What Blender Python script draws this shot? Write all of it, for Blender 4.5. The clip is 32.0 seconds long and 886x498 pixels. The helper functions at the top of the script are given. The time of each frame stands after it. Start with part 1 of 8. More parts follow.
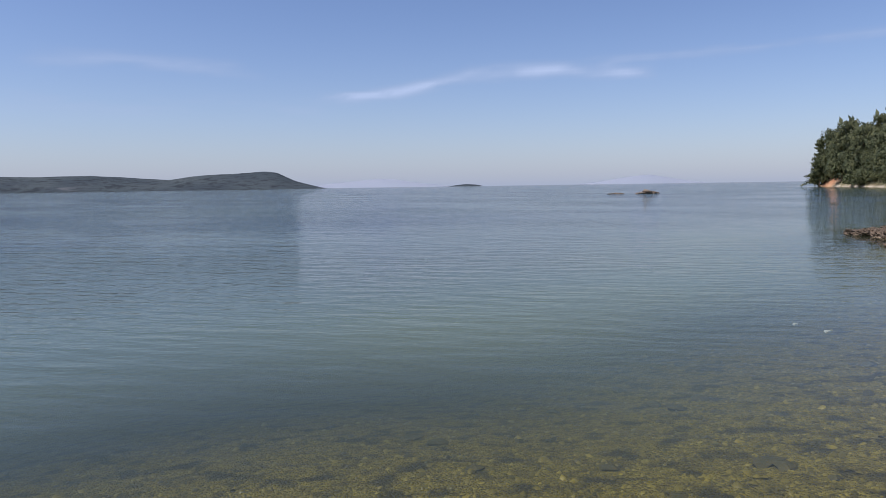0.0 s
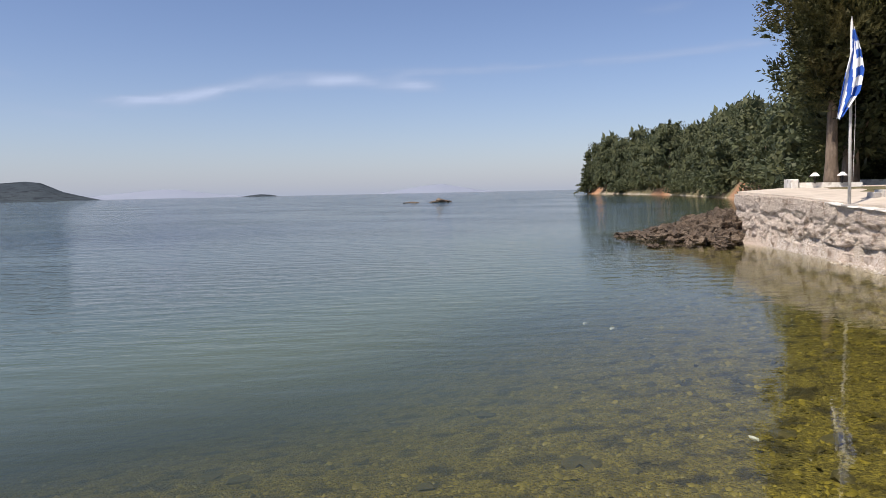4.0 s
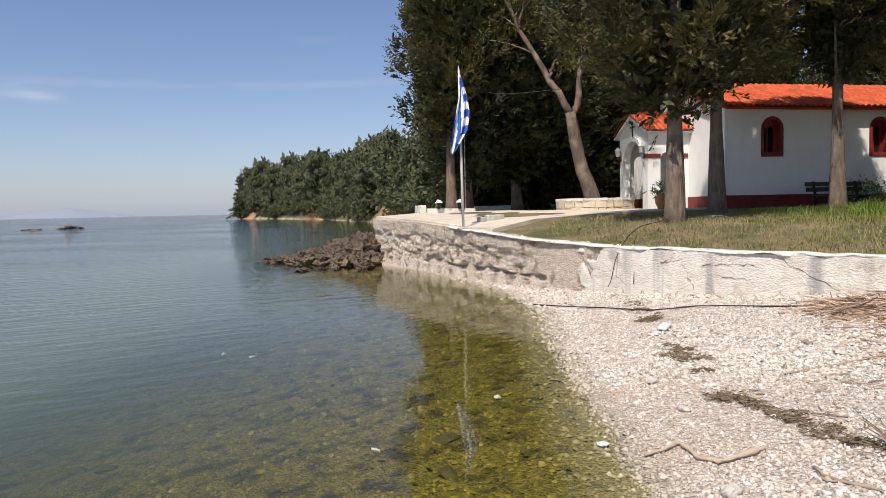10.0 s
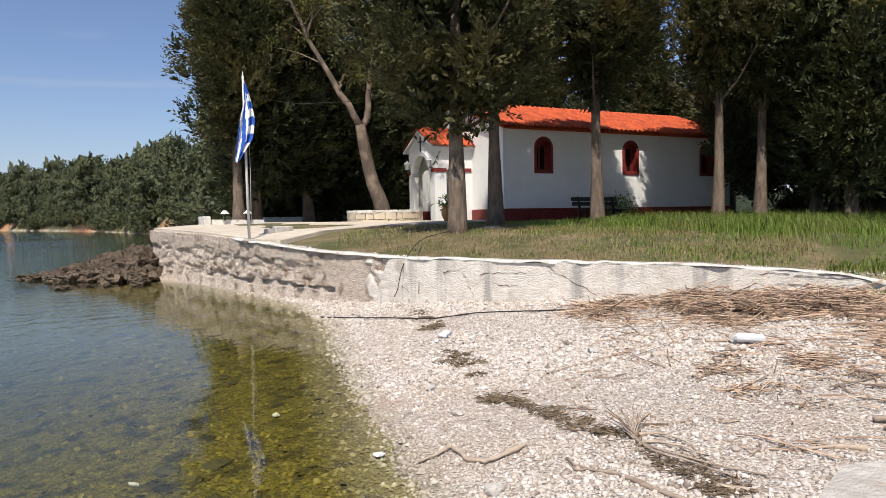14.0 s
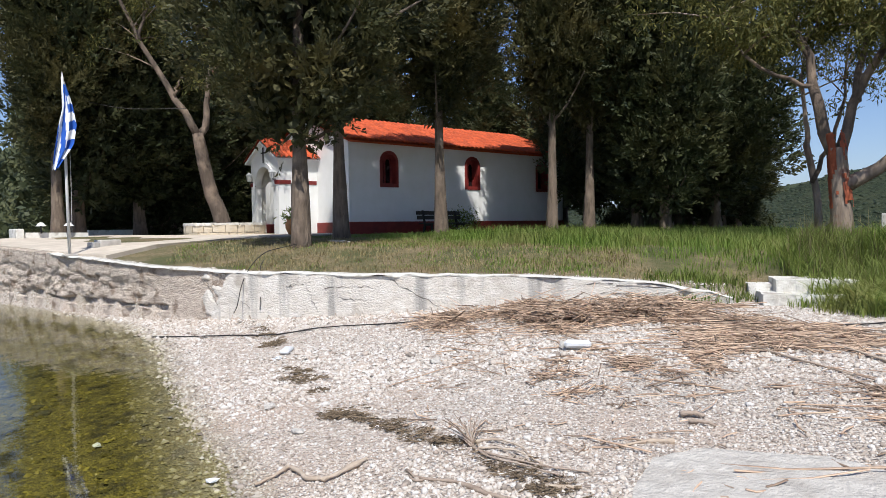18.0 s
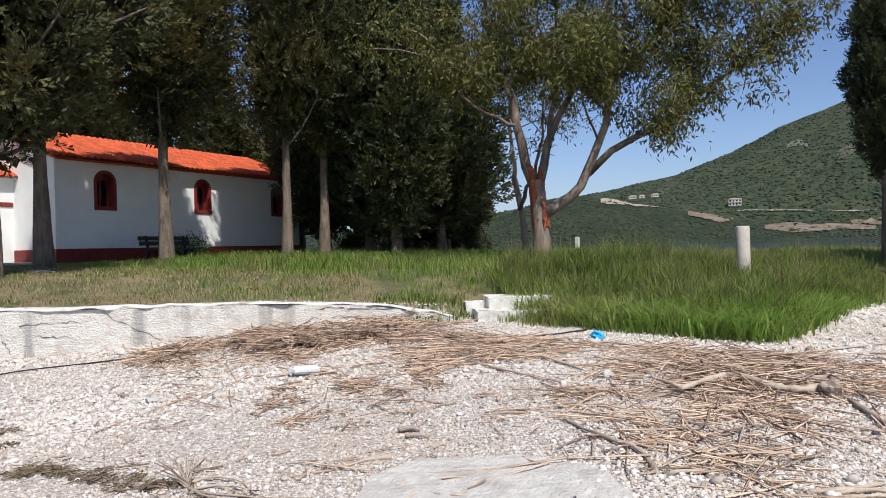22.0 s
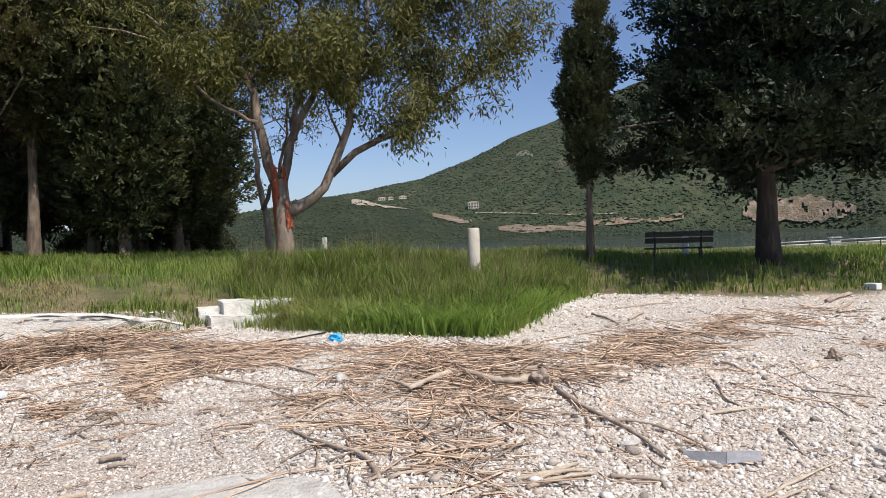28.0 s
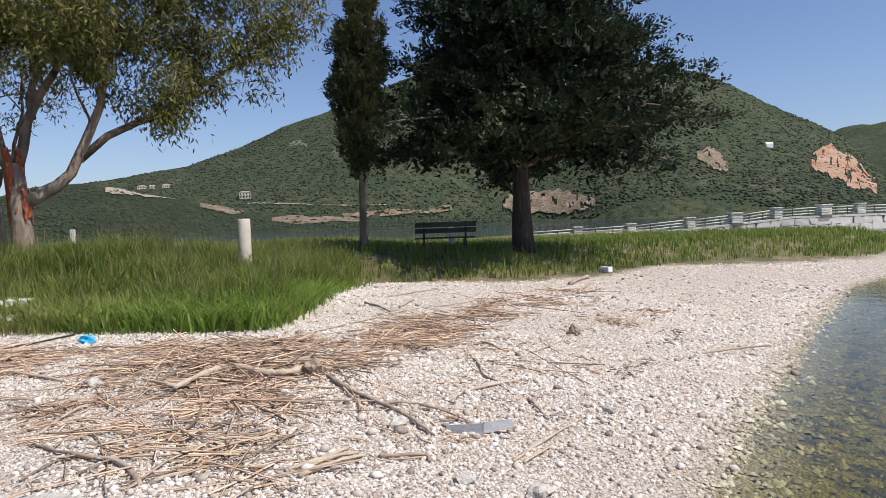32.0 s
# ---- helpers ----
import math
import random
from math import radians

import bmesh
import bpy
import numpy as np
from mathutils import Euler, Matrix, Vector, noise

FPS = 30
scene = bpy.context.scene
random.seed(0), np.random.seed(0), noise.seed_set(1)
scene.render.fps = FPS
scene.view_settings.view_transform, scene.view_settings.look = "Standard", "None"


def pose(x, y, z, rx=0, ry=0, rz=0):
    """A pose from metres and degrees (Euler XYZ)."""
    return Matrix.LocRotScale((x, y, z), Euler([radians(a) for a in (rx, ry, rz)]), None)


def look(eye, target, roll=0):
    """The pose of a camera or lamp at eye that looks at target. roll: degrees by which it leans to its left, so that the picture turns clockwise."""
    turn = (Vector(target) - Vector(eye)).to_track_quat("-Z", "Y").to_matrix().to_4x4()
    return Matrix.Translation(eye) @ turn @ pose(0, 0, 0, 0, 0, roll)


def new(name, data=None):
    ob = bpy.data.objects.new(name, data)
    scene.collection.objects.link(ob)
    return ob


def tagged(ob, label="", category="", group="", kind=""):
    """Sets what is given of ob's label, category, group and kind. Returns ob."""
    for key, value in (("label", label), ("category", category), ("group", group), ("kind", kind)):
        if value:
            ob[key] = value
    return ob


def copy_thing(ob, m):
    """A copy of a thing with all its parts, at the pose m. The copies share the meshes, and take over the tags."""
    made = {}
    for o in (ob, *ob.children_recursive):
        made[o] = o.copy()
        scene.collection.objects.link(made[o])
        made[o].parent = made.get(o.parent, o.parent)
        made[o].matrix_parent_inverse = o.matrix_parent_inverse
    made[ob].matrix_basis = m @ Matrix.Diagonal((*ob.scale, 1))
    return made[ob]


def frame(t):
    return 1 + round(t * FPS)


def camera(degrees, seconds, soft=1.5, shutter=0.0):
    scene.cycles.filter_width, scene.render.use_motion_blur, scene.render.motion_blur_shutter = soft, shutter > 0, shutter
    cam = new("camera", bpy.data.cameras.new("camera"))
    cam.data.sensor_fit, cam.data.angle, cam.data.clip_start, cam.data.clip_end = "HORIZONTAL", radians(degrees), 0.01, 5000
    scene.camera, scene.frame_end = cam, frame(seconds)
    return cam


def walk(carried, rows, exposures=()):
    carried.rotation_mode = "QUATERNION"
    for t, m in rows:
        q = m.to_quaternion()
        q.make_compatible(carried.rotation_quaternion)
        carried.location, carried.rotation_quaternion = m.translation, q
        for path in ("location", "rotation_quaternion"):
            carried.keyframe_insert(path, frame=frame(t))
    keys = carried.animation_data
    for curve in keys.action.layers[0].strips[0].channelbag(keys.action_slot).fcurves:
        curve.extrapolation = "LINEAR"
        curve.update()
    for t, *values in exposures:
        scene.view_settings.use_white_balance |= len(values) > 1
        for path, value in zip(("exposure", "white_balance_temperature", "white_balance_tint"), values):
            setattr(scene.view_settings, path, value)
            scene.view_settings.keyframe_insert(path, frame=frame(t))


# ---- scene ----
cam = camera(65.13, 32.0, soft=0.8)
PATH = [
    (0.0, pose(-0.166, -0.165, 1.788, 84.83, 0.83, 33.51)),
    (0.5, pose(-0.221, -0.154, 1.793, 85.21, 1.26, 32.63)),
    (1.0, pose(-0.277, -0.137, 1.797, 85.48, 0.70, 32.87)),
    (1.5, pose(-0.335, -0.113, 1.800, 85.15, 0.30, 30.51)),
    (2.0, pose(-0.400, -0.084, 1.794, 85.18, 0.27, 27.25)),
    (2.5, pose(-0.431, -0.046, 1.777, 85.21, 0.60, 24.07)),
    (4.5, pose(-0.344, 0.150, 1.794, 85.31, 1.30, 14.32)),
    (5.0, pose(-0.327, 0.178, 1.791, 85.40, 1.42, 11.09)),
    (5.5, pose(-0.287, 0.202, 1.787, 85.87, 1.68, 7.48)),
    (6.0, pose(-0.256, 0.204, 1.774, 85.74, 1.37, 5.11)),
    (6.5, pose(-0.246, 0.193, 1.776, 85.13, 1.34, 3.26)),
    (7.0, pose(-0.228, 0.163, 1.775, 85.30, 1.55, 1.70)),
    (7.5, pose(-0.220, 0.169, 1.764, 85.63, 1.06, -0.16)),
    (8.0, pose(-0.209, 0.167, 1.778, 85.35, 0.82, -1.13)),
    (8.5, pose(-0.234, 0.129, 1.769, 85.50, 0.13, -4.52)),
    (9.0, pose(-0.205, 0.154, 1.771, 85.92, 0.28, -6.48)),
    (9.5, pose(-0.133, 0.194, 1.793, 86.43, 0.96, -8.88)),
    (10.0, pose(-0.122, 0.191, 1.800, 86.76, 1.22, -11.04)),
    (10.5, pose(-0.118, 0.164, 1.809, 86.59, 1.14, -13.77)),
    (11.0, pose(-0.107, 0.157, 1.806, 86.74, 1.19, -16.36)),
    (11.5, pose(-0.083, 0.167, 1.801, 87.14, 1.75, -18.80)),
    (12.0, pose(-0.048, 0.176, 1.802, 87.34, 1.40, -22.44)),
    (12.5, pose(-0.002, 0.175, 1.802, 87.26, 1.45, -24.60)),
    (13.0, pose(0.027, 0.185, 1.789, 87.14, 1.50, -25.84)),
    (13.5, pose(0.043, 0.189, 1.788, 87.59, 1.18, -26.87)),
    (14.0, pose(0.061, 0.208, 1.788, 87.41, 0.99, -27.76)),
    (14.5, pose(0.083, 0.228, 1.788, 87.24, 1.35, -28.31)),
    (16.5, pose(0.164, 0.275, 1.790, 88.04, 1.25, -29.10)),
    (17.0, pose(0.119, 0.260, 1.794, 87.82, 1.24, -31.83)),
    (17.5, pose(0.105, 0.205, 1.803, 87.90, 0.73, -35.92)),
    (18.0, pose(0.107, 0.166, 1.794, 88.29, 0.86, -40.28)),
    (18.5, pose(0.128, 0.147, 1.801, 88.73, 0.74, -43.44)),
    (19.0, pose(0.142, 0.140, 1.804, 89.03, 1.03, -45.68)),
    (19.5, pose(0.152, 0.117, 1.809, 89.26, 1.08, -47.87)),
    (20.0, pose(0.155, 0.093, 1.812, 89.80, 1.42, -50.78)),
    (20.5, pose(0.146, 0.058, 1.814, 89.19, 1.32, -53.52)),
    (21.0, pose(0.151, 0.045, 1.814, 89.48, 1.78, -55.52)),
    (21.5, pose(0.135, 0.028, 1.814, 89.64, 1.37, -58.63)),
    (22.0, pose(0.152, 0.004, 1.814, 89.83, 1.53, -61.49)),
    (22.5, pose(0.163, -0.007, 1.804, 89.91, 1.69, -63.86)),
    (23.0, pose(0.186, -0.046, 1.806, 89.44, 1.34, -66.09)),
    (23.5, pose(0.251, -0.051, 1.797, 88.99, 1.94, -68.56)),
    (24.0, pose(0.321, -0.063, 1.803, 88.76, 2.12, -69.26)),
    (24.5, pose(0.346, -0.083, 1.804, 88.65, 2.69, -70.75)),
    (26.5, pose(0.431, -0.130, 1.822, 89.25, 2.11, -74.57)),
    (27.0, pose(0.435, -0.142, 1.818, 89.45, 2.18, -76.25)),
    (27.5, pose(0.400, -0.136, 1.828, 89.41, 2.51, -79.07)),
    (28.0, pose(0.391, -0.119, 1.830, 89.28, 1.69, -81.79)),
    (28.5, pose(0.399, -0.119, 1.830, 88.91, 1.35, -84.34)),
    (29.0, pose(0.388, -0.120, 1.823, 88.75, 1.96, -87.43)),
    (29.5, pose(0.364, -0.132, 1.831, 88.76, 1.77, -89.60)),
    (30.0, pose(0.350, -0.139, 1.831, 88.46, 1.58, -91.49)),
    (30.5, pose(0.337, -0.135, 1.826, 88.29, 1.54, -93.51)),
    (31.0, pose(0.323, -0.129, 1.825, 87.90, 1.61, -95.92)),
    (31.5, pose(0.318, -0.147, 1.825, 87.53, 1.90, -97.84)),
    (32.0, pose(0.310, -0.159, 1.827, 87.94, 1.94, -100.19)),
]
EXPOSURES = [(0.0, 0.25, 6350, 15.5), (2.5, 0.25, 6350, 15.5), (5.0, 0.33, 7050, 13.5), (8.0, 0.33, 7020, 12.5), (11.0, 0.28, 6800, 11.5), (15.0, 0.28, 6650, 10.5), (19.0, 0.27, 6150, 9), (21.5, 0.28, 6200, 9), (24.0, 0.30, 6450, 9.5), (32.0, 0.31, 6500, 10)]
walk(cam, PATH, EXPOSURES)

# ---- light ----
SUN_EL, SUN_AZ = 56.0, 217.0          # degrees; azimuth clockwise from +y
_a, _e = radians(SUN_AZ), radians(SUN_EL)
sun_from = Vector((math.sin(_a) * math.cos(_e), math.cos(_a) * math.cos(_e), math.sin(_e)))
world = bpy.data.worlds.new("daylight")
scene.world = world
world.use_nodes = True
wn = world.node_tree.nodes
sky = wn.new("ShaderNodeTexSky")
sky.sky_type, sky.sun_disc = "NISHITA", False
sky.sun_elevation, sky.sun_rotation = radians(SUN_EL), radians(SUN_AZ)
sky.air_density, sky.dust_density, sky.ozone_density, sky.altitude = 1.0, 0.5, 3.0, 0
tint = wn.new("ShaderNodeMix")
tint.data_type, tint.blend_type = "RGBA", "MULTIPLY"
tint.inputs[0].default_value, tint.inputs[7].default_value = 1.0, (0.95, 0.95, 1.08, 1)
world.node_tree.links.new(sky.outputs[0], tint.inputs[6])
world.node_tree.links.new(tint.outputs[2], wn["Background"].inputs[0])
wn["Background"].inputs[1].default_value = 0.092
sun = new("sun", bpy.data.lights.new("sun", "SUN"))
sun.data.energy, sun.data.angle, sun.data.color = 4.6, radians(0.53), (1.0, 0.95, 0.87)
sun.matrix_world = look(sun_from * 100, (0, 0, 0))


# ---- materials ----
def nodes_of(name):
    m = bpy.data.materials.new(name)
    m.use_nodes = True
    n, l = m.node_tree.nodes, m.node_tree.links
    return m, n, l, n["Principled BSDF"]


def mixc(n, l, fac, a, b, mode="MIX"):
    x = n.new("ShaderNodeMix")
    x.data_type, x.blend_type = "RGBA", mode
    for sock, v in ((x.inputs[0], fac), (x.inputs[6], a), (x.inputs[7], b)):
        if hasattr(v, "links"):
            l.new(v, sock)
        elif isinstance(v, (int, float)):
            sock.default_value = v
        else:
            sock.default_value = (*v, 1)
    return x.outputs[2]


def noise_fac(n, l, scale, detail=5, lo=0.35, hi=0.65, vec=None, rough=0.55, stretch=None, turn=0.0):
    t = n.new("ShaderNodeTexNoise")
    t.inputs["Scale"].default_value, t.inputs["Detail"].default_value, t.inputs["Roughness"].default_value = scale, detail, rough
    if vec is None:
        vec = n.new("ShaderNodeTexCoord").outputs["Object"]
    if turn:
        tn = n.new("ShaderNodeMapping")
        tn.inputs["Rotation"].default_value = (0, 0, radians(turn))
        l.new(vec, tn.inputs[0])
        vec = tn.outputs[0]
    if stretch:
        mp = n.new("ShaderNodeMapping")
        mp.inputs["Scale"].default_value = stretch
        l.new(vec, mp.inputs[0])
        vec = mp.outputs[0]
    l.new(vec, t.inputs["Vector"])
    r = n.new("ShaderNodeMapRange")
    r.inputs[1].default_value, r.inputs[2].default_value = lo, hi
    l.new(t.outputs[0], r.inputs[0])
    return r.outputs[0]


def bump(n, l, bsdf, height, strength, dist):
    b = n.new("ShaderNodeBump")
    b.inputs["Strength"].default_value, b.inputs["Distance"].default_value = strength, dist
    l.new(height, b.inputs["Height"])
    l.new(b.outputs[0], bsdf.inputs["Normal"])
    return b


def surf(name, c1, c2, scale=4.0, c3=None, scale3=0.7, lo3=0.5, hi3=0.75, rough=0.8, bscale=40.0, bstr=0.3, bdist=0.01,
         metal=0.0, vary=None, stretch=None, spec=0.4, streak=None):
    """A matt surface: two mixed tones, a third in patches, fine relief; vary: 'island' or 'object' for pieces."""
    m, n, l, p = nodes_of(name)
    col = mixc(n, l, noise_fac(n, l, scale, stretch=stretch), c1, c2)
    if c3:
        col = mixc(n, l, noise_fac(n, l, scale3, 6, lo3, hi3), col, c3)
    if streak:
        col = mixc(n, l, noise_fac(n, l, streak[1], 4, streak[2], streak[3], stretch=(1, 1, 0.10)), col, streak[0])
    if vary:
        src = n.new("ShaderNodeNewGeometry").outputs["Random Per Island"] if vary[0] == "island" else n.new("ShaderNodeObjectInfo").outputs["Random"]
        ramp = n.new("ShaderNodeMapRange")
        ramp.inputs[3].default_value, ramp.inputs[4].default_value = 1 - vary[1], 1 + vary[1]
        l.new(src, ramp.inputs[0])
        hsv = n.new("ShaderNodeHueSaturation")
        l.new(ramp.outputs[0], hsv.inputs["Value"])
        l.new(col, hsv.inputs["Color"])
        col = hsv.outputs[0]
    l.new(col, p.inputs["Base Color"])
    p.inputs["Roughness"].default_value, p.inputs["Metallic"].default_value = rough, metal
    p.inputs["Specular IOR Level"].default_value = spec
    if bstr:
        bump(n, l, p, noise_fac(n, l, bscale, 6, 0.2, 0.8, stretch=stretch), bstr, bdist)
    return m


def leafy(name, c1, c2, c3, glow=0.3):
    """Leaves: three greens by leaf and by patch, partly letting light through."""
    m, n, l, p = nodes_of(name)
    rnd = n.new("ShaderNodeNewGeometry").outputs["Random Per Island"]
    col = mixc(n, l, rnd, c1, c2)
    col = mixc(n, l, noise_fac(n, l, 0.55, 3, 0.45, 0.7), col, c3)
    l.new(col, p.inputs["Base Color"])
    p.inputs["Roughness"].default_value, p.inputs["Specular IOR Level"].default_value = 0.6, 0.25
    tr = n.new("ShaderNodeBsdfTranslucent")
    l.new(col, tr.inputs[0])
    mx = n.new("ShaderNodeMixShader")
    mx.inputs[0].default_value = glow
    l.new(p.outputs[0], mx.inputs[1])
    l.new(tr.outputs[0], mx.inputs[2])
    l.new(mx.outputs[0], n["Material Output"].inputs[0])
    return m


M_concrete = surf("old_concrete", (0.48, 0.39, 0.32), (0.68, 0.59, 0.50), 6.0, (0.30, 0.225, 0.17), 2.6, 0.55, 0.66, 0.92, 22, 1.0, 0.05, stretch=(1, 1, 2.4))
M_pave = surf("pale_concrete_paving", (0.50, 0.43, 0.35), (0.60, 0.53, 0.44), 2.5, (0.36, 0.31, 0.25), 0.8, 0.55, 0.8, 0.9, 35, 0.3, 0.01)
M_slab = surf("grey_concrete_slab", (0.46, 0.43, 0.39), (0.55, 0.515, 0.47), 9, (0.36, 0.325, 0.285), 3.0, 0.5, 0.72, 0.9, 30, 0.8, 0.02)
M_limewash = surf("whitewashed_coping", (0.70, 0.68, 0.63), (0.58, 0.55, 0.49), 5, (0.33, 0.29, 0.24), 3.5, 0.54, 0.68, 0.85, 25, 0.5, 0.02)
M_white = surf("white_painted_plaster", (0.80, 0.79, 0.77), (0.76, 0.75, 0.72), 2, (0.68, 0.66, 0.62), 0.9, 0.6, 0.9, 0.75, 60, 0.15, 0.005)
M_maroon = surf("maroon_paint", (0.17, 0.020, 0.018), (0.22, 0.03, 0.024), 5, (0.13, 0.02, 0.018), 1.5, 0.5, 0.8, 0.55, 50, 0.15, 0.004)
M_tile = surf("red_clay_tile", (0.50, 0.085, 0.022), (0.40, 0.065, 0.020), 6, (0.28, 0.05, 0.022), 2.0, 0.6, 0.85, 0.75, 40, 0.25, 0.006, vary=("object", 0.22))
M_tile2 = surf("red_clay_tile_row", (0.50, 0.085, 0.022), (0.40, 0.065, 0.020), 6, (0.28, 0.05, 0.022), 2.0, 0.6, 0.85, 0.75, 40, 0.25, 0.006, vary=("island", 0.22))
M_darkpane = surf("dark_window_glass", (0.012, 0.010, 0.010), (0.022, 0.014, 0.014), 3, rough=0.12, bstr=0, spec=0.5)
M_iron = surf("dark_iron", (0.020, 0.018, 0.017), (0.032, 0.027, 0.024), 20, rough=0.5, bscale=60, bstr=0.2, metal=0.3)
M_steel = surf("white_painted_steel", (0.62, 0.61, 0.58), (0.54, 0.52, 0.49), 8, (0.34, 0.26, 0.19), 4, 0.66, 0.8, 0.45, 50, 0.1, 0.002)
M_bark = surf("grey_brown_bark", (0.20, 0.15, 0.11), (0.10, 0.075, 0.055), 9, (0.28, 0.22, 0.17), 1.8, 0.5, 0.75, 0.9, 18, 0.9, 0.04, stretch=(1, 1, 0.22))
# M_bark darkened: the crown's shade on the pine trunk is in the colour
M_barkshade = surf("shade_darkened_bark", (0.075, 0.055, 0.042), (0.04, 0.03, 0.024), 9, (0.11, 0.085, 0.065), 1.8, 0.5, 0.75, 0.9, 18, 0.9, 0.04, stretch=(1, 1, 0.22))
M_barkred = surf("peeled_red_bark", (0.34, 0.085, 0.035), (0.22, 0.06, 0.03), 4, (0.27, 0.20, 0.15), 2.6, 0.58, 0.66, 0.85, 14, 0.6, 0.03, stretch=(1, 1, 0.3))
M_barkpale = surf("pale_smooth_bark", (0.30, 0.235, 0.18), (0.18, 0.135, 0.10), 5, (0.22, 0.075, 0.04), 1.3, 0.54, 0.64, 0.85, 14, 0.6, 0.03, stretch=(1, 1, 0.3))
M_barkbrown = surf("brown_grey_bark", (0.15, 0.112, 0.085), (0.085, 0.063, 0.047), 6, (0.30, 0.22, 0.16), 1.4, 0.5, 0.7, 0.9, 16, 0.8, 0.03, stretch=(1, 1, 0.25))
M_driftwood = surf("weathered_driftwood", (0.48, 0.39, 0.30), (0.36, 0.28, 0.21), 10, (0.54, 0.46, 0.37), 3, 0.5, 0.8, 0.85, 40, 0.6, 0.01, stretch=(1, 1, 1))
M_branch = surf("grey_brown_branch", (0.37, 0.295, 0.23), (0.25, 0.19, 0.145), 12, (0.44, 0.36, 0.29), 4, 0.5, 0.7, 0.85, 50, 0.6, 0.006)
M_stick = surf("dark_wet_stick", (0.15, 0.105, 0.075), (0.23, 0.165, 0.12), 12, rough=0.85, bscale=50, bstr=0.5)
M_reed = surf("dry_reed", (0.53, 0.395, 0.285), (0.34, 0.23, 0.16), 8, rough=0.7, bscale=60, bstr=0.2, vary=("island", 0.6))
M_cable = surf("black_cable", (0.02, 0.018, 0.016), (0.035, 0.03, 0.026), 20, rough=0.6, bstr=0.1)
M_rock = surf("brown_shore_rock", (0.15, 0.108, 0.075), (0.075, 0.056, 0.040), 3, (0.27, 0.205, 0.145), 1.2, 0.5, 0.75, 0.9, 9, 1.0, 0.12)
M_benchwood = surf("dark_bench_timber", (0.030, 0.028, 0.022), (0.055, 0.048, 0.038), 8, rough=0.75, bscale=30, bstr=0.3, stretch=(0.2, 1, 1))
M_blue = surf("blue_flag_cloth", (0.012, 0.075, 0.36), (0.016, 0.09, 0.42), 6, rough=0.8, bscale=90, bstr=0.1)
M_cloth = surf("white_flag_cloth", (0.78, 0.79, 0.82), (0.72, 0.73, 0.77), 6, rough=0.8, bscale=90, bstr=0.1)
M_terracotta = surf("glazed_terracotta", (0.42, 0.20, 0.06), (0.34, 0.15, 0.045), 6, rough=0.4, bstr=0.1)
M_bluelit = surf("blue_plastic", (0.03, 0.33, 0.62), (0.05, 0.42, 0.70), 12, rough=0.4, bscale=25, bstr=0.5)
M_litter = surf("white_plastic", (0.70, 0.71, 0.72), (0.60, 0.61, 0.62), 6, rough=0.5, bstr=0.2)
M_greyplank = surf("grey_plastic_strip", (0.34, 0.34, 0.36), (0.42, 0.42, 0.44), 12, rough=0.6, bscale=30, bstr=0.3)
M_lampglass = surf("lantern_glass", (0.55, 0.55, 0.52), (0.6, 0.6, 0.57), 4, rough=0.2, bstr=0)
M_leaf_cyp = leafy("cypress_foliage", (0.028, 0.038, 0.017), (0.068, 0.076, 0.032), (0.095, 0.090, 0.036), 0.28)
M_leaf_copse = leafy("dense_cypress_foliage", (0.026, 0.038, 0.017), (0.066, 0.076, 0.030), (0.092, 0.090, 0.034), 0.28)
M_leaf_cypg = leafy("cypress_foliage_olive", (0.032, 0.038, 0.015), (0.082, 0.080, 0.030), (0.135, 0.112, 0.040), 0.28)
M_leaf_euc = leafy("eucalyptus_leaves", (0.066, 0.080, 0.022), (0.185, 0.165, 0.045), (0.13, 0.12, 0.032), 0.33)
M_leaf_pine = leafy("pine_needles", (0.010, 0.019, 0.010), (0.023, 0.036, 0.016), (0.035, 0.045, 0.018), 0.12)
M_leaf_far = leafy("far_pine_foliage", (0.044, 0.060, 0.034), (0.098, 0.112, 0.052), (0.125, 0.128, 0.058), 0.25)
M_grass = leafy("tall_grass", (0.075, 0.125, 0.020), (0.26, 0.33, 0.072), (0.24, 0.27, 0.08), 0.5)
M_grass2 = leafy("meadow_grass", (0.13, 0.225, 0.034), (0.27, 0.36, 0.080), (0.32, 0.31, 0.115), 0.5)
M_straw = leafy("dry_grass_stalks", (0.30, 0.24, 0.12), (0.40, 0.33, 0.17), (0.22, 0.17, 0.08), 0.3)
M_seed = leafy("grass_seed_heads", (0.15, 0.125, 0.06), (0.26, 0.21, 0.11), (0.12, 0.12, 0.045), 0.3)
M_weed = surf("dried_seaweed", (0.15, 0.11, 0.07), (0.25, 0.185, 0.12), 20, rough=0.95, bscale=60, bstr=0.6, vary=("island", 0.4))


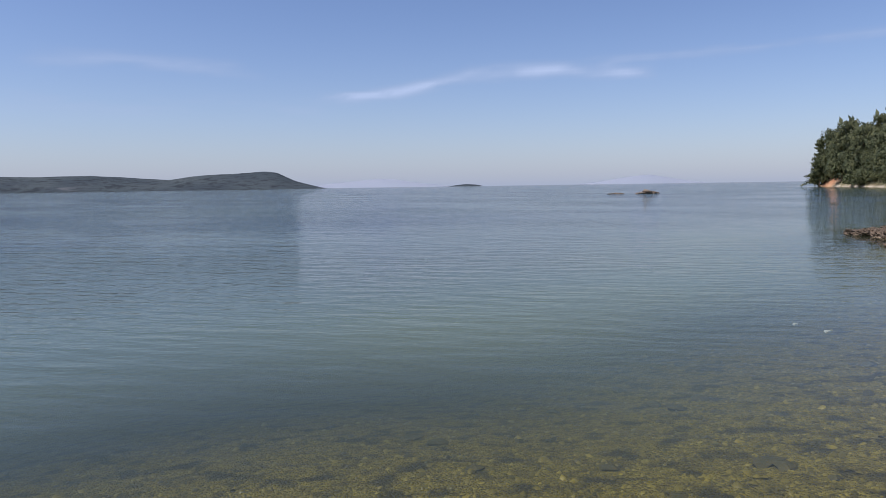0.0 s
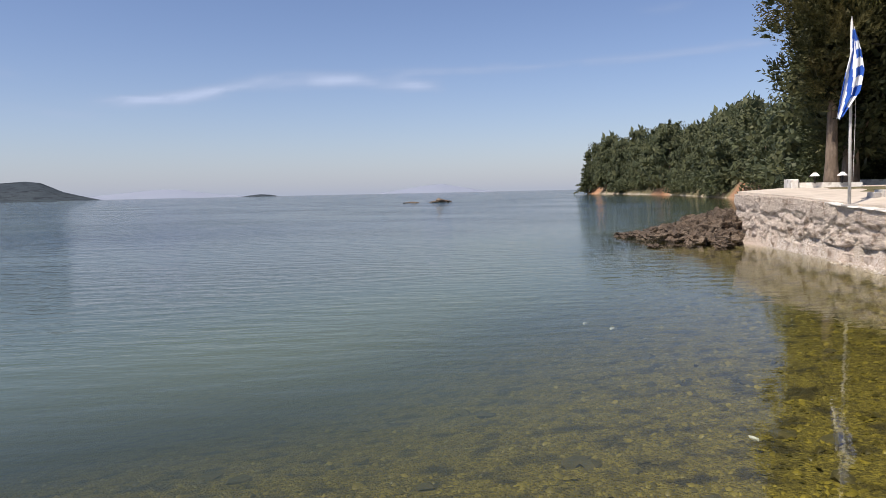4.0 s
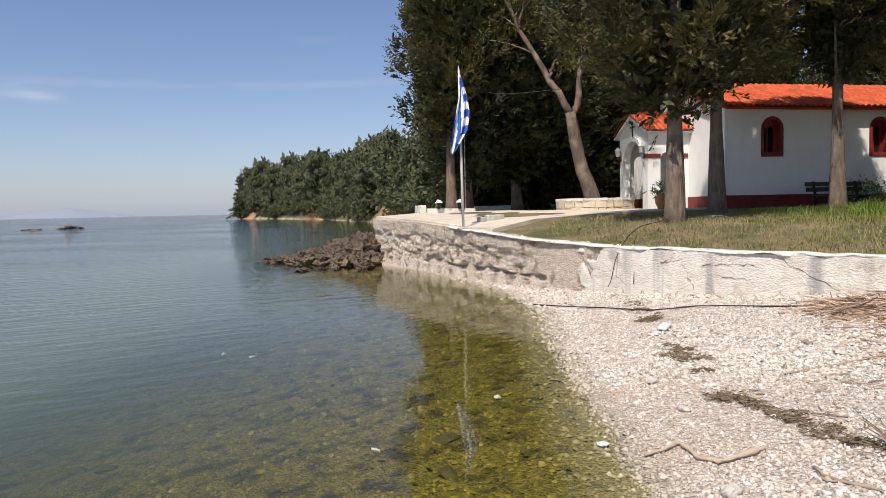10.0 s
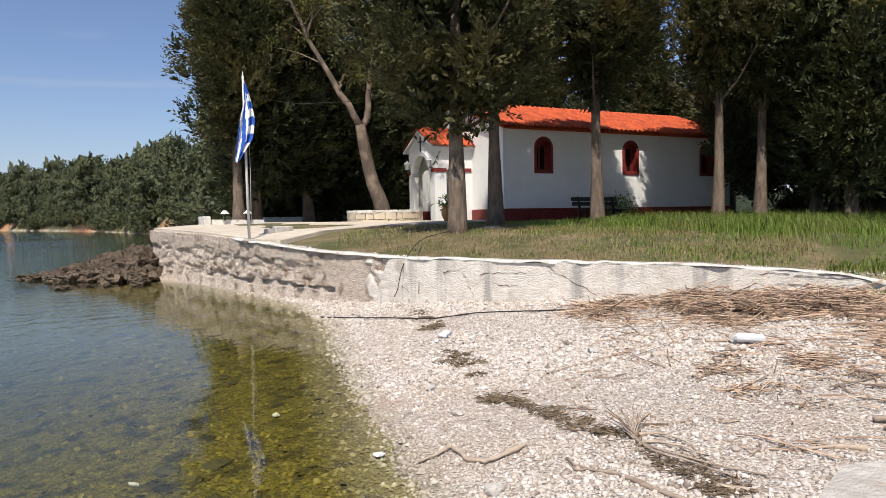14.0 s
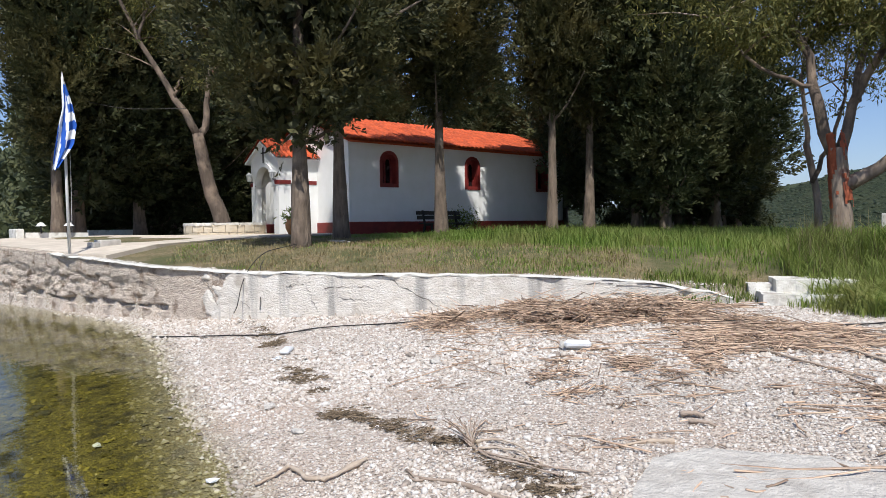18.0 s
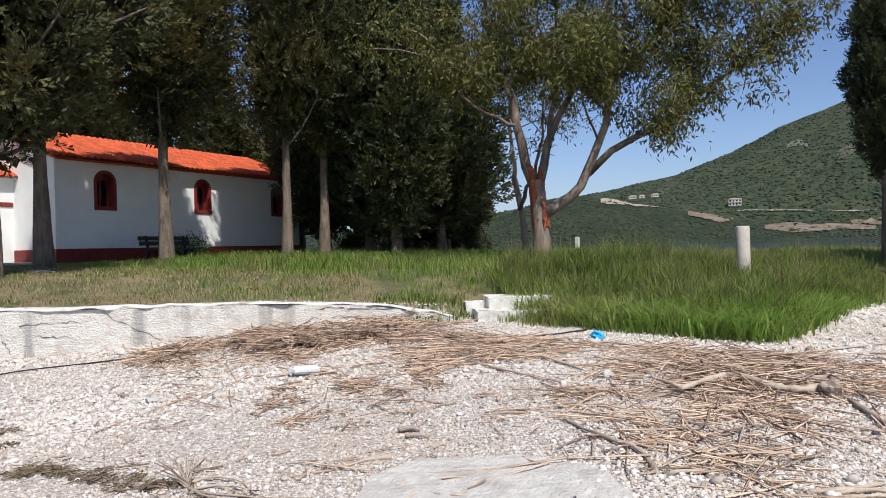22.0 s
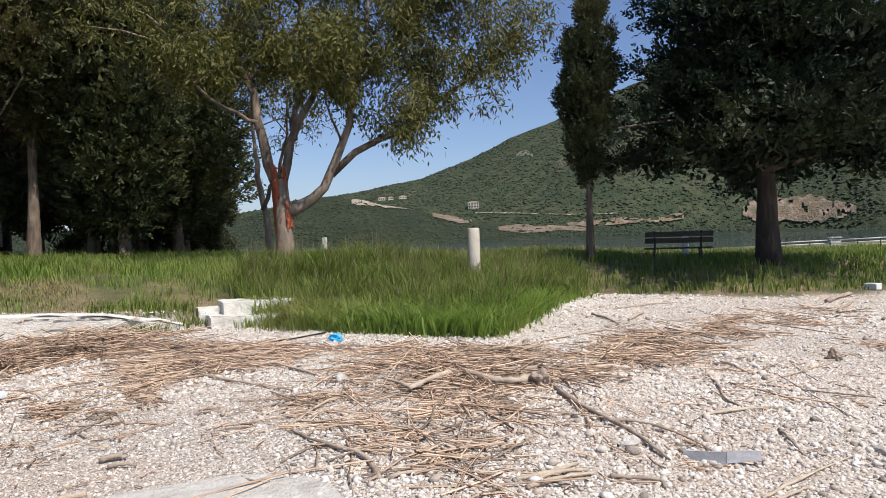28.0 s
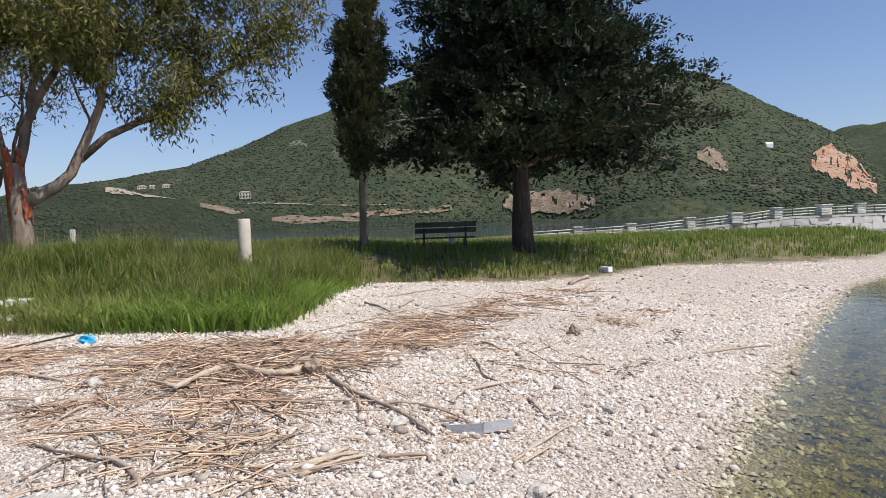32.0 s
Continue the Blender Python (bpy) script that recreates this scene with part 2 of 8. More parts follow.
def pebble_material():
    m, n, l, p = nodes_of("limestone_pebbles")
    rnd = n.new("ShaderNodeNewGeometry").outputs["Random Per Island"]
    ramp = n.new("ShaderNodeValToRGB")
    e = ramp.color_ramp.elements
    e[0].position, e[0].color = 0.0, (0.17, 0.145, 0.12, 1)
    e[1].position, e[1].color = 1.0, (0.70, 0.665, 0.62, 1)
    for pos, c in ((0.10, (0.35, 0.285, 0.235)), (0.3, (0.50, 0.435, 0.375)), (0.6, (0.58, 0.525, 0.465)), (0.8, (0.62, 0.59, 0.56))):
        k = e.new(pos)
        k.color = (*c, 1)
    l.new(rnd, ramp.inputs[0])
    col = mixc(n, l, noise_fac(n, l, 40, 4, 0.45, 0.8), ramp.outputs[0], (0.45, 0.38, 0.31))
    # wet film and algae below the tide line
    sep = n.new("ShaderNodeSeparateXYZ")
    l.new(n.new("ShaderNodeNewGeometry").outputs["Position"], sep.inputs[0])
    wet = n.new("ShaderNodeMapRange")
    wet.inputs[1].default_value, wet.inputs[2].default_value = 0.05, -0.06
    l.new(sep.outputs[2], wet.inputs[0])
    algae = mixc(n, l, rnd, (0.056, 0.046, 0.007), (0.27, 0.215, 0.036))
    algae = mixc(n, l, noise_fac(n, l, 3.6, 5, 0.51, 0.66), algae, (0.040, 0.032, 0.009))
    col = mixc(n, l, wet.outputs[0], col, algae)
    l.new(col, p.inputs["Base Color"])
    rr = n.new("ShaderNodeMapRange")
    rr.inputs[3].default_value, rr.inputs[4].default_value = 0.85, 0.35
    l.new(wet.outputs[0], rr.inputs[0])
    l.new(rr.outputs[0], p.inputs["Roughness"])
    bump(n, l, p, noise_fac(n, l, 90, 5, 0.2, 0.8), 0.35, 0.006)
    return m


def ground_material():
    """Gravel, soil under the grass, and the sandy sea floor, by where each lies in the plan."""
    m, n, l, p = nodes_of("shore_ground")
    geo = n.new("ShaderNodeNewGeometry").outputs["Position"]
    vor = n.new("ShaderNodeTexVoronoi")
    vor.inputs["Scale"].default_value = 26
    l.new(geo, vor.inputs["Vector"])
    cell = n.new("ShaderNodeTexVoronoi")
    cell.inputs["Scale"].default_value = 40
    l.new(geo, cell.inputs["Vector"])
    one = n.new("ShaderNodeSeparateColor")
    l.new(cell.outputs["Color"], one.inputs[0])
    ramp = n.new("ShaderNodeValToRGB")
    e = ramp.color_ramp.elements
    e[0].position, e[0].color = 0.0, (0.22, 0.18, 0.15, 1)
    e[1].position, e[1].color = 1.0, (0.66, 0.62, 0.57, 1)
    for pos, c in ((0.12, (0.36, 0.295, 0.24)), (0.4, (0.50, 0.43, 0.365)), (0.75, (0.57, 0.51, 0.45))):
        k = e.new(pos)
        k.color = (*c, 1)
    l.new(one.outputs[0], ramp.inputs[0])
    stone = mixc(n, l, noise_fac(n, l, 70, 3, 0.5, 0.75, geo), ramp.outputs[0], (0.42, 0.35, 0.285))
    stone = mixc(n, l, noise_fac(n, l, 0.5, 5, 0.45, 0.7, geo), stone, (0.52, 0.41, 0.33))
    soil = mixc(n, l, noise_fac(n, l, 1.1, 6, 0.4, 0.62, geo), (0.085, 0.095, 0.030), (0.30, 0.22, 0.13))
    soil = mixc(n, l, noise_fac(n, l, 14, 5, 0.4, 0.7, geo), soil, (0.12, 0.11, 0.04))
    att = n.new("ShaderNodeAttribute")
    att.attribute_name = "grassy"
    col = mixc(n, l, att.outputs["Fac"], stone, soil)
    bed = mixc(n, l, vor.outputs["Color"], (0.070, 0.056, 0.009), (0.255, 0.205, 0.038))
    bed = mixc(n, l, noise_fac(n, l, 3.6, 5, 0.50, 0.65, geo), bed, (0.042, 0.034, 0.011))
    sep = n.new("ShaderNodeSeparateXYZ")
    l.new(geo, sep.inputs[0])
    wet = n.new("ShaderNodeMapRange")
    wet.inputs[1].default_value, wet.inputs[2].default_value = 0.04, -0.06
    l.new(sep.outputs[2], wet.inputs[0])
    col = mixc(n, l, wet.outputs[0], col, bed)
    cl = n.new("ShaderNodeAttribute")
    cl.attribute_name = "cliff"
    rock = mixc(n, l, noise_fac(n, l, 0.35, 6, 0.4, 0.65, geo), (0.34, 0.16, 0.08), (0.40, 0.28, 0.17))
    col = mixc(n, l, cl.outputs["Fac"], col, rock)
    l.new(col, p.inputs["Base Color"])
    p.inputs["Roughness"].default_value = 0.9
    hump = n.new("ShaderNodeMath")
    hump.operation = "MULTIPLY_ADD"
    hump.inputs[1].default_value = -1.1
    l.new(cell.outputs["Distance"], hump.inputs[0])
    l.new(noise_fac(n, l, 38, 5, 0.0, 1.0, geo, 0.65), hump.inputs[2])
    bump(n, l, p, hump.outputs[0], 0.9, 0.03)
    return m


def water_material():
    """Clear shallow water: mirror by Fresnel, the bottom through it, and its own green body where it is deep."""
    m, n, l, p = nodes_of("sea_water")
    geo = n.new("ShaderNodeNewGeometry").outputs["Position"]
    dep = n.new("ShaderNodeAttribute")
    dep.attribute_name = "depth"
    deep = n.new("ShaderNodeMapRange")
    deep.interpolation_type = "SMOOTHSTEP"
    deep.inputs[1].default_value, deep.inputs[2].default_value = 0.02, 1.25
    l.new(dep.outputs["Fac"], deep.inputs[0])
    rough = n.new("ShaderNodeMapRange")
    rough.inputs[1].default_value, rough.inputs[2].default_value, rough.inputs[3].default_value, rough.inputs[4].default_value = 0.2, 2.2, 0.05, 0.75
    l.new(dep.outputs["Fac"], rough.inputs[0])
    opn = n.new("ShaderNodeAttribute")
    opn.attribute_name = "open"
    w1 = noise_fac(n, l, 1.0, 3, 0.0, 1.0, geo, 0.5, (1.0, 2.9, 1), -22)
    w2 = noise_fac(n, l, 1.0, 4, 0.0, 1.0, geo, 0.55, (4.0, 9.5, 1), -18)
    add = n.new("ShaderNodeMath")
    add.operation = "MULTIPLY_ADD"
    l.new(w2, add.inputs[0])
    add.inputs[1].default_value = 0.22
    l.new(w1, add.inputs[2])
    patch = noise_fac(n, l, 1.0, 3, 0.3, 0.7, geo, 0.5, (0.05, 0.09, 1))
    amp = n.new("ShaderNodeMath")
    amp.operation = "MULTIPLY"
    l.new(rough.outputs[0], amp.inputs[0])
    l.new(patch, amp.inputs[1])
    amp2 = n.new("ShaderNodeMath")
    amp2.operation = "MULTIPLY_ADD"
    l.new(rough.outputs[0], amp2.inputs[0])
    amp2.inputs[1].default_value = 0.35
    l.new(amp.outputs[0], amp2.inputs[2])
    w0 = noise_fac(n, l, 1.0, 4, 0.0, 1.0, geo, 0.55, (0.26, 1.15, 1), -25)
    swell = n.new("ShaderNodeMath")
    swell.operation = "MULTIPLY"
    l.new(w0, swell.inputs[0])
    l.new(opn.outputs["Fac"], swell.inputs[1])
    both = n.new("ShaderNodeMath")
    both.operation = "MULTIPLY_ADD"
    l.new(swell.outputs[0], both.inputs[0])
    both.inputs[1].default_value = 2.0
    l.new(add.outputs[0], both.inputs[2])
    b = n.new("ShaderNodeBump")
    b.inputs["Distance"].default_value = 0.085
    l.new(both.outputs[0], b.inputs["Height"])
    l.new(amp2.outputs[0], b.inputs["Strength"])
    gloss = n.new("ShaderNodeBsdfGlossy")
    grough = n.new("ShaderNodeMapRange")
    grough.inputs[1].default_value, grough.inputs[2].default_value, grough.inputs[3].default_value, grough.inputs[4].default_value = 0.0, 1.0, 0.02, 0.035
    l.new(opn.outputs["Fac"], grough.inputs[0])
    l.new(grough.outputs[0], gloss.inputs["Roughness"])
    l.new(b.outputs[0], gloss.inputs["Normal"])
    clear = n.new("ShaderNodeBsdfTransparent")
    clear.inputs[0].default_value = (0.92, 0.94, 0.82, 1)
    body = n.new("ShaderNodeBsdfDiffuse")
    off = n.new("ShaderNodeMapRange")
    off.inputs[1].default_value, off.inputs[2].default_value = 0.9, 3.2
    l.new(dep.outputs["Fac"], off.inputs[0])
    murk = mixc(n, l, off.outputs[0], (0.108, 0.132, 0.064), (0.034, 0.060, 0.084))
    l.new(mixc(n, l, noise_fac(n, l, 0.05, 3, 0.35, 0.65, geo), murk, (0.066, 0.098, 0.088)), body.inputs[0])
    under = n.new("ShaderNodeMixShader")
    l.new(deep.outputs[0], under.inputs[0])
    l.new(clear.outputs[0], under.inputs[1])
    l.new(body.outputs[0], under.inputs[2])
    fre = n.new("ShaderNodeFresnel")
    fre.inputs[0].default_value = 1.333
    l.new(b.outputs[0], fre.inputs[1])
    out = n.new("ShaderNodeMixShader")
    l.new(fre.outputs[0], out.inputs[0])
    l.new(under.outputs[0], out.inputs[1])
    l.new(gloss.outputs[0], out.inputs[2])
    l.new(out.outputs[0], n["Material Output"].inputs[0])
    n.remove(p)
    return m


def hill_material(name, green1, green2, earth, scale):
    m, n, l, p = nodes_of(name)
    geo = n.new("ShaderNodeNewGeometry").outputs["Position"]
    col = mixc(n, l, noise_fac(n, l, scale, 8, 0.42, 0.6, geo, 0.65), green1, green2)
    col = mixc(n, l, noise_fac(n, l, scale * 5, 6, 0.5, 0.62, geo, 0.65), col, tuple(c * 0.55 for c in green1))
    col = mixc(n, l, noise_fac(n, l, scale * 0.35, 9, 0.60, 0.72, geo, 0.72), col, earth)
    l.new(col, p.inputs["Base Color"])
    p.inputs["Roughness"].default_value, p.inputs["Specular IOR Level"].default_value = 1.0, 0.1
    bump(n, l, p, noise_fac(n, l, scale * 4, 8, 0.2, 0.8, geo, 0.7), 1.0, 3.0)
    return m


M_pebble, M_ground, M_water = pebble_material(), ground_material(), water_material()
M_lowhill = hill_material("wooded_low_hill", (0.034, 0.046, 0.026), (0.056, 0.064, 0.036), (0.13, 0.115, 0.08), 0.03)
M_hill = hill_material("scrub_hillside", (0.050, 0.066, 0.038), (0.076, 0.084, 0.048), (0.17, 0.15, 0.115), 0.02)
# aerial haze is put into the base colours of cape, islet and far mountains
M_hazedcape = hill_material("haze_blue_cape", (0.042, 0.054, 0.064), (0.060, 0.074, 0.080), (0.13, 0.135, 0.14), 0.006)
M_farhill = surf("hazy_mountain", (0.245, 0.275, 0.335), (0.255, 0.285, 0.345), 0.002, rough=1.0, bstr=0, spec=0.0)
M_quarry = surf("bare_orange_cliff", (0.38, 0.165, 0.085), (0.29, 0.20, 0.145), 0.05, (0.37, 0.29, 0.22), 0.03, 0.45, 0.7, 1.0, 0.15, 1.0, 3.0)
M_masonry = surf("pale_wall_stone", (0.50, 0.48, 0.44), (0.60, 0.58, 0.54), 4, (0.40, 0.37, 0.33), 1.5, 0.55, 0.8, 0.9, 20, 0.4, 0.02, vary=("island", 0.15))
M_whitestone = surf("whitewashed_wall_stone", (0.70, 0.68, 0.64), (0.62, 0.60, 0.56), 4, (0.50, 0.47, 0.42), 1.5, 0.6, 0.85, 0.9, 20, 0.4, 0.02, vary=("object", 0.10))
M_greyjoint = surf("grey_mortar", (0.30, 0.28, 0.26), (0.38, 0.36, 0.33), 6, rough=0.95, bscale=30, bstr=0.4)
M_joint = surf("dark_mortar", (0.14, 0.125, 0.11), (0.20, 0.18, 0.15), 6, rough=0.95, bscale=30, bstr=0.4)
M_planter = surf("cream_planter_stone", (0.56, 0.47, 0.34), (0.64, 0.56, 0.44), 4, (0.46, 0.36, 0.24), 1.5, 0.5, 0.8, 0.9, 20, 0.4, 0.02, vary=("island", 0.15))
M_road = surf("pale_dirt_road", (0.33, 0.28, 0.215), (0.27, 0.225, 0.17), 0.05, rough=1.0, bstr=0)
M_asphalt = surf("asphalt", (0.05, 0.05, 0.05), (0.07, 0.068, 0.065), 3, rough=0.9, bscale=60, bstr=0.3)


# ---- mesh helpers ----
def mesh_np(name, verts, faces, material, parent=None, smooth=False, label="", attrs=None):
    """One mesh object from arrays: faces is an (n, k) array, or a list of such arrays."""
    me = bpy.data.meshes.new(name)
    blocks = [np.asarray(f, dtype=np.int32) for f in (faces if isinstance(faces, list) else [faces])]
    blocks = [f for f in blocks if len(f)]
    verts = np.asarray(verts, dtype=np.float32)
    idx = np.concatenate([f.ravel() for f in blocks])
    sizes = np.concatenate([np.full(len(f), f.shape[1]) for f in blocks])
    me.vertices.add(len(verts))
    me.vertices.foreach_set("co", verts.ravel())
    me.loops.add(len(idx))
    me.loops.foreach_set("vertex_index", idx)
    me.polygons.add(len(sizes))
    me.polygons.foreach_set("loop_start", np.concatenate([[0], np.cumsum(sizes)[:-1]]).astype(np.int32))
    me.update(calc_edges=True)
    if smooth:
        me.polygons.foreach_set("use_smooth", np.ones(len(sizes), dtype=bool))
    for key, values in (attrs or {}).items():
        me.attributes.new(key, "FLOAT", "POINT").data.foreach_set("value", np.asarray(values, dtype=np.float32))
    me.materials.append(material)
    ob = new(name, me)
    ob.parent = parent
    if label:
        tagged(ob, label)
    return ob


def part(name, bm, material, parent=None, label="", smooth=False):
    """Links a bmesh as one mesh object under a thing or a part."""
    me = bpy.data.meshes.new(name)
    bmesh.ops.recalc_face_normals(bm, faces=bm.faces)
    bm.to_mesh(me)
    bm.free()
    if smooth:
        me.polygons.foreach_set("use_smooth", np.ones(len(me.polygons), dtype=bool))
    me.materials.append(material)
    ob = new(name, me)
    ob.parent = parent
    if label:
        tagged(ob, label)
    return ob


def thing(name, m, label, category, group=""):
    ob = new(name)
    ob.empty_display_size = 0.2
    ob.matrix_world = m
    return tagged(ob, label, category, group)


def box(bm, x0, x1, y0, y1, z0, z1, bevel=0.0):
    vs = [bm.verts.new(p) for p in ((x0, y0, z0), (x1, y0, z0), (x1, y1, z0), (x0, y1, z0), (x0, y0, z1), (x1, y0, z1), (x1, y1, z1), (x0, y1, z1))]
    fs = [bm.faces.new([vs[i] for i in f]) for f in ((3, 2, 1, 0), (4, 5, 6, 7), (0, 1, 5, 4), (1, 2, 6, 5), (2, 3, 7, 6), (3, 0, 4, 7))]
    if bevel:
        bmesh.ops.bevel(bm, geom=list({e for f in fs for e in f.edges}), offset=bevel, segments=1, affect="EDGES")
    return bm


def boxed(*a, **k):
    return box(bmesh.new(), *a, **k)


def tube(points, radii, sides=7, wobble=0.0, seed=0, cap=True):
    """A tapered tube along points: verts and quads (ends closed by pinching)."""
    pts = np.asarray(points, float)
    rad = np.asarray(radii, float)
    tang = np.gradient(pts, axis=0)
    tang /= np.linalg.norm(tang, axis=1, keepdims=True) + 1e-9
    ref = np.array([0.0, 0, 1]) if abs(tang[0][2]) < 0.9 else np.array([1.0, 0, 0])
    u = np.cross(tang, ref)
    u /= np.linalg.norm(u, axis=1, keepdims=True) + 1e-9
    v = np.cross(tang, u)
    ang = np.linspace(0, 2 * np.pi, sides, endpoint=False)
    r = np.random.RandomState(seed)
    rr = rad[:, None] * (1 + wobble * (r.rand(len(pts), sides) - 0.5))
    ring = pts[:, None] + rr[..., None] * (np.cos(ang)[None, :, None] * u[:, None] + np.sin(ang)[None, :, None] * v[:, None])
    V = ring.reshape(-1, 3)
    i, j = np.meshgrid(np.arange(len(pts) - 1), np.arange(sides), indexing="ij")
    a, b = i * sides + j, i * sides + (j + 1) % sides
    F = np.stack([a, b, b + sides, a + sides], -1).reshape(-1, 4)
    if cap:
        n = len(V)
        V = np.vstack([V, pts[:1], pts[-1:]])
        k = np.arange(sides)
        e = (len(pts) - 1) * sides
        F = np.vstack([F, np.stack([np.full(sides, n), (k + 1) % sides, k, np.full(sides, n)], -1)[:0]])
        caps = np.vstack([np.stack([np.full(sides, n), (k + 1) % sides, k], -1), np.stack([np.full(sides, n + 1), e + k, e + (k + 1) % sides], -1)])
        return V, [F, caps]
    return V, [F]


def curve_pts(ctrl, n):
    """A smooth line through control points (Catmull-Rom)."""
    c = np.asarray(ctrl, float)
    c = np.vstack([2 * c[0] - c[1], c, 2 * c[-1] - c[-2]])
    out = []
    segs = len(c) - 3
    for t in np.linspace(0, segs, n):
        k = min(int(t), segs - 1)
        f = t - k
        p0, p1, p2, p3 = c[k:k + 4]
        out.append(0.5 * (2 * p1 + (p2 - p0) * f + (2 * p0 - 5 * p1 + 4 * p2 - p3) * f ** 2 + (3 * p1 - p0 - 3 * p2 + p3) * f ** 3))
    return np.array(out)


def join_np(pieces):
    """Joins (verts, [quads, tris]) pieces into one."""
    V, by = [], {}
    n = 0
    for v, fs in pieces:
        V.append(v)
        for f in (fs if isinstance(fs, list) else [fs]):
            if len(f):
                by.setdefault(f.shape[1], []).append(f + n)
        n += len(v)
    return np.vstack(V), [np.vstack(b) for b in by.values()]


# ---- plan of the shore ----
COAST = [(-24, 262), (-8, 220), (4, 170), (10, 120), (12, 80), (9, 45), (4.5, 28), (2.4, 25.4), (2.05, 23.2), (3.0, 21), (3.62, 17.6), (4.1, 14.6), (3.9, 11.8),
         (3.15, 9.2), (2.5, 6.6), (2.0, 4.2), (0.8, 2.4), (-0.9, 1.0), (-1.3, -0.4), (-0.2, -1.6), (2, -2.1), (4.4, -2.6), (5.7, -3.7), (7.7, -5.6),
         (10.1, -7.8), (14.7, -12.4), (16.6, -15.2), (19, -22), (21, -33), (36, -60), (70, -62), (60, -30), (46, -10), (38, -2), (36, 12), (42, 30), (60, 60),
         (110, 120), (150, 200), (120, 285), (20, 292), (-18, 276)]
WALL = [(2.1, 25.1), (2.55, 23.0), (3.05, 20.9), (3.75, 17.5), (4.4, 14.9), (5.35, 12.1), (7.1, 9.35), (8.6, 8.05), (9.85, 6.65), (10.6, 5.35)]
WALL_TOP = [1.53, 1.49, 1.45, 1.29, 1.14, 1.05, 1.02, 0.98, 0.88, 0.63]
GRASS_EDGE = [(10.6, 5.35), (10.75, 4.0), (9.95, 2.8), (9.8, 1.6), (9.9, 0.5), (11.2, 0.1), (13.2, -0.2), (15.2, -1.2), (15.3, -2.8), (14.6, -4.2), (15.8, -6.9), (18.2, -9.6), (18.6, -13), (19.6, -17.5), (24, -24)]


def seg_dist(px, py, line):
    best = np.full(px.shape, 1e9)
    for (ax, ay), (bx, by) in zip(line[:-1], line[1:]):
        dx, dy = bx - ax, by - ay
        t = np.clip(((px - ax) * dx + (py - ay) * dy) / (dx * dx + dy * dy), 0, 1)
        best = np.minimum(best, np.hypot(px - ax - t * dx, py - ay - t * dy))
    return best


def inside(px, py, poly):
    c = np.zeros(px.shape, bool)
    for (ax, ay), (bx, by) in zip(poly, poly[1:] + poly[:1]):
        if ay != by:
            c ^= ((ay > py) != (by > py)) & (px < (bx - ax) * (py - ay) / (by - ay) + ax)
    return c


INLAND = WALL + GRASS_EDGE[1:] + [(60, -24), (120, 40), (120, 285), (20, 285), (-10, 262), (8, 120), (9, 45), (4.5, 27)]


def smooth01(x):
    x = np.clip(x, 0, 1)
    return x * x * (3 - 2 * x)


def vnoise(x, y, scale, seed=0):
    """Smooth value noise over the plan, -1 to 1."""
    x, y = np.broadcast_arrays(np.asarray(x, float) / scale + 17.31 * seed, np.asarray(y, float) / scale - 9.17 * seed)
    i, j = np.floor(x), np.floor(y)
    u, v = x - i, y - j
    u, v = u * u * (3 - 2 * u), v * v * (3 - 2 * v)
    cell = lambda a, b: np.modf(np.abs(np.sin(a * 127.1 + b * 311.7 + seed * 74.7) * 43758.5453))[0]
    return ((cell(i, j) * (1 - u) + cell(i + 1, j) * u) * (1 - v) + (cell(i, j + 1) * (1 - u) + cell(i + 1, j + 1) * u) * v) * 2 - 1


def terrain(x, y):
    """Height of the ground, and how far inland of the wall and grass edge it lies."""
    x, y = np.asarray(x, float), np.asarray(y, float)
    s = seg_dist(x, y, COAST + COAST[:1]) * np.where(inside(x, y, COAST), 1, -1)
    d = np.maximum(-s, 0)
    sea = -(0.10 * d + 0.006 * np.minimum(d, 12) ** 2)
    sea = np.maximum(sea, -4.0 - 0.002 * d)
    far = smooth01((y - 34) / 20)
    beach = 0.68 * (1 - np.exp(-np.maximum(s, 0) / 4.6)) + 0.02 * vnoise(x, y, 0.9, 1) * smooth01(s / 1.5)
    w = seg_dist(x, y, WALL + GRASS_EDGE[1:]) * np.where(inside(x, y, INLAND), 1, -1)
    plat = np.interp(y, [-20, -8, 0, 5, 8, 12, 15, 17.5, 21, 25], [0.80, 0.82, 0.82, 0.76, 0.95, 1.03, 1.12, 1.27, 1.43, 1.5])
    plat = plat + 0.38 * smooth01(w / 3.6) * (1 - 0.5 * smooth01((y - 15) / 5)) * (1 - 0.6 * smooth01((-y - 0.5) / 4)) + 0.02 * vnoise(x, y, 0.8, 2)
    width = 0.12 + 3.4 * smooth01((5.9 - y) / 1.6)
    k = smooth01((w - 0.12) / width) * np.where(y < 30, 1, 0)
    near = beach + (np.maximum(plat, beach) - beach) * k
    cliff = np.minimum(np.maximum(s, 0) * 1.1, 2.2) + np.minimum(np.maximum(s, 0) * 0.06, 4.0) + 0.5 * vnoise(x, y, 6, 3) * smooth01(s / 4)
    land = near * (1 - far) + cliff * far
    east = smooth01((x - 30) / 6) * (1 - far)
    land = land * (1 - east) + np.minimum(land, 0.25 * np.maximum(s, 0)) * east
    return np.where(s > 0, land, sea), w, s


def ground_z(x, y):
    return float(terrain(np.array([x]), np.array([y]))[0][0])


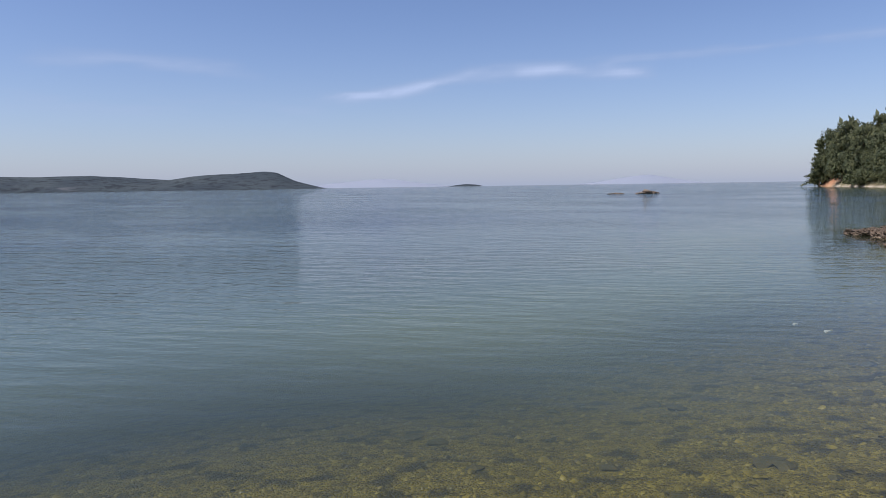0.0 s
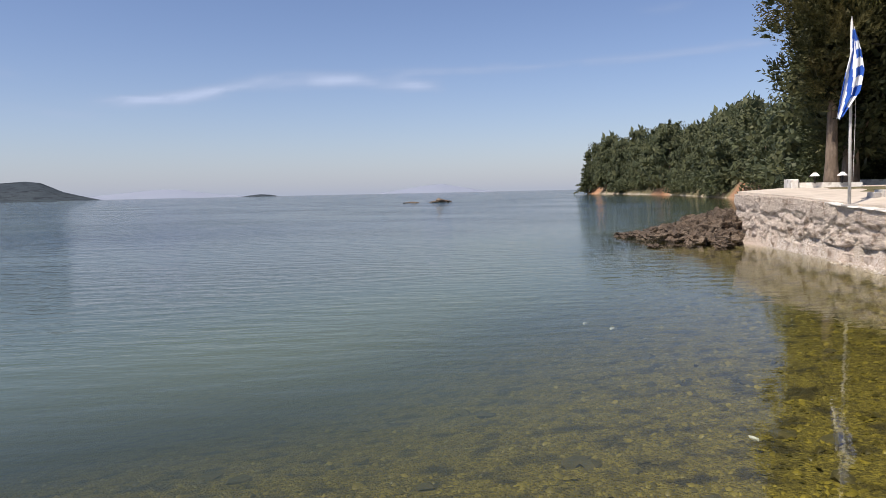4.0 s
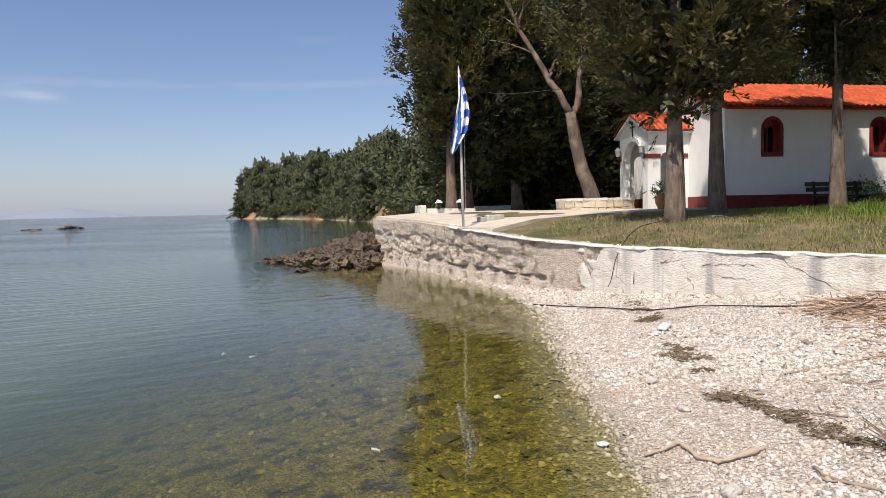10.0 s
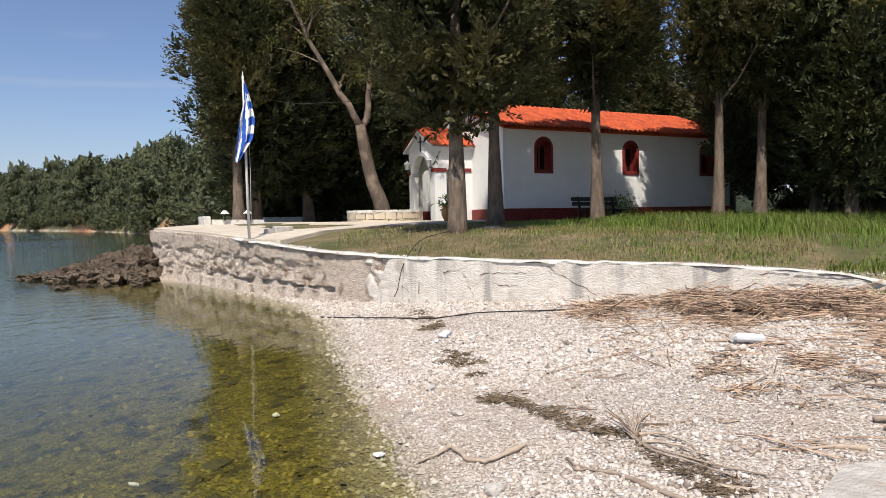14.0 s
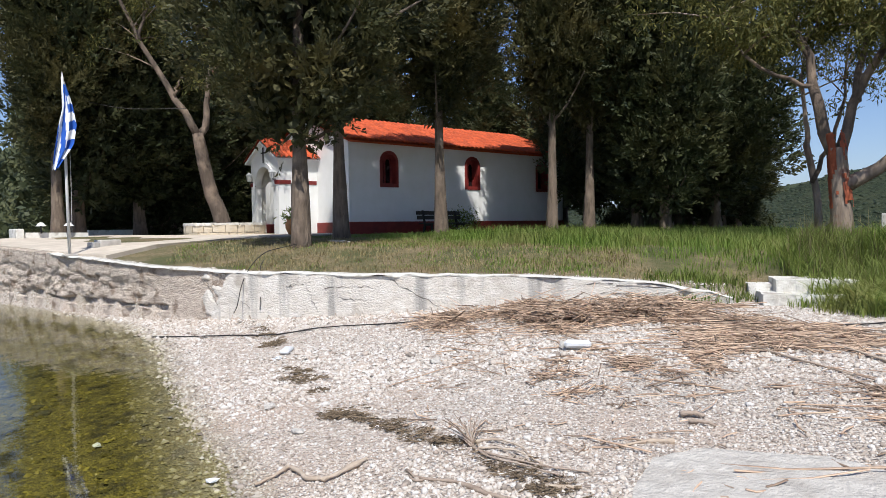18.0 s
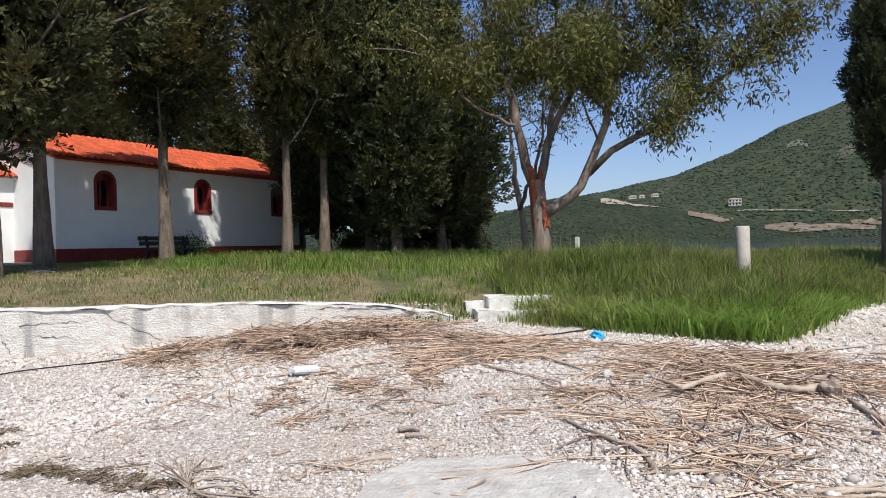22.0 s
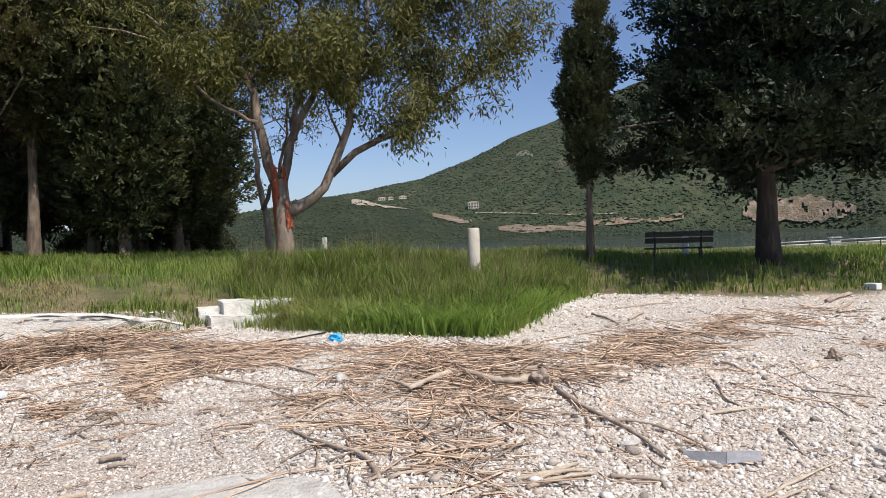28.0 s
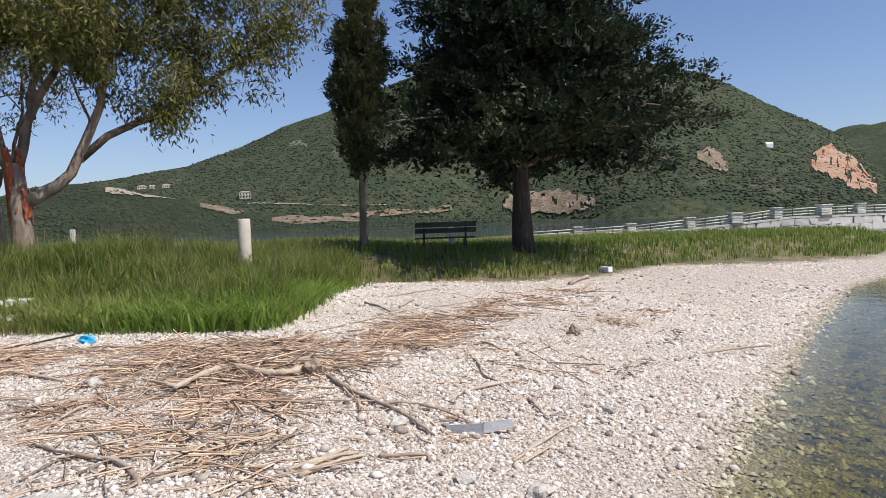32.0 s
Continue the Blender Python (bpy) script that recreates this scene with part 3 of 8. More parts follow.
def axis_lines(lo, hi, step, lo2, hi2, step2, reach):
    core = np.arange(lo, hi + 1e-6, step)
    left, right = np.arange(lo2, lo, step2), np.arange(hi + step2, hi2, step2)
    out = []
    d = step2
    at = 0.0
    while at < reach:
        d *= 1.13
        at += d
        out.append(at)
    out = np.array(out)
    return np.concatenate([(left[0] - out)[::-1], left, core, right, right[-1] + out])


def grid_faces(nx, ny):
    i, j = np.meshgrid(np.arange(nx - 1), np.arange(ny - 1), indexing="ij")
    a = i * ny + j
    return np.stack([a, a + ny, a + ny + 1, a + 1], -1).reshape(-1, 4)


gx = axis_lines(-3.0, 19.0, 0.18, -14.0, 44.0, 0.45, 4300)
gy = axis_lines(-9.0, 20.0, 0.18, -40.0, 42.0, 0.45, 4300)
gy = np.concatenate([gy[gy < 43], np.arange(43, 60, 0.8), np.arange(60, 294, 1.6), gy[gy > 296]])
gx = np.concatenate([gx[gx < -30], np.arange(-29.5, -14.2, 0.8), gx[gx > -14.1]])
X, Y = np.meshgrid(gx, gy, indexing="ij")
Z, Wd, Sd = terrain(X, Y)
grassy = np.maximum(smooth01(Wd / 0.5 + 0.3 * vnoise(X, Y, 0.7, 4)), Y > 36) * (Sd > 0)
cliffy = smooth01((Y - 36) / 10) * smooth01((6.0 - Sd) / 3) * (Sd > -1) * smooth01(vnoise(X, Y, 11, 6) * 2.5 - 0.5 + vnoise(X, Y, 3, 8))
ground = mesh_np("ground", np.stack([X, Y, Z], -1).reshape(-1, 3), grid_faces(len(gx), len(gy)), M_ground, smooth=True,
                 attrs={"grassy": grassy.ravel(), "cliff": cliffy.ravel()})
tagged(ground, "pale pebble beach, grassy shore and sandy sea floor", "ground", kind="structure")
wx = axis_lines(-12, 20, 0.5, -30, 50, 2.0, 4600)
wy = axis_lines(-20, 34, 0.5, -60, 120, 2.0, 4600)
XW, YW = np.meshgrid(wx, wy, indexing="ij")
ZW = terrain(XW, YW)[0]
water = mesh_np("water", np.stack([XW, YW, 0 * XW], -1).reshape(-1, 3), grid_faces(len(wx), len(wy)), M_water, smooth=True,
                attrs={"depth": np.maximum(-ZW, 0).ravel(), "open": smooth01((-9 - XW + 0.02 * YW) / 16).ravel()})
tagged(water, "calm clear sea over a pebble bottom, rippled further out", "sea", kind="structure")


# ---- quay wall, paving, steps ----
def polyline_at(line, s):
    seg = np.hypot(*np.diff(np.asarray(line, float), axis=0).T)
    cum = np.concatenate([[0], np.cumsum(seg)])
    return np.stack([np.interp(s, cum, np.asarray(line, float)[:, k]) for k in range(len(line[0]))], -1), cum


wall3 = [(x, y, z) for (x, y), z in zip(WALL, WALL_TOP)]
_, wcum = polyline_at(WALL, 0.0)
ws = np.arange(0, wcum[-1] + 0.025, 0.05)
wp = np.stack([np.interp(ws, wcum, [p[k] for p in wall3]) for k in range(3)], -1)
wp[:, :2] = np.stack([np.convolve(np.pad(wp[:, k], 12, mode="edge"), np.ones(25) / 25, "valid") for k in range(2)], -1)
wt = np.gradient(wp[:, :2], axis=0)
wt /= np.linalg.norm(wt, axis=1, keepdims=True)
wn2 = np.stack([wt[:, 1], -wt[:, 0]], -1)            # seaward side
if (wn2[0] @ np.array([-1, 0])) < 0:
    wn2 = -wn2


UNDER = (4.6, 11.6)


def wall_section(n_rows=84):
    """The wall's face row by row: a flush upper slab, rubble laid bare below it, and a hollow over a footing along the older part."""
    pts = []
    old = smooth01((wcum[-1] * 0.56 - ws) / 2.5)      # the older, eroded part towards the corner
    slab = 0.30 + 0.16 * vnoise(ws, 0 * ws, 1.3, 21) + 0.03 * vnoise(ws, 0 * ws, 0.5, 22)      # depth of the upper slab
    lip = np.array([0.40 + 0.09 * noise.fractal(Vector((q * 0.9, 3.1, 0.7)), 0.7, 2.1, 5) for q in ws])
    floor = 0.27 + 0.05 * vnoise(ws, 0 * ws, 0.9, 24)
    hollow = smooth01((ws - UNDER[0]) / 0.6) * smooth01((UNDER[1] - ws) / 0.5)
    for r in range(n_rows):
        f = r / (n_rows - 1)
        z = -0.5 + (wp[:, 2] + 0.5) * f
        rubble = np.array([0.085 * noise.fractal(Vector((px * 2.4, py * 2.4, pz * 3.8)), 0.7, 2.1, 5) for px, py, pz in zip(wp[:, 0], wp[:, 1], z)])
        plain = 0.014 * vnoise(ws, z * 2.0, 0.25, 9) + 0.012 * vnoise(ws, z * 4.0, 0.1, 26)
        low = smooth01((wp[:, 2] - slab - z) / 0.16)
        slot = smooth01((lip - z) / 0.05) * smooth01((z - floor) / 0.04) * hollow
        foot = smooth01((floor - z) / 0.03) * hollow
        face = plain * (1 - low) + (rubble - 0.05) * low
        face = face * (1 - foot) + (-0.06 + 0.015 * vnoise(ws, z, 0.3, 27)) * foot - 0.42 * slot
        out = old * face + (1 - old) * (0.008 * vnoise(ws, z, 0.3, 9)) - 0.03 * f
        pts.append(np.stack([wp[:, 0] + wn2[:, 0] * out, wp[:, 1] + wn2[:, 1] * out, z], -1))
    for inset, dz in ((0.06, 0.0), (0.40, 0.0), (0.42, -0.6)):
        pts.append(np.stack([wp[:, 0] - wn2[:, 0] * inset, wp[:, 1] - wn2[:, 1] * inset, wp[:, 2] + dz], -1))
    return np.stack(pts, 1)


sec = wall_section()
quay = mesh_np("quay_wall", sec.reshape(-1, 3), grid_faces(sec.shape[0], sec.shape[1]), M_concrete, smooth=True)
tagged(quay, "eroded and cracked concrete quay wall above the pebble beach", "wall", kind="structure")
# end cap of the wall at the corner
capv = sec[0]
mesh_np("quay_wall_end", np.vstack([capv[:, :], capv[:, :] + np.array([0.45, 0.55, 0])]), grid_faces(2, len(capv)), M_concrete, parent=quay)
cop_from = int(len(ws) * 0.30)
cop = []
for i in range(cop_from, len(ws)):
    o, z = wn2[i], wp[i, 2]
    jag = 0.05 * vnoise(ws[i], 0.0, 0.3, 11) + 0.02 * vnoise(ws[i], 0.0, 0.12, 14)
    hgt = 0.014 + 0.012 * vnoise(ws[i], 1.0, 0.25, 12)
    drop = 0.015 + 0.03 * vnoise(ws[i], 2.0, 0.3, 13)
    for d, zz in ((0.015 + jag, -drop), (0.02 + jag, hgt - 0.015), (-0.01, hgt), (-0.30 + jag, hgt), (-0.33 + jag, -0.03)):
        cop.append((wp[i, 0] + o[0] * d, wp[i, 1] + o[1] * d, z + zz))
mesh_np("coping", cop, grid_faces(len(ws) - cop_from, 5), M_limewash, parent=quay, label="uneven whitewashed coping along the wall top")
# whitewashed band on the newer part of the wall face
face0 = int(11.7 / 0.05)
lim = []
for i in range(face0, len(ws)):
    zt = wp[i, 2]
    for f in np.linspace(-0.15, 1, 30):
        z = 0.25 + (zt - 0.25) * f
        near = (i - face0) * 0.05 + 1.2 * noise.fractal(Vector((ws[i] * 1.3, z * 2.0, 2.2)), 0.7, 2.1, 4)
        o = 0.012 + 0.008 * vnoise(ws[i], z, 0.3, 9) - 0.12 * smooth01((1.5 - near) / 0.6)
        lim.append((wp[i, 0] + wn2[i, 0] * o, wp[i, 1] + wn2[i, 1] * o, z - 0.02))
M_render = surf("stained_wall_render", (0.68, 0.64, 0.58), (0.57, 0.52, 0.455), 5.0, (0.42, 0.37, 0.315), 2.2, 0.56, 0.70, 0.92, 22, 0.8, 0.02, stretch=(1, 1, 1.8), streak=((0.36, 0.34, 0.31), 3.2, 0.54, 0.68))
lim_f = grid_faces(len(ws) - face0, 30)
mesh_np("render_coat", lim, lim_f, M_render, parent=quay, label="stained pale cement render with cracks")
# cracks in the render: thin dark tubes on the face for shaded gaps
crk = random.Random(5)


def crack(s0, z0, ds, dz, steps, parent):
    pts = []
    for k in range(steps):
        s = s0 + ds * k / steps
        i = min(int(s / 0.05), len(ws) - 1)
        z = z0 + dz * k / steps + crk.uniform(-0.02, 0.02)
        pts.append((wp[i, 0] + wn2[i, 0] * 0.019, wp[i, 1] + wn2[i, 1] * 0.019, z))
    v, f = tube(pts, [0.002 + 0.007 * crk.random() ** 2 for _ in pts], 4)
    mesh_np("crack", v, f, M_joint, parent=parent)


L = wcum[-1]
for s0, z0, ds, dz in ((14.8, 0.85, 0.25, -0.5), (14.4, 0.82, 0.4, 0.03), (15.2, 0.80, 0.9, 0.04), (15.4, 0.62, 0.6, -0.03), (16.4, 0.95, 0.9, -0.5), (19.6, 0.84, 0.5, 0.02), (20.1, 0.82, 0.9, -0.03), (12.6, 0.9, 0.35, -0.5), (13.2, 0.75, 0.5, -0.35), (19.9, 0.7, 0.8, 0.0)):
    if s0 + ds < L:
        crack(s0, z0, ds, dz, 12, quay)

PAVE = [(2.3, 25.2), (2.75, 23.0), (3.25, 20.9), (3.95, 17.6), (4.3, 16.6), (5.6, 17.3), (8.3, 19.4), (11.2, 20.4), (12.2, 20.6), (13.6, 21.3), (13.6, 22.2), (11.3, 22.4), (11.0, 24.4), (9.6, 22.4), (7.6, 23.4), (7.5, 26), (4.6, 27.4)]
bm = bmesh.new()
top = [bm.verts.new((x, y, ground_z(max(x, 2.9) + 0.5, y) + 0.045)) for x, y in PAVE]
f = bm.faces.new(top)
ext = bmesh.ops.extrude_face_region(bm, geom=[f])
bmesh.ops.translate(bm, verts=[v for v in ext["geom"] if isinstance(v, bmesh.types.BMVert)], vec=(0, 0, -0.35))
bmesh.ops.triangulate(bm, faces=bm.faces)
tagged(part("pavement", bm, M_pave), "pale cream concrete paving on the quay in front of the chapel", "pavement", kind="structure")

steps_t = thing("stone_steps", pose(11.10, 4.60, 0, 0, 0, -57), "two whitewashed concrete steps up to the grass beside the wall", "steps")
for nm, x0, x1, y0, y1, z0, z1, sd in (("lower_step", -0.68, 0.46, -0.40, 0.30, 0.30, 0.74, 1), ("upper_step", -0.44, 0.68, -0.02, 0.78, 0.35, 0.93, 2), ("side_block", -0.80, -0.445, 0.30, 0.70, 0.35, 0.84, 3)):
    bm = boxed(x0, x1, y0, y1, z0, z1)
    bmesh.ops.subdivide_edges(bm, edges=bm.edges[:], cuts=7, use_grid_fill=True)
    for vv in bm.verts:
        vv.co += 0.016 * noise.noise_vector(vv.co * 4.3 + Vector((sd * 7, 0, 0))) + 0.010 * noise.noise_vector(vv.co * 13)
    part(nm, bm, M_limewash, steps_t)

# concrete jetty slab on which the way runs
bm = bmesh.new()
ring = [(4.55, 1.9), (4.28, 2.48), (3.95, 2.6), (3.5, 2.44), (-0.9, -0.25), (-1.1, -0.6), (-0.6, -0.95), (0.0, -0.88), (3.95, 0.92), (4.42, 1.28)]
grid, edge_a, edge_b = [], [(-1.1, -0.45), (-0.6, -0.05), (3.5, 2.5), (3.95, 2.66), (4.30, 2.50)], [(-0.6, -0.95), (0.0, -0.9), (4.0, 0.88), (4.48, 1.25), (4.58, 1.85)]
for k in range(41):
    a, b = ([np.interp(k / 10, range(5), [p[j] for p in e]) for j in range(2)] for e in (edge_a, edge_b))
    row = [(a[0] + (b[0] - a[0]) * q / 8, a[1] + (b[1] - a[1]) * q / 8) for q in range(9)]
    grid.append([bm.verts.new((x, y, ground_z(x, y) + 0.020 + 0.004 * math.sin(k * 1.3 + x * 5))) for x, y in row])
for ra, rb in zip(grid[:-1], grid[1:]):
    for q in range(8):
        bm.faces.new((ra[q], ra[q + 1], rb[q + 1], rb[q]))
ext = bmesh.ops.extrude_face_region(bm, geom=bm.faces[:])
bmesh.ops.translate(bm, verts=[v for v in ext["geom"] if isinstance(v, bmesh.types.BMVert)], vec=(0, 0, -0.3))
tagged(part("concrete_slab", bm, M_slab), "worn grey concrete slab lying flush in the pebbles", "slab")


# ---- distance: hills, cape, islets ----
def direction(bearing, elev, r):
    b = radians(bearing)
    return np.array([math.sin(b) * r, math.cos(b) * r, 1.8 + math.tan(radians(elev)) * r])


def hill_height(profile, r0, R, b, r, seed, rough):
    e = np.interp(b, [p[0] for p in profile], [p[1] for p in profile])
    top = np.tan(np.radians(np.maximum(e, 0.02))) * R
    u = (r - r0 - (R - r0) * (0.07 * np.sin(b * 0.11 + seed) + 0.04 * np.sin(b * 0.31))) / (R - r0)
    g = np.where(u < 1, np.clip(u, 0, 1) ** 0.92, np.maximum(1 - (u - 1) * 1.4, -0.2))
    x, y = np.sin(np.radians(b)) * r, np.cos(np.radians(b)) * r
    nz = vnoise(x, y, 190, seed) + 0.5 * vnoise(x, y, 80, seed + 1)
    z = -3 + (top + 3) * g + rough * nz * np.clip(u, 0, 1) * np.clip((1.15 - u) * 4, 0.3, 1)
    return np.where(u < 0, -3, z)


def hill(name, label, profile, r0, R, material, seed, rough, nb=300, nr=70, kind="structure"):
    b = np.linspace(profile[0][0], profile[-1][0], nb)
    r = r0 * 0.9 + (R * 1.35 - r0 * 0.9) * np.linspace(0, 1, nr) ** 1.2
    B, Rr = np.meshgrid(b, r, indexing="ij")
    z = hill_height(profile, r0, R, B, Rr, seed, rough)
    V = np.stack([np.sin(np.radians(B)) * Rr, np.cos(np.radians(B)) * Rr, z], -1).reshape(-1, 3)
    return tagged(mesh_np(name, V, grid_faces(nb, nr), material, smooth=True), label, "hill", kind=kind)


MAIN = [(56, 0.4), (62, 2.2), (70, 3.5), (75.7, 4.05), (80.1, 4.9), (84.8, 7.05), (87.5, 8.4), (92, 9.9), (98.6, 12.65), (105, 13.9), (112, 13.2), (120.4, 10.8), (122.8, 9.7), (125.4, 8.0), (128, 6.7), (130, 5.4), (132.5, 2.6), (136, 0.6), (142, 0.1)]
NEARH = [(8, 0.05), (14, 0.8), (30, 1.3), (44, 1.5), (60, 1.7), (66, 2.3), (69.8, 3.75), (72.5, 4.0), (75.2, 3.6), (78, 2.9), (82.6, 2.2), (87.2, 1.3), (91.8, 0.9), (98, 0.6), (106, 0.5), (112, 0.1)]
RIGHTH = [(122, 0.5), (126, 4.2), (130, 6.0), (132.8, 6.25), (137, 6.6), (143, 5.6), (152, 3.0), (165, 0.5)]
hill("mountain", "green scrub-covered mountain across the lagoon", MAIN, 900, 1500, M_hill, 3, 11, 420, 110)
hill("low_hill", "low green wooded hill on the far shore", NEARH, 560, 830, M_lowhill, 5, 4, 300, 50)
hill("far_ridge", "far green ridge behind the mountain", RIGHTH, 1900, 2900, M_hill, 7, 14, 160, 40)
hill("cape", "low wooded cape far across the sea", [(-110, 0.4), (-85, 1.0), (-74, 1.15), (-66, 1.22), (-63.9, 1.21), (-60.3, 1.3), (-57, 1.0), (-54.9, 0.85), (-53.2, 1.2), (-50, 1.32), (-47.8, 1.42), (-46.9, 1.3), (-45.5, 0.62), (-43.6, 0.16), (-43.0, 0.01)], 2150, 2500, M_hazedcape, 9, 5, 260, 24)
hill("islet", "small low rocky islet on the horizon", [(-33.1, 0.0), (-32.5, 0.13), (-31.6, 0.24), (-30.8, 0.18), (-30.1, 0.0)], 2900, 3020, M_hazedcape, 11, 1.0, 50, 12)
hill("hazy_island", "pale hazy mountainous island on the horizon", [(-22.5, 0.0), (-20.5, 0.35), (-18.5, 0.75), (-17, 0.95), (-15.5, 0.6), (-14, 0.25), (-12.5, 0.0)], 4000, 4250, M_farhill, 13, 0.4, 80, 10)
hill("hazy_mountain", "very faint hazy mountains beyond the sea", [(-46, 0.0), (-42, 0.5), (-39, 0.85), (-37.5, 0.8), (-35, 0.3), (-32, 0.0)], 4200, 4400, M_farhill, 14, 0.4, 80, 10)


def on_hill(profile, r0, R, seed, rough, b, e):
    """The place on a hillside that lies in a direction from the shore."""
    r = np.linspace(r0 * 0.95, R * 1.02, 700)
    z = hill_height(profile, r0, R, np.full_like(r, b), r, seed, rough)
    hit = np.nonzero(z >= 1.8 + np.tan(np.radians(e)) * r)[0]
    k = hit[0] if len(hit) else np.argmax(z / r)
    return np.array([math.sin(radians(b)) * r[k], math.cos(radians(b)) * r[k], z[k]])


M_scrub = leafy("hillside_scrub", (0.018, 0.030, 0.016), (0.038, 0.052, 0.028), (0.055, 0.064, 0.036), 0.12)
ON_MAIN, ON_NEAR = (MAIN, 900, 1500, 3, 11), (NEARH, 560, 830, 5, 4)


M_cutting = surf("brown_cut_slope", (0.235, 0.155, 0.11), (0.11, 0.105, 0.06), 0.09, (0.27, 0.21, 0.16), 0.05, 0.48, 0.66, 1.0, 0.3, 1.0, 2.0)


def scar(name, label, hillspec, line, half, material, seed=0, cols=26):
    """Bare earth or a road lying along a hillside: line of (bearing, elevation, half height in degrees), ragged and broken by scrub."""
    line = np.array(line, float)
    cols *= 3
    t = np.linspace(0, len(line) - 1, cols)
    fs = np.linspace(-1, 1, 9)
    rows = []
    for i, k in enumerate(t):
        b, e, h = (np.interp(k, np.arange(len(line)), line[:, j]) for j in range(3))
        up = 1 + 0.35 * float(vnoise(i * 1.0, 0.0, 9.0, seed)) + 0.15 * float(vnoise(i * 1.0, 0.0, 3.0, seed + 3))
        for f in fs:
            p = on_hill(*hillspec, b, e + f * h * half * up + 0.05 * float(vnoise(i * 1.0, f * 3, 2.0, seed + 5)))
            d = p[:2] / np.linalg.norm(p[:2])
            rows.append((p[0] - d[0] * 3.0, p[1] - d[1] * 3.0, p[2] + 0.8))
    F = grid_faces(cols, len(fs))
    ci, ri = F[:, 0] // len(fs), F[:, 0] % len(fs)
    hole = vnoise(ci * 1.0, ri * 2.2, 5.0, seed + 9) + 0.5 * vnoise(ci * 1.0, ri * 1.6, 1.6, seed + 11)
    return tagged(mesh_np(name, rows, F[hole > (-0.5 if half > 0.55 else -0.15)], material, smooth=True), label, "hillside", kind="structure")


scar("quarry", "bare orange quarried cliff on the mountainside", ON_MAIN, [(128.2, 3.6, 0.5), (129.2, 3.7, 0.9), (130.0, 3.2, 1.2), (131.0, 2.5, 1.0), (132.2, 1.6, 0.5)], 1.0, M_quarry, 1)
scar("rock_face", "grey and rusty rock face on the mountainside", ON_MAIN, [(120.4, 4.6, 0.3), (121.3, 4.4, 0.8), (122.0, 4.0, 0.7), (122.6, 3.5, 0.3)], 1.0, M_cutting, 2, 14)
scar("rock_outcrop", "pale rock outcrop high on the mountain", ON_MAIN, [(88.0, 6.7, 0.25), (88.8, 6.9, 0.4), (89.4, 6.6, 0.2)], 0.5, surf("grey_outcrop", (0.17, 0.165, 0.14), (0.10, 0.11, 0.075), 0.06, rough=1.0, bscale=0.2, bstr=1, bdist=2), 3, 12)
scar("road_cut", "brown bare road cutting on the far shore", ON_MAIN, [(92, 0.95, 0.25), (94, 0.9, 0.5), (96, 1.1, 0.5), (99, 1.05, 0.35), (101, 1.3, 0.5)], 0.5, M_cutting, 4, 30)
scar("cut_face", "reddish quarried slope behind the pine", ON_MAIN, [(105.2, 1.5, 0.3), (106.5, 1.5, 0.9), (109, 1.5, 0.9), (111, 1.35, 0.8), (112.6, 1.2, 0.3)], 1.0, M_cutting, 14, 22)
scar("earth_scar", "reddish bare earth scar on the low hill", ON_NEAR, [(81.0, 2.2, 0.25), (82.0, 2.1, 0.45), (83.2, 1.75, 0.45), (84.3, 1.5, 0.2)], 1.0, M_cutting, 5, 14)
scar("earth_bank", "pale bare bank above the far shore", ON_NEAR, [(86.4, 0.8, 0.12), (88.0, 0.75, 0.3), (89.6, 0.62, 0.2), (91.2, 0.72, 0.25), (93.5, 0.5, 0.1)], 1.0, M_cutting, 6, 24)
scar("hill_road", "pale dirt road crossing the hillside", ON_NEAR, [(74.4, 3.3, 0.18), (75.4, 3.25, 0.18), (77, 2.85, 0.1), (79.0, 2.72, 0.08), (81.4, 2.6, 0.06)], 1.0, M_road, 7, 20)
scar("shore_road", "pale road along the foot of the mountain", ON_MAIN, [(84.5, 2.15, 0.04), (86, 2.1, 0.05), (88, 2.0, 0.02), (92, 1.75, 0.03), (95, 1.7, 0.02), (97, 1.75, 0.02)], 0.5, M_road, 8, 30)


def hill_bushes(name, label, hillspec, count, seed, size):
    """Scrub and trees of a hillside, far off: one mesh of many small crowns."""
    r = np.random.RandomState(seed)
    prof, r0, R, sd, rough = hillspec
    b = r.uniform(prof[1][0], prof[-2][0], count)
    d = r0 + (R * 1.0 - r0) * r.rand(count) ** 1.3 + 12
    z = hill_height(prof, r0, R, b, d, sd, rough)
    keep = z > 1.0
    b, d, z = b[keep], d[keep], z[keep]
    c = np.stack([np.sin(np.radians(b)) * d, np.cos(np.radians(b)) * d, z], -1)
    phi = (1 + 5 ** 0.5) / 2
    ico = np.array([(-1, phi, 0), (1, phi, 0), (-1, -phi, 0), (1, -phi, 0), (0, -1, phi), (0, 1, phi), (0, -1, -phi), (0, 1, -phi), (phi, 0, -1), (phi, 0, 1), (-phi, 0, -1), (-phi, 0, 1)]) / 1.9
    tri = np.array(ICO_TRI)
    s = size * (0.5 + r.rand(len(c), 1, 1) ** 2 * 1.3)
    V = c[:, None] + ico[None] * s * (0.6 + 0.8 * r.rand(len(c), 12, 1)) * np.array([1.2, 1.2, 0.8])
    F = tri[None] + (np.arange(len(c)) * 12)[:, None, None]
    return tagged(mesh_np(name, V.reshape(-1, 3), F.reshape(-1, 3), M_scrub), label, "scrub", kind="stuff")


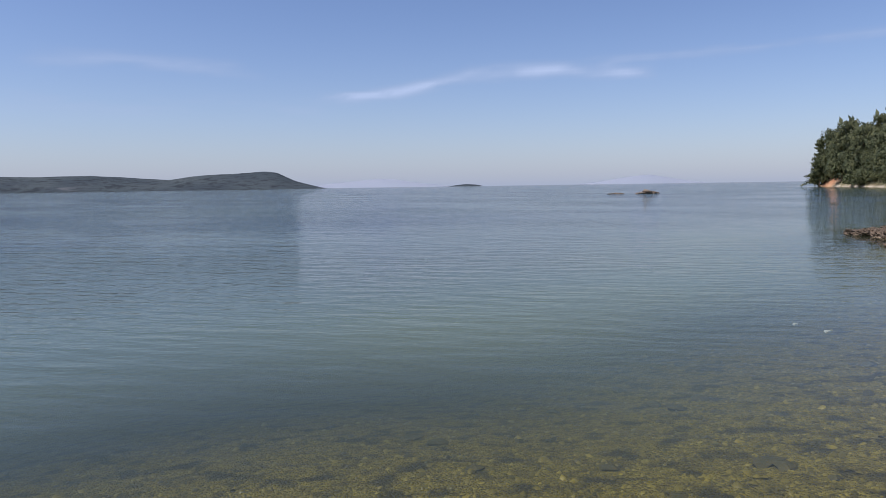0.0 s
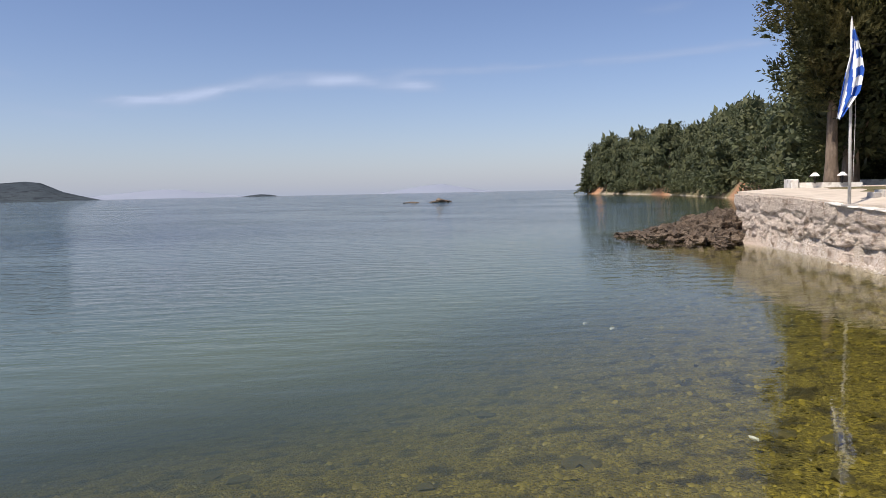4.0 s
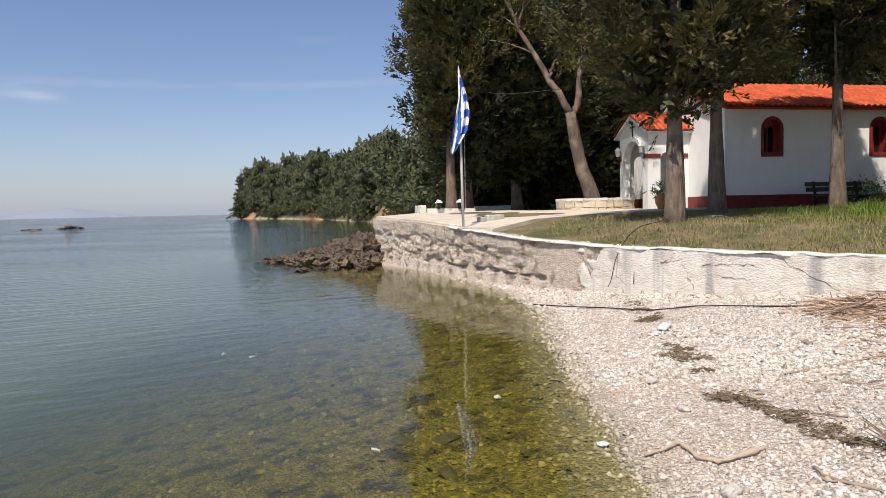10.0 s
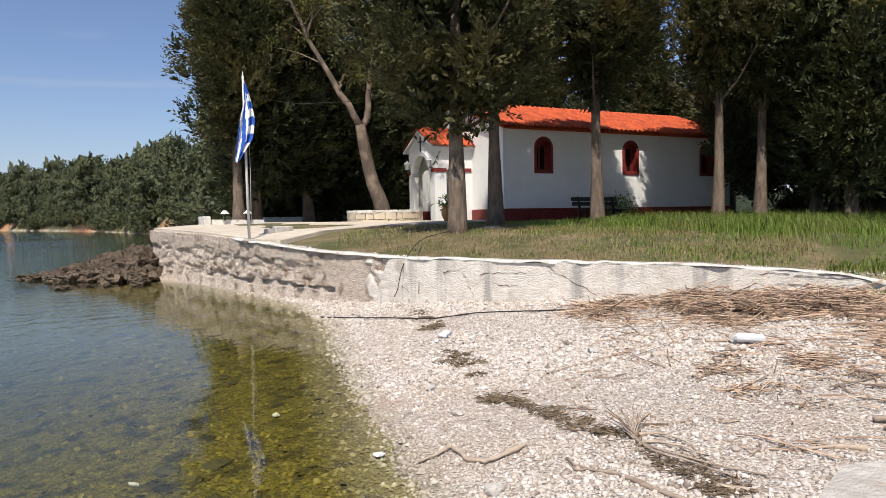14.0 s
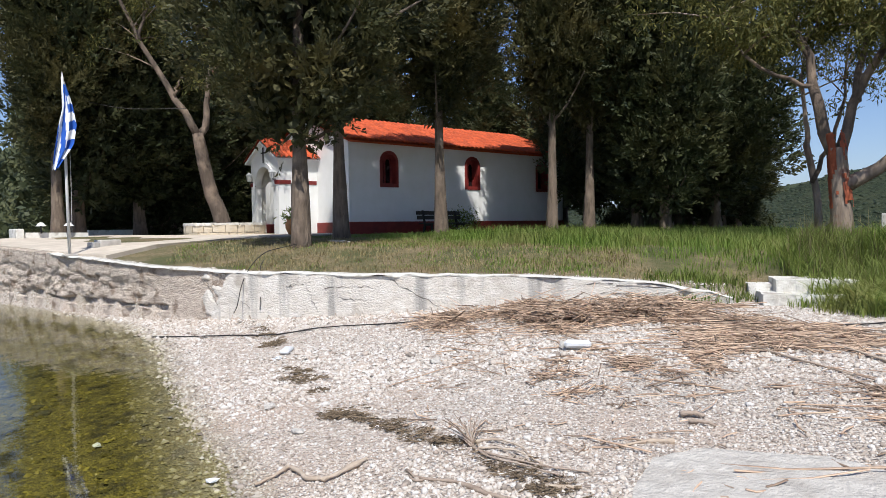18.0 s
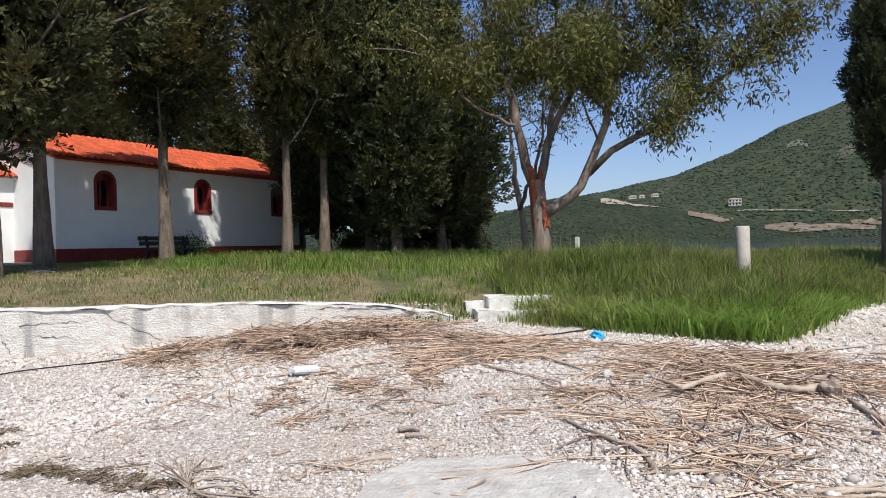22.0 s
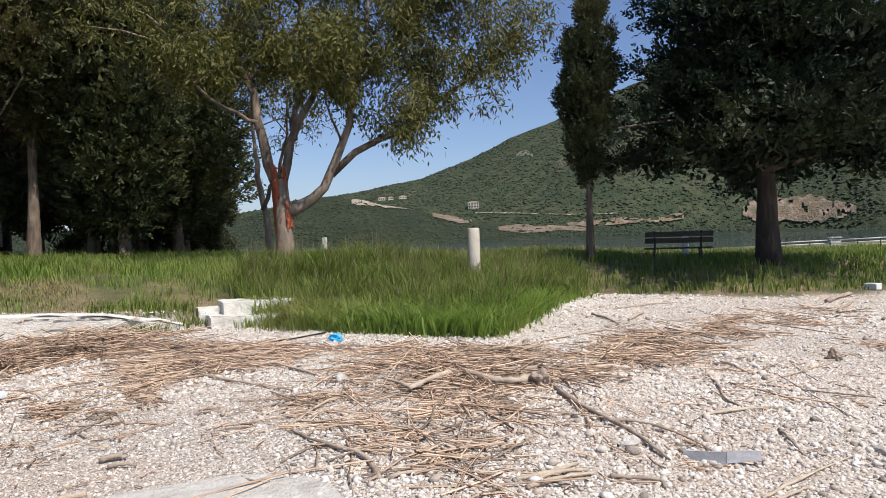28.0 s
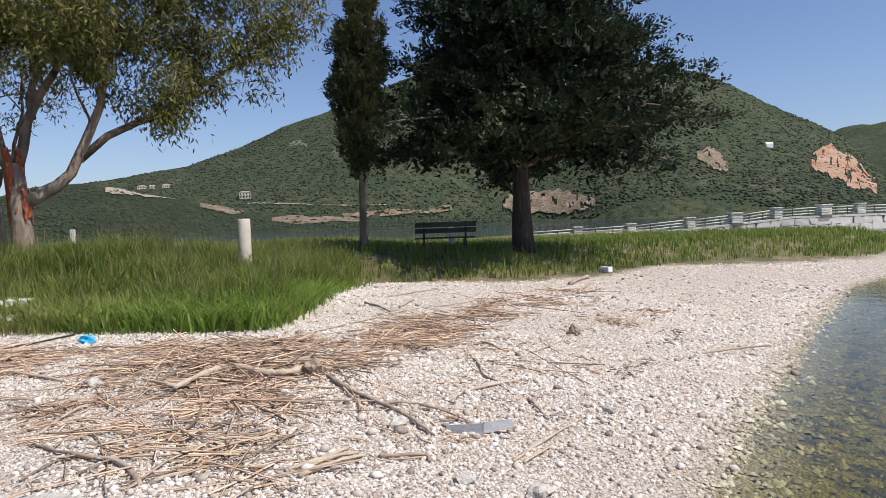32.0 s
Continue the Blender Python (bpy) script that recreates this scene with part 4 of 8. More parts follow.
ICO_TRI = [(0, 11, 5), (0, 5, 1), (0, 1, 7), (0, 7, 10), (0, 10, 11), (1, 5, 9), (5, 11, 4), (11, 10, 2), (10, 7, 6), (7, 1, 8), (3, 9, 4), (3, 4, 2), (3, 2, 6), (3, 6, 8), (3, 8, 9), (4, 9, 5), (2, 4, 11), (6, 2, 10), (8, 6, 7), (9, 8, 1)]
hill_bushes("mountain_scrub", "dark green scrub and small trees on the mountain", ON_MAIN, 26000, 1, 1.5)
hill_bushes("hill_scrub", "dark green scrub and trees on the low hill", ON_NEAR, 11000, 2, 1.1)


def far_house(name, label, place, face, w, d, h, floors, mat_wall):
    t = thing(name, Matrix.Translation(place) @ pose(0, 0, 0, 0, 0, face), label, "house")
    wl = part("wall", boxed(-w / 2, w / 2, -d / 2, d / 2, -3, h), mat_wall, t)
    bm = bmesh.new()
    a = [bm.verts.new(p) for p in ((-w / 2 - 0.6, -d / 2 - 0.6, h), (w / 2 + 0.6, -d / 2 - 0.6, h), (w / 2 + 0.6, d / 2 + 0.6, h), (-w / 2 - 0.6, d / 2 + 0.6, h), (-w / 4, 0, h + 1.7), (w / 4, 0, h + 1.7))]
    for f in ((0, 1, 5, 4), (1, 2, 5), (2, 3, 4, 5), (3, 0, 4), (3, 2, 1, 0)):
        bm.faces.new([a[i] for i in f])
    part("roof", bm, M_roofpale, t)
    for k in range(floors):
        for i in range(4):
            x = -w / 2 + w * (i + 0.5) / 4
            part("window", boxed(x - w / 16, x + w / 16, -d / 2 - 0.12, -d / 2 + 0.3, 0.9 + k * h / floors, 0.9 + k * h / floors + h / floors * 0.5), M_darkpane, t)
        part("balcony", boxed(-w / 2 - 0.2, w / 2 + 0.2, -d / 2 - 1.2, -d / 2, k * h / floors - 0.2, k * h / floors + 0.15), mat_wall, t)
    return t


M_roofpale = surf("pale_roof_tile", (0.36, 0.28, 0.21), (0.42, 0.33, 0.25), 1, rough=0.9, bstr=0)
M_cream = surf("cream_house_wall", (0.55, 0.51, 0.42), (0.60, 0.56, 0.47), 0.5, rough=0.9, bstr=0)
far_house("villa", "cream two-storey villa alone on the hillside", on_hill(*ON_MAIN, 84.4, 2.55), -84.4, 17, 10, 9, 2, M_cream)
for b, e, w in ((76.9, 3.42, 14), (77.6, 3.45, 9), (78.6, 3.5, 12)):
    far_house("hill_house", "small pale house among trees on the hill", on_hill(*ON_MAIN, b, e), -b, w, 7, 4, 1, M_cream)
p = on_hill(*ON_MAIN, 125.42, 4.9)
hc = thing("hill_chapel", Matrix.Translation(p) @ pose(0, 0, 0, 0, 0, -100), "tiny white chapel high on the mountainside", "chapel")
part("wall", boxed(-5, 5, -3, 3, -5, 4.5), M_white, hc)
bm = bmesh.new()
vs = [bm.verts.new(q) for q in ((-5.3, -3.3, 4.5), (5.3, -3.3, 4.5), (5.3, 3.3, 4.5), (-5.3, 3.3, 4.5), (-5.3, 0, 7), (5.3, 0, 7))]
for f in ((0, 1, 5, 4), (2, 3, 4, 5), (0, 4, 3), (1, 2, 5), (3, 2, 1, 0)):
    bm.faces.new([vs[i] for i in f])
part("roof", bm, M_white, hc)


# ---- the chapel ----
def arch_loop(u0, u1, v0, vs, n=10):
    r, c = (u1 - u0) / 2, (u0 + u1) / 2
    return [(u0, v0), (u1, v0)] + [(c + r * math.cos(a), vs + r * math.sin(a)) for a in np.linspace(0, math.pi, n)]


def wall_with(outer, holes, depth, place):
    """A wall from its outline and openings in its own plane, given depth, laid out by place(u, v, w)."""
    bm = bmesh.new()
    for loop in [outer] + holes:
        vs = [bm.verts.new((u, v, 0)) for u, v in loop]
        for a, b in zip(vs, vs[1:] + vs[:1]):
            bm.edges.new((a, b))
    bmesh.ops.triangle_fill(bm, edges=list(bm.edges), use_beauty=True)
    ext = bmesh.ops.extrude_face_region(bm, geom=list(bm.faces))
    bmesh.ops.translate(bm, verts=[v for v in ext["geom"] if isinstance(v, bmesh.types.BMVert)], vec=(0, 0, depth))
    for v in bm.verts:
        v.co = Vector(place(*v.co))
    return bm


CL, CW, CH, CR = 11.65, 7.0, 3.45, 4.72       # length, width, wall and ridge height
chapel = thing("chapel", pose(13.86, 21.6, 1.62, 0, 0, -0.9), "small white chapel with red tiled roof and maroon trim", "chapel")
WINS = [1.75, 5.98, 10.24]
holes = [arch_loop(c - 0.36, c + 0.36, 1.82, 2.72) for c in WINS]
part("wall", wall_with([(0, 0), (CL, 0), (CL, CH), (0, CH)], holes, 0.45, lambda u, v, w: (u, w, v)), M_white, chapel)
part("wall", boxed(0, CL, CW - 0.4, CW, 0, CH), M_white, chapel)
part("gable_wall", wall_with([(0.452, 0), (CW - 0.402, 0), (CW - 0.402, CH), (CW / 2, CR - 0.12), (0.452, CH)], [arch_loop(CW / 2 - 0.55, CW / 2 + 0.55, 0.02, 1.9)], 0.45, lambda u, v, w: (w + 0.003, u, v)), M_white, chapel)
bm = bmesh.new()
for y0, y1, z0, z1 in ((0.0, 0.452, CH, CH + 0.25),):
    box(bm, 0.0, 0.45, y0, y1, z0, z1 - 0.2)
part("gable_shoulder", bm, M_white, chapel)
part("end_wall", wall_with([(0.453, 0), (CW - 0.403, 0), (CW - 0.403, CH), (CW / 2, CR - 0.12), (0.453, CH)], [], 0.447, lambda u, v, w: (CL - 0.45 + w, u, v)), M_white, chapel)
part("corner_pilaster", boxed(-0.05, 0.05, -0.03, 0.62, 0.46, CH - 0.05, 0.01), M_white, chapel)
part("plinth", boxed(-0.05, CL + 0.05, -0.045, CW + 0.045, -0.5, 0.46, 0.015), M_maroon, chapel, "maroon painted plinth")
for c in WINS:
    win = part("window", wall_with(arch_loop(c - 0.42, c + 0.42, 1.76, 2.72), [arch_loop(c - 0.31, c + 0.31, 1.90, 2.72)], 0.09, lambda u, v, w: (u, w - 0.035, v)), M_maroon, chapel, "arched window with maroon frame")
    part("reveal", wall_with(arch_loop(c - 0.358, c + 0.358, 1.822, 2.72), [arch_loop(c - 0.33, c + 0.33, 1.85, 2.72)], 0.30, lambda u, v, w: (u, w + 0.06, v)), M_maroon, win)
    part("sash", wall_with(arch_loop(c - 0.33, c + 0.33, 1.85, 2.72), [arch_loop(c - 0.26, c - 0.03, 1.93, 2.74, 6), arch_loop(c + 0.03, c + 0.26, 1.93, 2.74, 6)], 0.05, lambda u, v, w: (u, w + 0.28, v)), M_maroon, win)
    part("pane", boxed(c - 0.33, c + 0.33, 0.335, 0.345, 1.85, 3.0), M_darkpane, win, "dark window glass")


def tile_mesh(width, length):
    """One barrel tile, thick, running along +y, its lower end at y = 0."""
    n = 5
    verts = []
    for y, k in ((0, 1.06), (length, 0.94)):
        for rad in (width / 2, width / 2 - 0.018):
            for i in range(n + 1):
                a = math.pi * i / n
                verts.append((-math.cos(a) * rad * k, y, math.sin(a) * rad * k * 0.8))
    m = n + 1
    F = []
    for i in range(n):
        F += [(i, i + 1, 2 * m + i + 1, 2 * m + i), (m + i + 1, m + i, 3 * m + i, 3 * m + i + 1), (i + 1, i, m + i, m + i + 1)]
    me = bpy.data.meshes.new("tile")
    me.from_pydata(verts, [], F)
    me.polygons.foreach_set("use_smooth", np.ones(len(F), dtype=bool))
    me.materials.append(M_tile)
    return me, np.array(verts), np.array(F)


def tiled_slope(parent, a, b, up, cut0, cut1, rows_single, pitch=0.235, seed=1):
    """Tiles on a roof slope: eave from a to b, up: vector from eave to ridge; cut: shortening of the eave at each end over the full height."""
    a, b, up = Vector(a), Vector(b), Vector(up)
    across = (b - a).normalized()
    nrm = across.cross(up).normalized()
    if nrm.z < 0:
        nrm = -nrm
    rows = max(1, int(up.length / 0.34))
    r = random.Random(seed)
    step = up.length / rows
    me, tv, tf = tile_mesh(pitch * 0.98, step * 1.18)
    rest = []
    basis = Matrix((across, up.normalized(), nrm)).transposed()
    for k in range(rows):
        f = k / rows
        x0, x1 = cut0 * f, (b - a).length - cut1 * f
        n = int((x1 - x0) / pitch)
        for i in range(n):
            at = a + across * (x0 + (i + 0.5) * (x1 - x0) / n) + up * f + nrm * (0.03 + 0.012 * (k % 2))
            m = Matrix.Translation(at) @ (basis @ Euler((radians(3 + r.uniform(-1, 1)), 0, radians(r.uniform(-1.5, 1.5)))).to_matrix()).to_4x4()
            if k < rows_single:
                ob = new("tile", me)
                ob.parent = parent
                ob.matrix_basis = m
            else:
                mm = np.array(m)
                rest.append((tv @ mm[:3, :3].T + mm[:3, 3], tf))
    if rest:
        v, f = join_np(rest)
        tagged(mesh_np("tile_field", v, f, M_tile2, parent, smooth=True), kind="stuff")
    return nrm


def roof_plate(pts, thick, parent, name="roof_board", mat=None):
    bm = bmesh.new()
    f = bm.faces.new([bm.verts.new(p) for p in pts])
    ext = bmesh.ops.extrude_face_region(bm, geom=[f])
    bmesh.ops.translate(bm, verts=[v for v in ext["geom"] if isinstance(v, bmesh.types.BMVert)], vec=(0, 0, -thick))
    return part(name, bm, mat or M_tile2, parent)


OV = 0.32
slope = (CR - CH) / (CW / 2)
ez = CH - OV * slope + 0.06
x0, x1 = -0.16, CL + 0.28
roof = part("roof", boxed(0.1, CL - 0.3, CW / 2 - 0.09, CW / 2 + 0.09, CR - 0.1, CR + 0.02), M_tile2, chapel, "red clay barrel-tile roof with gable ends")
roof_plate([(x0, -OV, ez), (x1, -OV, ez), (x1, CW / 2, CR + 0.03), (x0, CW / 2, CR + 0.03)], 0.07, roof)
roof_plate([(x1, CW + OV, ez), (x0, CW + OV, ez), (x0, CW / 2 + 0.001, CR + 0.03), (x1, CW / 2 + 0.001, CR + 0.03)], 0.07, roof)
tiled_slope(roof, (x0, -OV - 0.05, ez), (x1, -OV - 0.05, ez), (0, CW / 2 + OV, CR + 0.03 - ez), 0, 0, 5)
for k in range(36):
    x = x0 + 0.02 + k * 0.34
    if x < x1 - 0.2:
        ob = new("ridge_tile", bpy.data.meshes["tile"])
        ob.parent = roof
        ob.matrix_basis = pose(x, CW / 2, CR + 0.04, 0, 0, -90) @ Matrix.Diagonal((1.1, 1.05, 1.1, 1))
for xv in (x0, x1):                                  # verge tiles down both gables
    for k in range(12):
        f = k / 12
        ob = new("verge_tile", bpy.data.meshes["tile"])
        ob.parent = roof
        ob.matrix_basis = look((xv, -OV + (CW / 2 + OV) * f, ez + (CR + 0.03 - ez) * f + 0.06), (xv, CW / 2, CR + 0.09)) @ pose(0, 0, 0, -90, 0, 0)

# porch on the west end
PX, PC, PW = -1.65, 3.55, 1.20                      # front, axis and half width in the chapel's own plan
PH, PR = 2.95, 3.60
porch = part("porch", wall_with([(PC - PW, 0), (PC + PW, 0), (PC + PW, PH), (PC, PR - 0.05), (PC - PW, PH)], [arch_loop(PC - 0.78, PC + 0.78, 0.02, 1.86, 16)], 0.24, lambda u, v, w: (PX + w, u, v)), M_white, chapel, "open white porch with arches and a tiled gable roof")
for yy in (PC - PW, PC + PW - 0.22):
    part("porch_side", wall_with([(PX + 0.243, 0), (-0.003, 0), (-0.003, PH), (PX + 0.243, PH)], [arch_loop(PX + 0.50, PX + 1.12, 0.02, 1.85, 14)], 0.22, lambda u, v, w, yy=yy: (u, yy + w, v)), M_white, porch)
for y0, y1 in ((PC - PW - 0.03, PC - 0.78), (PC + 0.78, PC + PW + 0.03)):
    part("band", boxed(PX - 0.035, PX + 0.2, y0, y1, 1.93, 2.08, 0.006), M_maroon, porch, "maroon band at the arch springing")
for xa, xb in ((PX + 0.205, PX + 0.50), (PX + 1.12, -0.05)):
    part("band", boxed(xa, xb, PC - PW - 0.033, PC - PW + 0.1, 1.93, 2.08, 0.006), M_maroon, porch)
part("porch_plinth", boxed(PX + 0.30, -0.05, PC - 0.5, PC + 0.5, 0.02, 0.06), M_pave, porch)
part("inner_dado", boxed(-0.06, -0.004, PC - 0.9, PC + 0.9, 0.06, 0.5), M_maroon, porch)
part("step", boxed(PX - 0.55, PX + 0.3, PC - 1.5, PC + 1.5, -0.3, 0.015, 0.015), M_pave, porch)
proof = part("porch_roof", boxed(PX - 0.1, 0.0, PC - 0.05, PC + 0.05, PR - 0.06, PR + 0.02), M_tile2, porch)
POV = 0.22
ps = (PR - PH) / PW
pez = PH - POV * ps + 0.05
for sgn in (-1, 1):
    pts = [(PX - 0.16, PC + sgn * (PW + POV), pez), (0.0, PC + sgn * (PW + POV), pez), (0.0, PC + sgn * 0.002, PR + 0.03), (PX - 0.16, PC + sgn * 0.002, PR + 0.03)]
    roof_plate(pts if sgn < 0 else pts[::-1], 0.06, proof, mat=M_white)
tiled_slope(proof, (PX - 0.2, PC - PW - POV - 0.04, pez), (0.0, PC - PW - POV - 0.04, pez), (0, PW + POV, PR + 0.03 - pez), 0, 0, 9, 0.2, seed=4)
tiled_slope(proof, (PX - 0.2, PC + PW + POV + 0.04, pez), (0.0, PC + PW + POV + 0.04, pez), (0, -PW - POV, PR + 0.03 - pez), 0, 0, 0, 0.2, seed=5)
for k in range(9):
    ob = new("ridge_tile", bpy.data.meshes["tile"])
    ob.parent = proof
    ob.matrix_basis = pose(PX - 0.1 + k * 0.2, PC, PR + 0.05, 0, 0, -90)
bm = boxed(PX - 0.05, PX - 0.02, PC - 0.022, PC + 0.022, 2.80, 3.40)
box(bm, PX - 0.052, PX - 0.018, PC - 0.17, PC + 0.17, 3.16, 3.21)
part("arch_moulding", wall_with(arch_loop(PC - 0.94, PC + 0.94, 2.09, 2.10, 18), [arch_loop(PC - 0.79, PC + 0.79, 2.091, 2.101, 16)], 0.05, lambda u, v, w: (PX - 0.05 + w, u, v - 0.24)), M_white, porch)
part("cross", bm, M_iron, porch, "dark iron cross above the arch")
for yy in (PC - 1.02, PC + 1.02):
    bm = boxed(PX - 0.16, PX, yy - 0.02, yy + 0.02, 2.10, 2.13)
    lamp = part("lantern", bm, M_iron, porch, "white wall lantern beside the arch")
    bm = bmesh.new()
    bmesh.ops.create_cone(bm, cap_ends=True, segments=6, radius1=0.07, radius2=0.12, depth=0.24, matrix=pose(PX - 0.17, yy, 2.26))
    part("lamp_glass", bm, M_lampglass, lamp)
    bm = bmesh.new()
    bmesh.ops.create_cone(bm, cap_ends=True, segments=6, radius1=0.14, radius2=0.02, depth=0.12, matrix=pose(PX - 0.17, yy, 2.44))
    part("lamp_cap", bm, M_white, lamp)
part("door", boxed(0.06, 0.14, CW / 2 - 0.54, CW / 2 + 0.54, 0.02, 2.3), M_maroon, chapel, "dark maroon door inside the porch")


# ---- trees ----
def leaf_cards(rs, centres, spread, per, length, width, flat=1.0, droop=0.0):
    """Small pointed leaves scattered round each centre."""
    c = np.repeat(np.asarray(centres, float), per, axis=0)
    n = len(c)
    sp = np.repeat(np.broadcast_to(spread, (len(centres),)), per)[:, None]
    off = rs.normal(0, 0.5, (n, 3)) * sp * np.array([1, 1, flat])
    a = rs.normal(0, 1, (n, 3)) + off / (sp + 1e-6) * 1.2
    a[:, 2] -= droop
    a /= np.linalg.norm(a, axis=1, keepdims=True)
    b = np.cross(a, rs.normal(0, 1, (n, 3)))
    b /= np.linalg.norm(b, axis=1, keepdims=True) + 1e-9
    ln = length * (0.6 + 0.8 * rs.rand(n, 1)) / 2
    wd = width * (0.6 + 0.8 * rs.rand(n, 1)) / 2
    p = c + off
    V = np.stack([p - a * ln, p + b * wd, p + a * ln, p - b * wd], 1).reshape(-1, 3)
    return V, np.arange(4 * n).reshape(-1, 4)


def crown_points(rs, n, z0, z1, radius, shape, lump=0.3, seed=0, shell=0.45):
    """Clump centres inside an uneven crown; shape(f) is the radius along its height."""
    out = []
    ph = rs.uniform(0, 6.28, 6)
    while len(out) < n:
        f = rs.rand()
        ang = rs.uniform(0, 6.283)
        edge = radius * shape(f) * (1 + lump * (math.sin(2 * ang + 7 * f + ph[0]) * 0.5 + math.sin(3 * ang - 11 * f + ph[1]) * 0.4 + math.sin(5 * ang + 19 * f + ph[2]) * 0.35))
        if rs.rand() > (shape(f) + 0.15):
            continue
        q = edge * (shell + (1 - shell) * rs.rand() ** 0.5) if rs.rand() < 0.75 else edge * rs.rand() ** 0.5
        out.append((q * math.cos(ang), q * math.sin(ang), z0 + (z1 - z0) * f))
    return np.array(out)


def with_fill(rs, outer, pts, axis_x, shrink, count, per, leaf, spread):
    """Joins an outer leaf layer with the coarse, dense sprays inside the crown."""
    q = np.asarray(pts)[rs.randint(0, len(pts), count)].copy()
    k = shrink * (0.55 + 0.45 * rs.rand(count))
    ax = axis_x(q[:, 2])
    q[:, 0] = ax + (q[:, 0] - ax) * k
    q[:, 1] *= k
    v2, f2 = leaf_cards(rs, q, spread, per, leaf[0], leaf[1], 0.9, 0.1)
    v, f = join_np([outer, (v2, f2)])
    return v, f


def sprays(rs, centres, ways, length, leaves, leaf):
    """Leafy twigs: each has an axis along its way and flat leaflets set to both sides of it, shorter towards the tip."""
    n = len(centres)
    d = ways / (np.linalg.norm(ways, axis=1, keepdims=True) + 1e-9)
    side = np.cross(d, rs.normal(0, 1, (n, 3)))
    side /= np.linalg.norm(side, axis=1, keepdims=True) + 1e-9
    L = length * (0.6 + 0.8 * rs.rand(n, 1))
    f = (np.arange(leaves)[None] + rs.rand(n, leaves)) / leaves
    sgn = np.where(np.arange(leaves) % 2 == 0, 1.0, -1.0)[None] * (0.35 + 0.5 * rs.rand(n, leaves))
    D, S = d[:, None], side[:, None]
    a = D * 0.8 + S * sgn[..., None] + rs.normal(0, 0.22, (n, leaves, 3))
    a /= np.linalg.norm(a, axis=2, keepdims=True)
    b = np.cross(a, np.cross(D, S) + rs.normal(0, 0.35, (n, leaves, 3)))
    b /= np.linalg.norm(b, axis=2, keepdims=True) + 1e-9
    size = (1.15 - 0.5 * f)[..., None] * (0.7 + 0.6 * rs.rand(n, leaves, 1))
    root = centres[:, None] + D * (L[:, None] * (f[..., None] - 0.4))
    ln, wd = a * leaf[0] * size, b * leaf[1] * size / 2
    V = np.stack([root, root + ln * 0.5 + wd, root + ln, root + ln * 0.5 - wd], 2).reshape(-1, 3)
    return V, np.arange(4 * n * leaves).reshape(-1, 4)


def bough_masses(rs, count, z0, z1, radius, shape, puff, per, lift=0.5):
    """Where the sprays of a crown sit: tufted masses at the ends of boughs all round, denser on their outer and upper sides."""
    C, W = [], []
    for k in range(count):
        f = (k + rs.rand()) / count
        ang = k * 2.399 + rs.uniform(-0.6, 0.6)
        out = np.array([math.cos(ang), math.sin(ang), 0.0])
        size = puff * (0.65 + 0.75 * rs.rand()) * (0.55 + 0.45 * shape(f))
        reach = max(0.0, radius * shape(f) * (0.72 + 0.5 * rs.rand()) - size * 0.8)
        c = out * reach + (0, 0, z0 + (z1 - z0) * f + rs.normal(0, 0.12))
        m = int(per * (0.6 + 0.8 * rs.rand()) * (size / puff) ** 1.3)
        q = rs.normal(0, 1, (m, 3)) + out * 0.7 + (0, 0, 0.25)
        q /= np.linalg.norm(q, axis=1, keepdims=True)
        C.append(c + q * size * (0.55 + 0.5 * rs.rand(m, 1) ** 0.6) * np.array([1, 1, 1.15]))
        W.append(q * 0.7 + out * 0.45 + (0, 0, lift) + rs.normal(0, 0.25, (m, 3)))
    return np.vstack(C), np.vstack(W)


def tree_at(name, label, place, group="trees on the shore"):
    return thing(name, Matrix.Translation(place), label, "tree", group)


def trunk_part(tree, ctrl, r0, r1, material, n=14, sides=10, flare=1.5, seed=0, name="trunk"):
    pts = curve_pts(ctrl, n)
    f = np.linspace(0, 1, n)
    rad = r0 + (r1 - r0) * f
    if flare:
        rad = rad * (1 + (flare - 1) * np.exp(-f * n * 0.55))
    v, fc = tube(pts, rad, sides, 0.16, seed)
    return mesh_np(name, v, fc, material, tree, smooth=True)


def cypress(seed, H, R, clear, material, lean=0.0, boughs=70, per=62, leaf=(0.17, 0.062), top=0.5, puff=0.85, spray=0.46, leaves=9, low=0.03):
    """A broad old cypress: bare lower trunk, dense dark uneven crown."""
    rs = np.random.RandomState(seed)
    t = tree_at("cypress_tree", "tall dark green cypress with a bare grey trunk", (0, 0, 0))
    trunk_part(t, [(0, 0, -0.3), (lean * 0.3, 0.05, H * 0.3), (lean, 0, H * 0.9)], 0.20, 0.05, M_bark, seed=seed)
    shape = lambda f: max(0.05, (min(1, (f + low) / 0.22) ** 0.6) * (1 - max(0, f - top) / (1 - top) * 0.85))
    c, w = bough_masses(rs, boughs, clear, H, R, shape, puff, per)
    c[:, 0] += lean * c[:, 2] / H
    for k in range(9):
        q = c[rs.randint(len(c))]
        b = np.array([lean * 0.5, 0, max(clear * 0.8, q[2] - 1.5)])
        v, fc = tube(curve_pts([b, (b + q) / 2 + (0, 0, -0.2), q], 5), [0.06, 0.05, 0.04, 0.03, 0.015], 5)
        mesh_np("limb", v, fc, M_bark, t, smooth=True)
    v, f = with_fill(rs, sprays(rs, c, w, spray, leaves, leaf), c, lambda z: lean * z / H, 0.66, 700, 12, (0.32, 0.15), 0.42)
    mesh_np("crown", v, f, material, t)
    return t


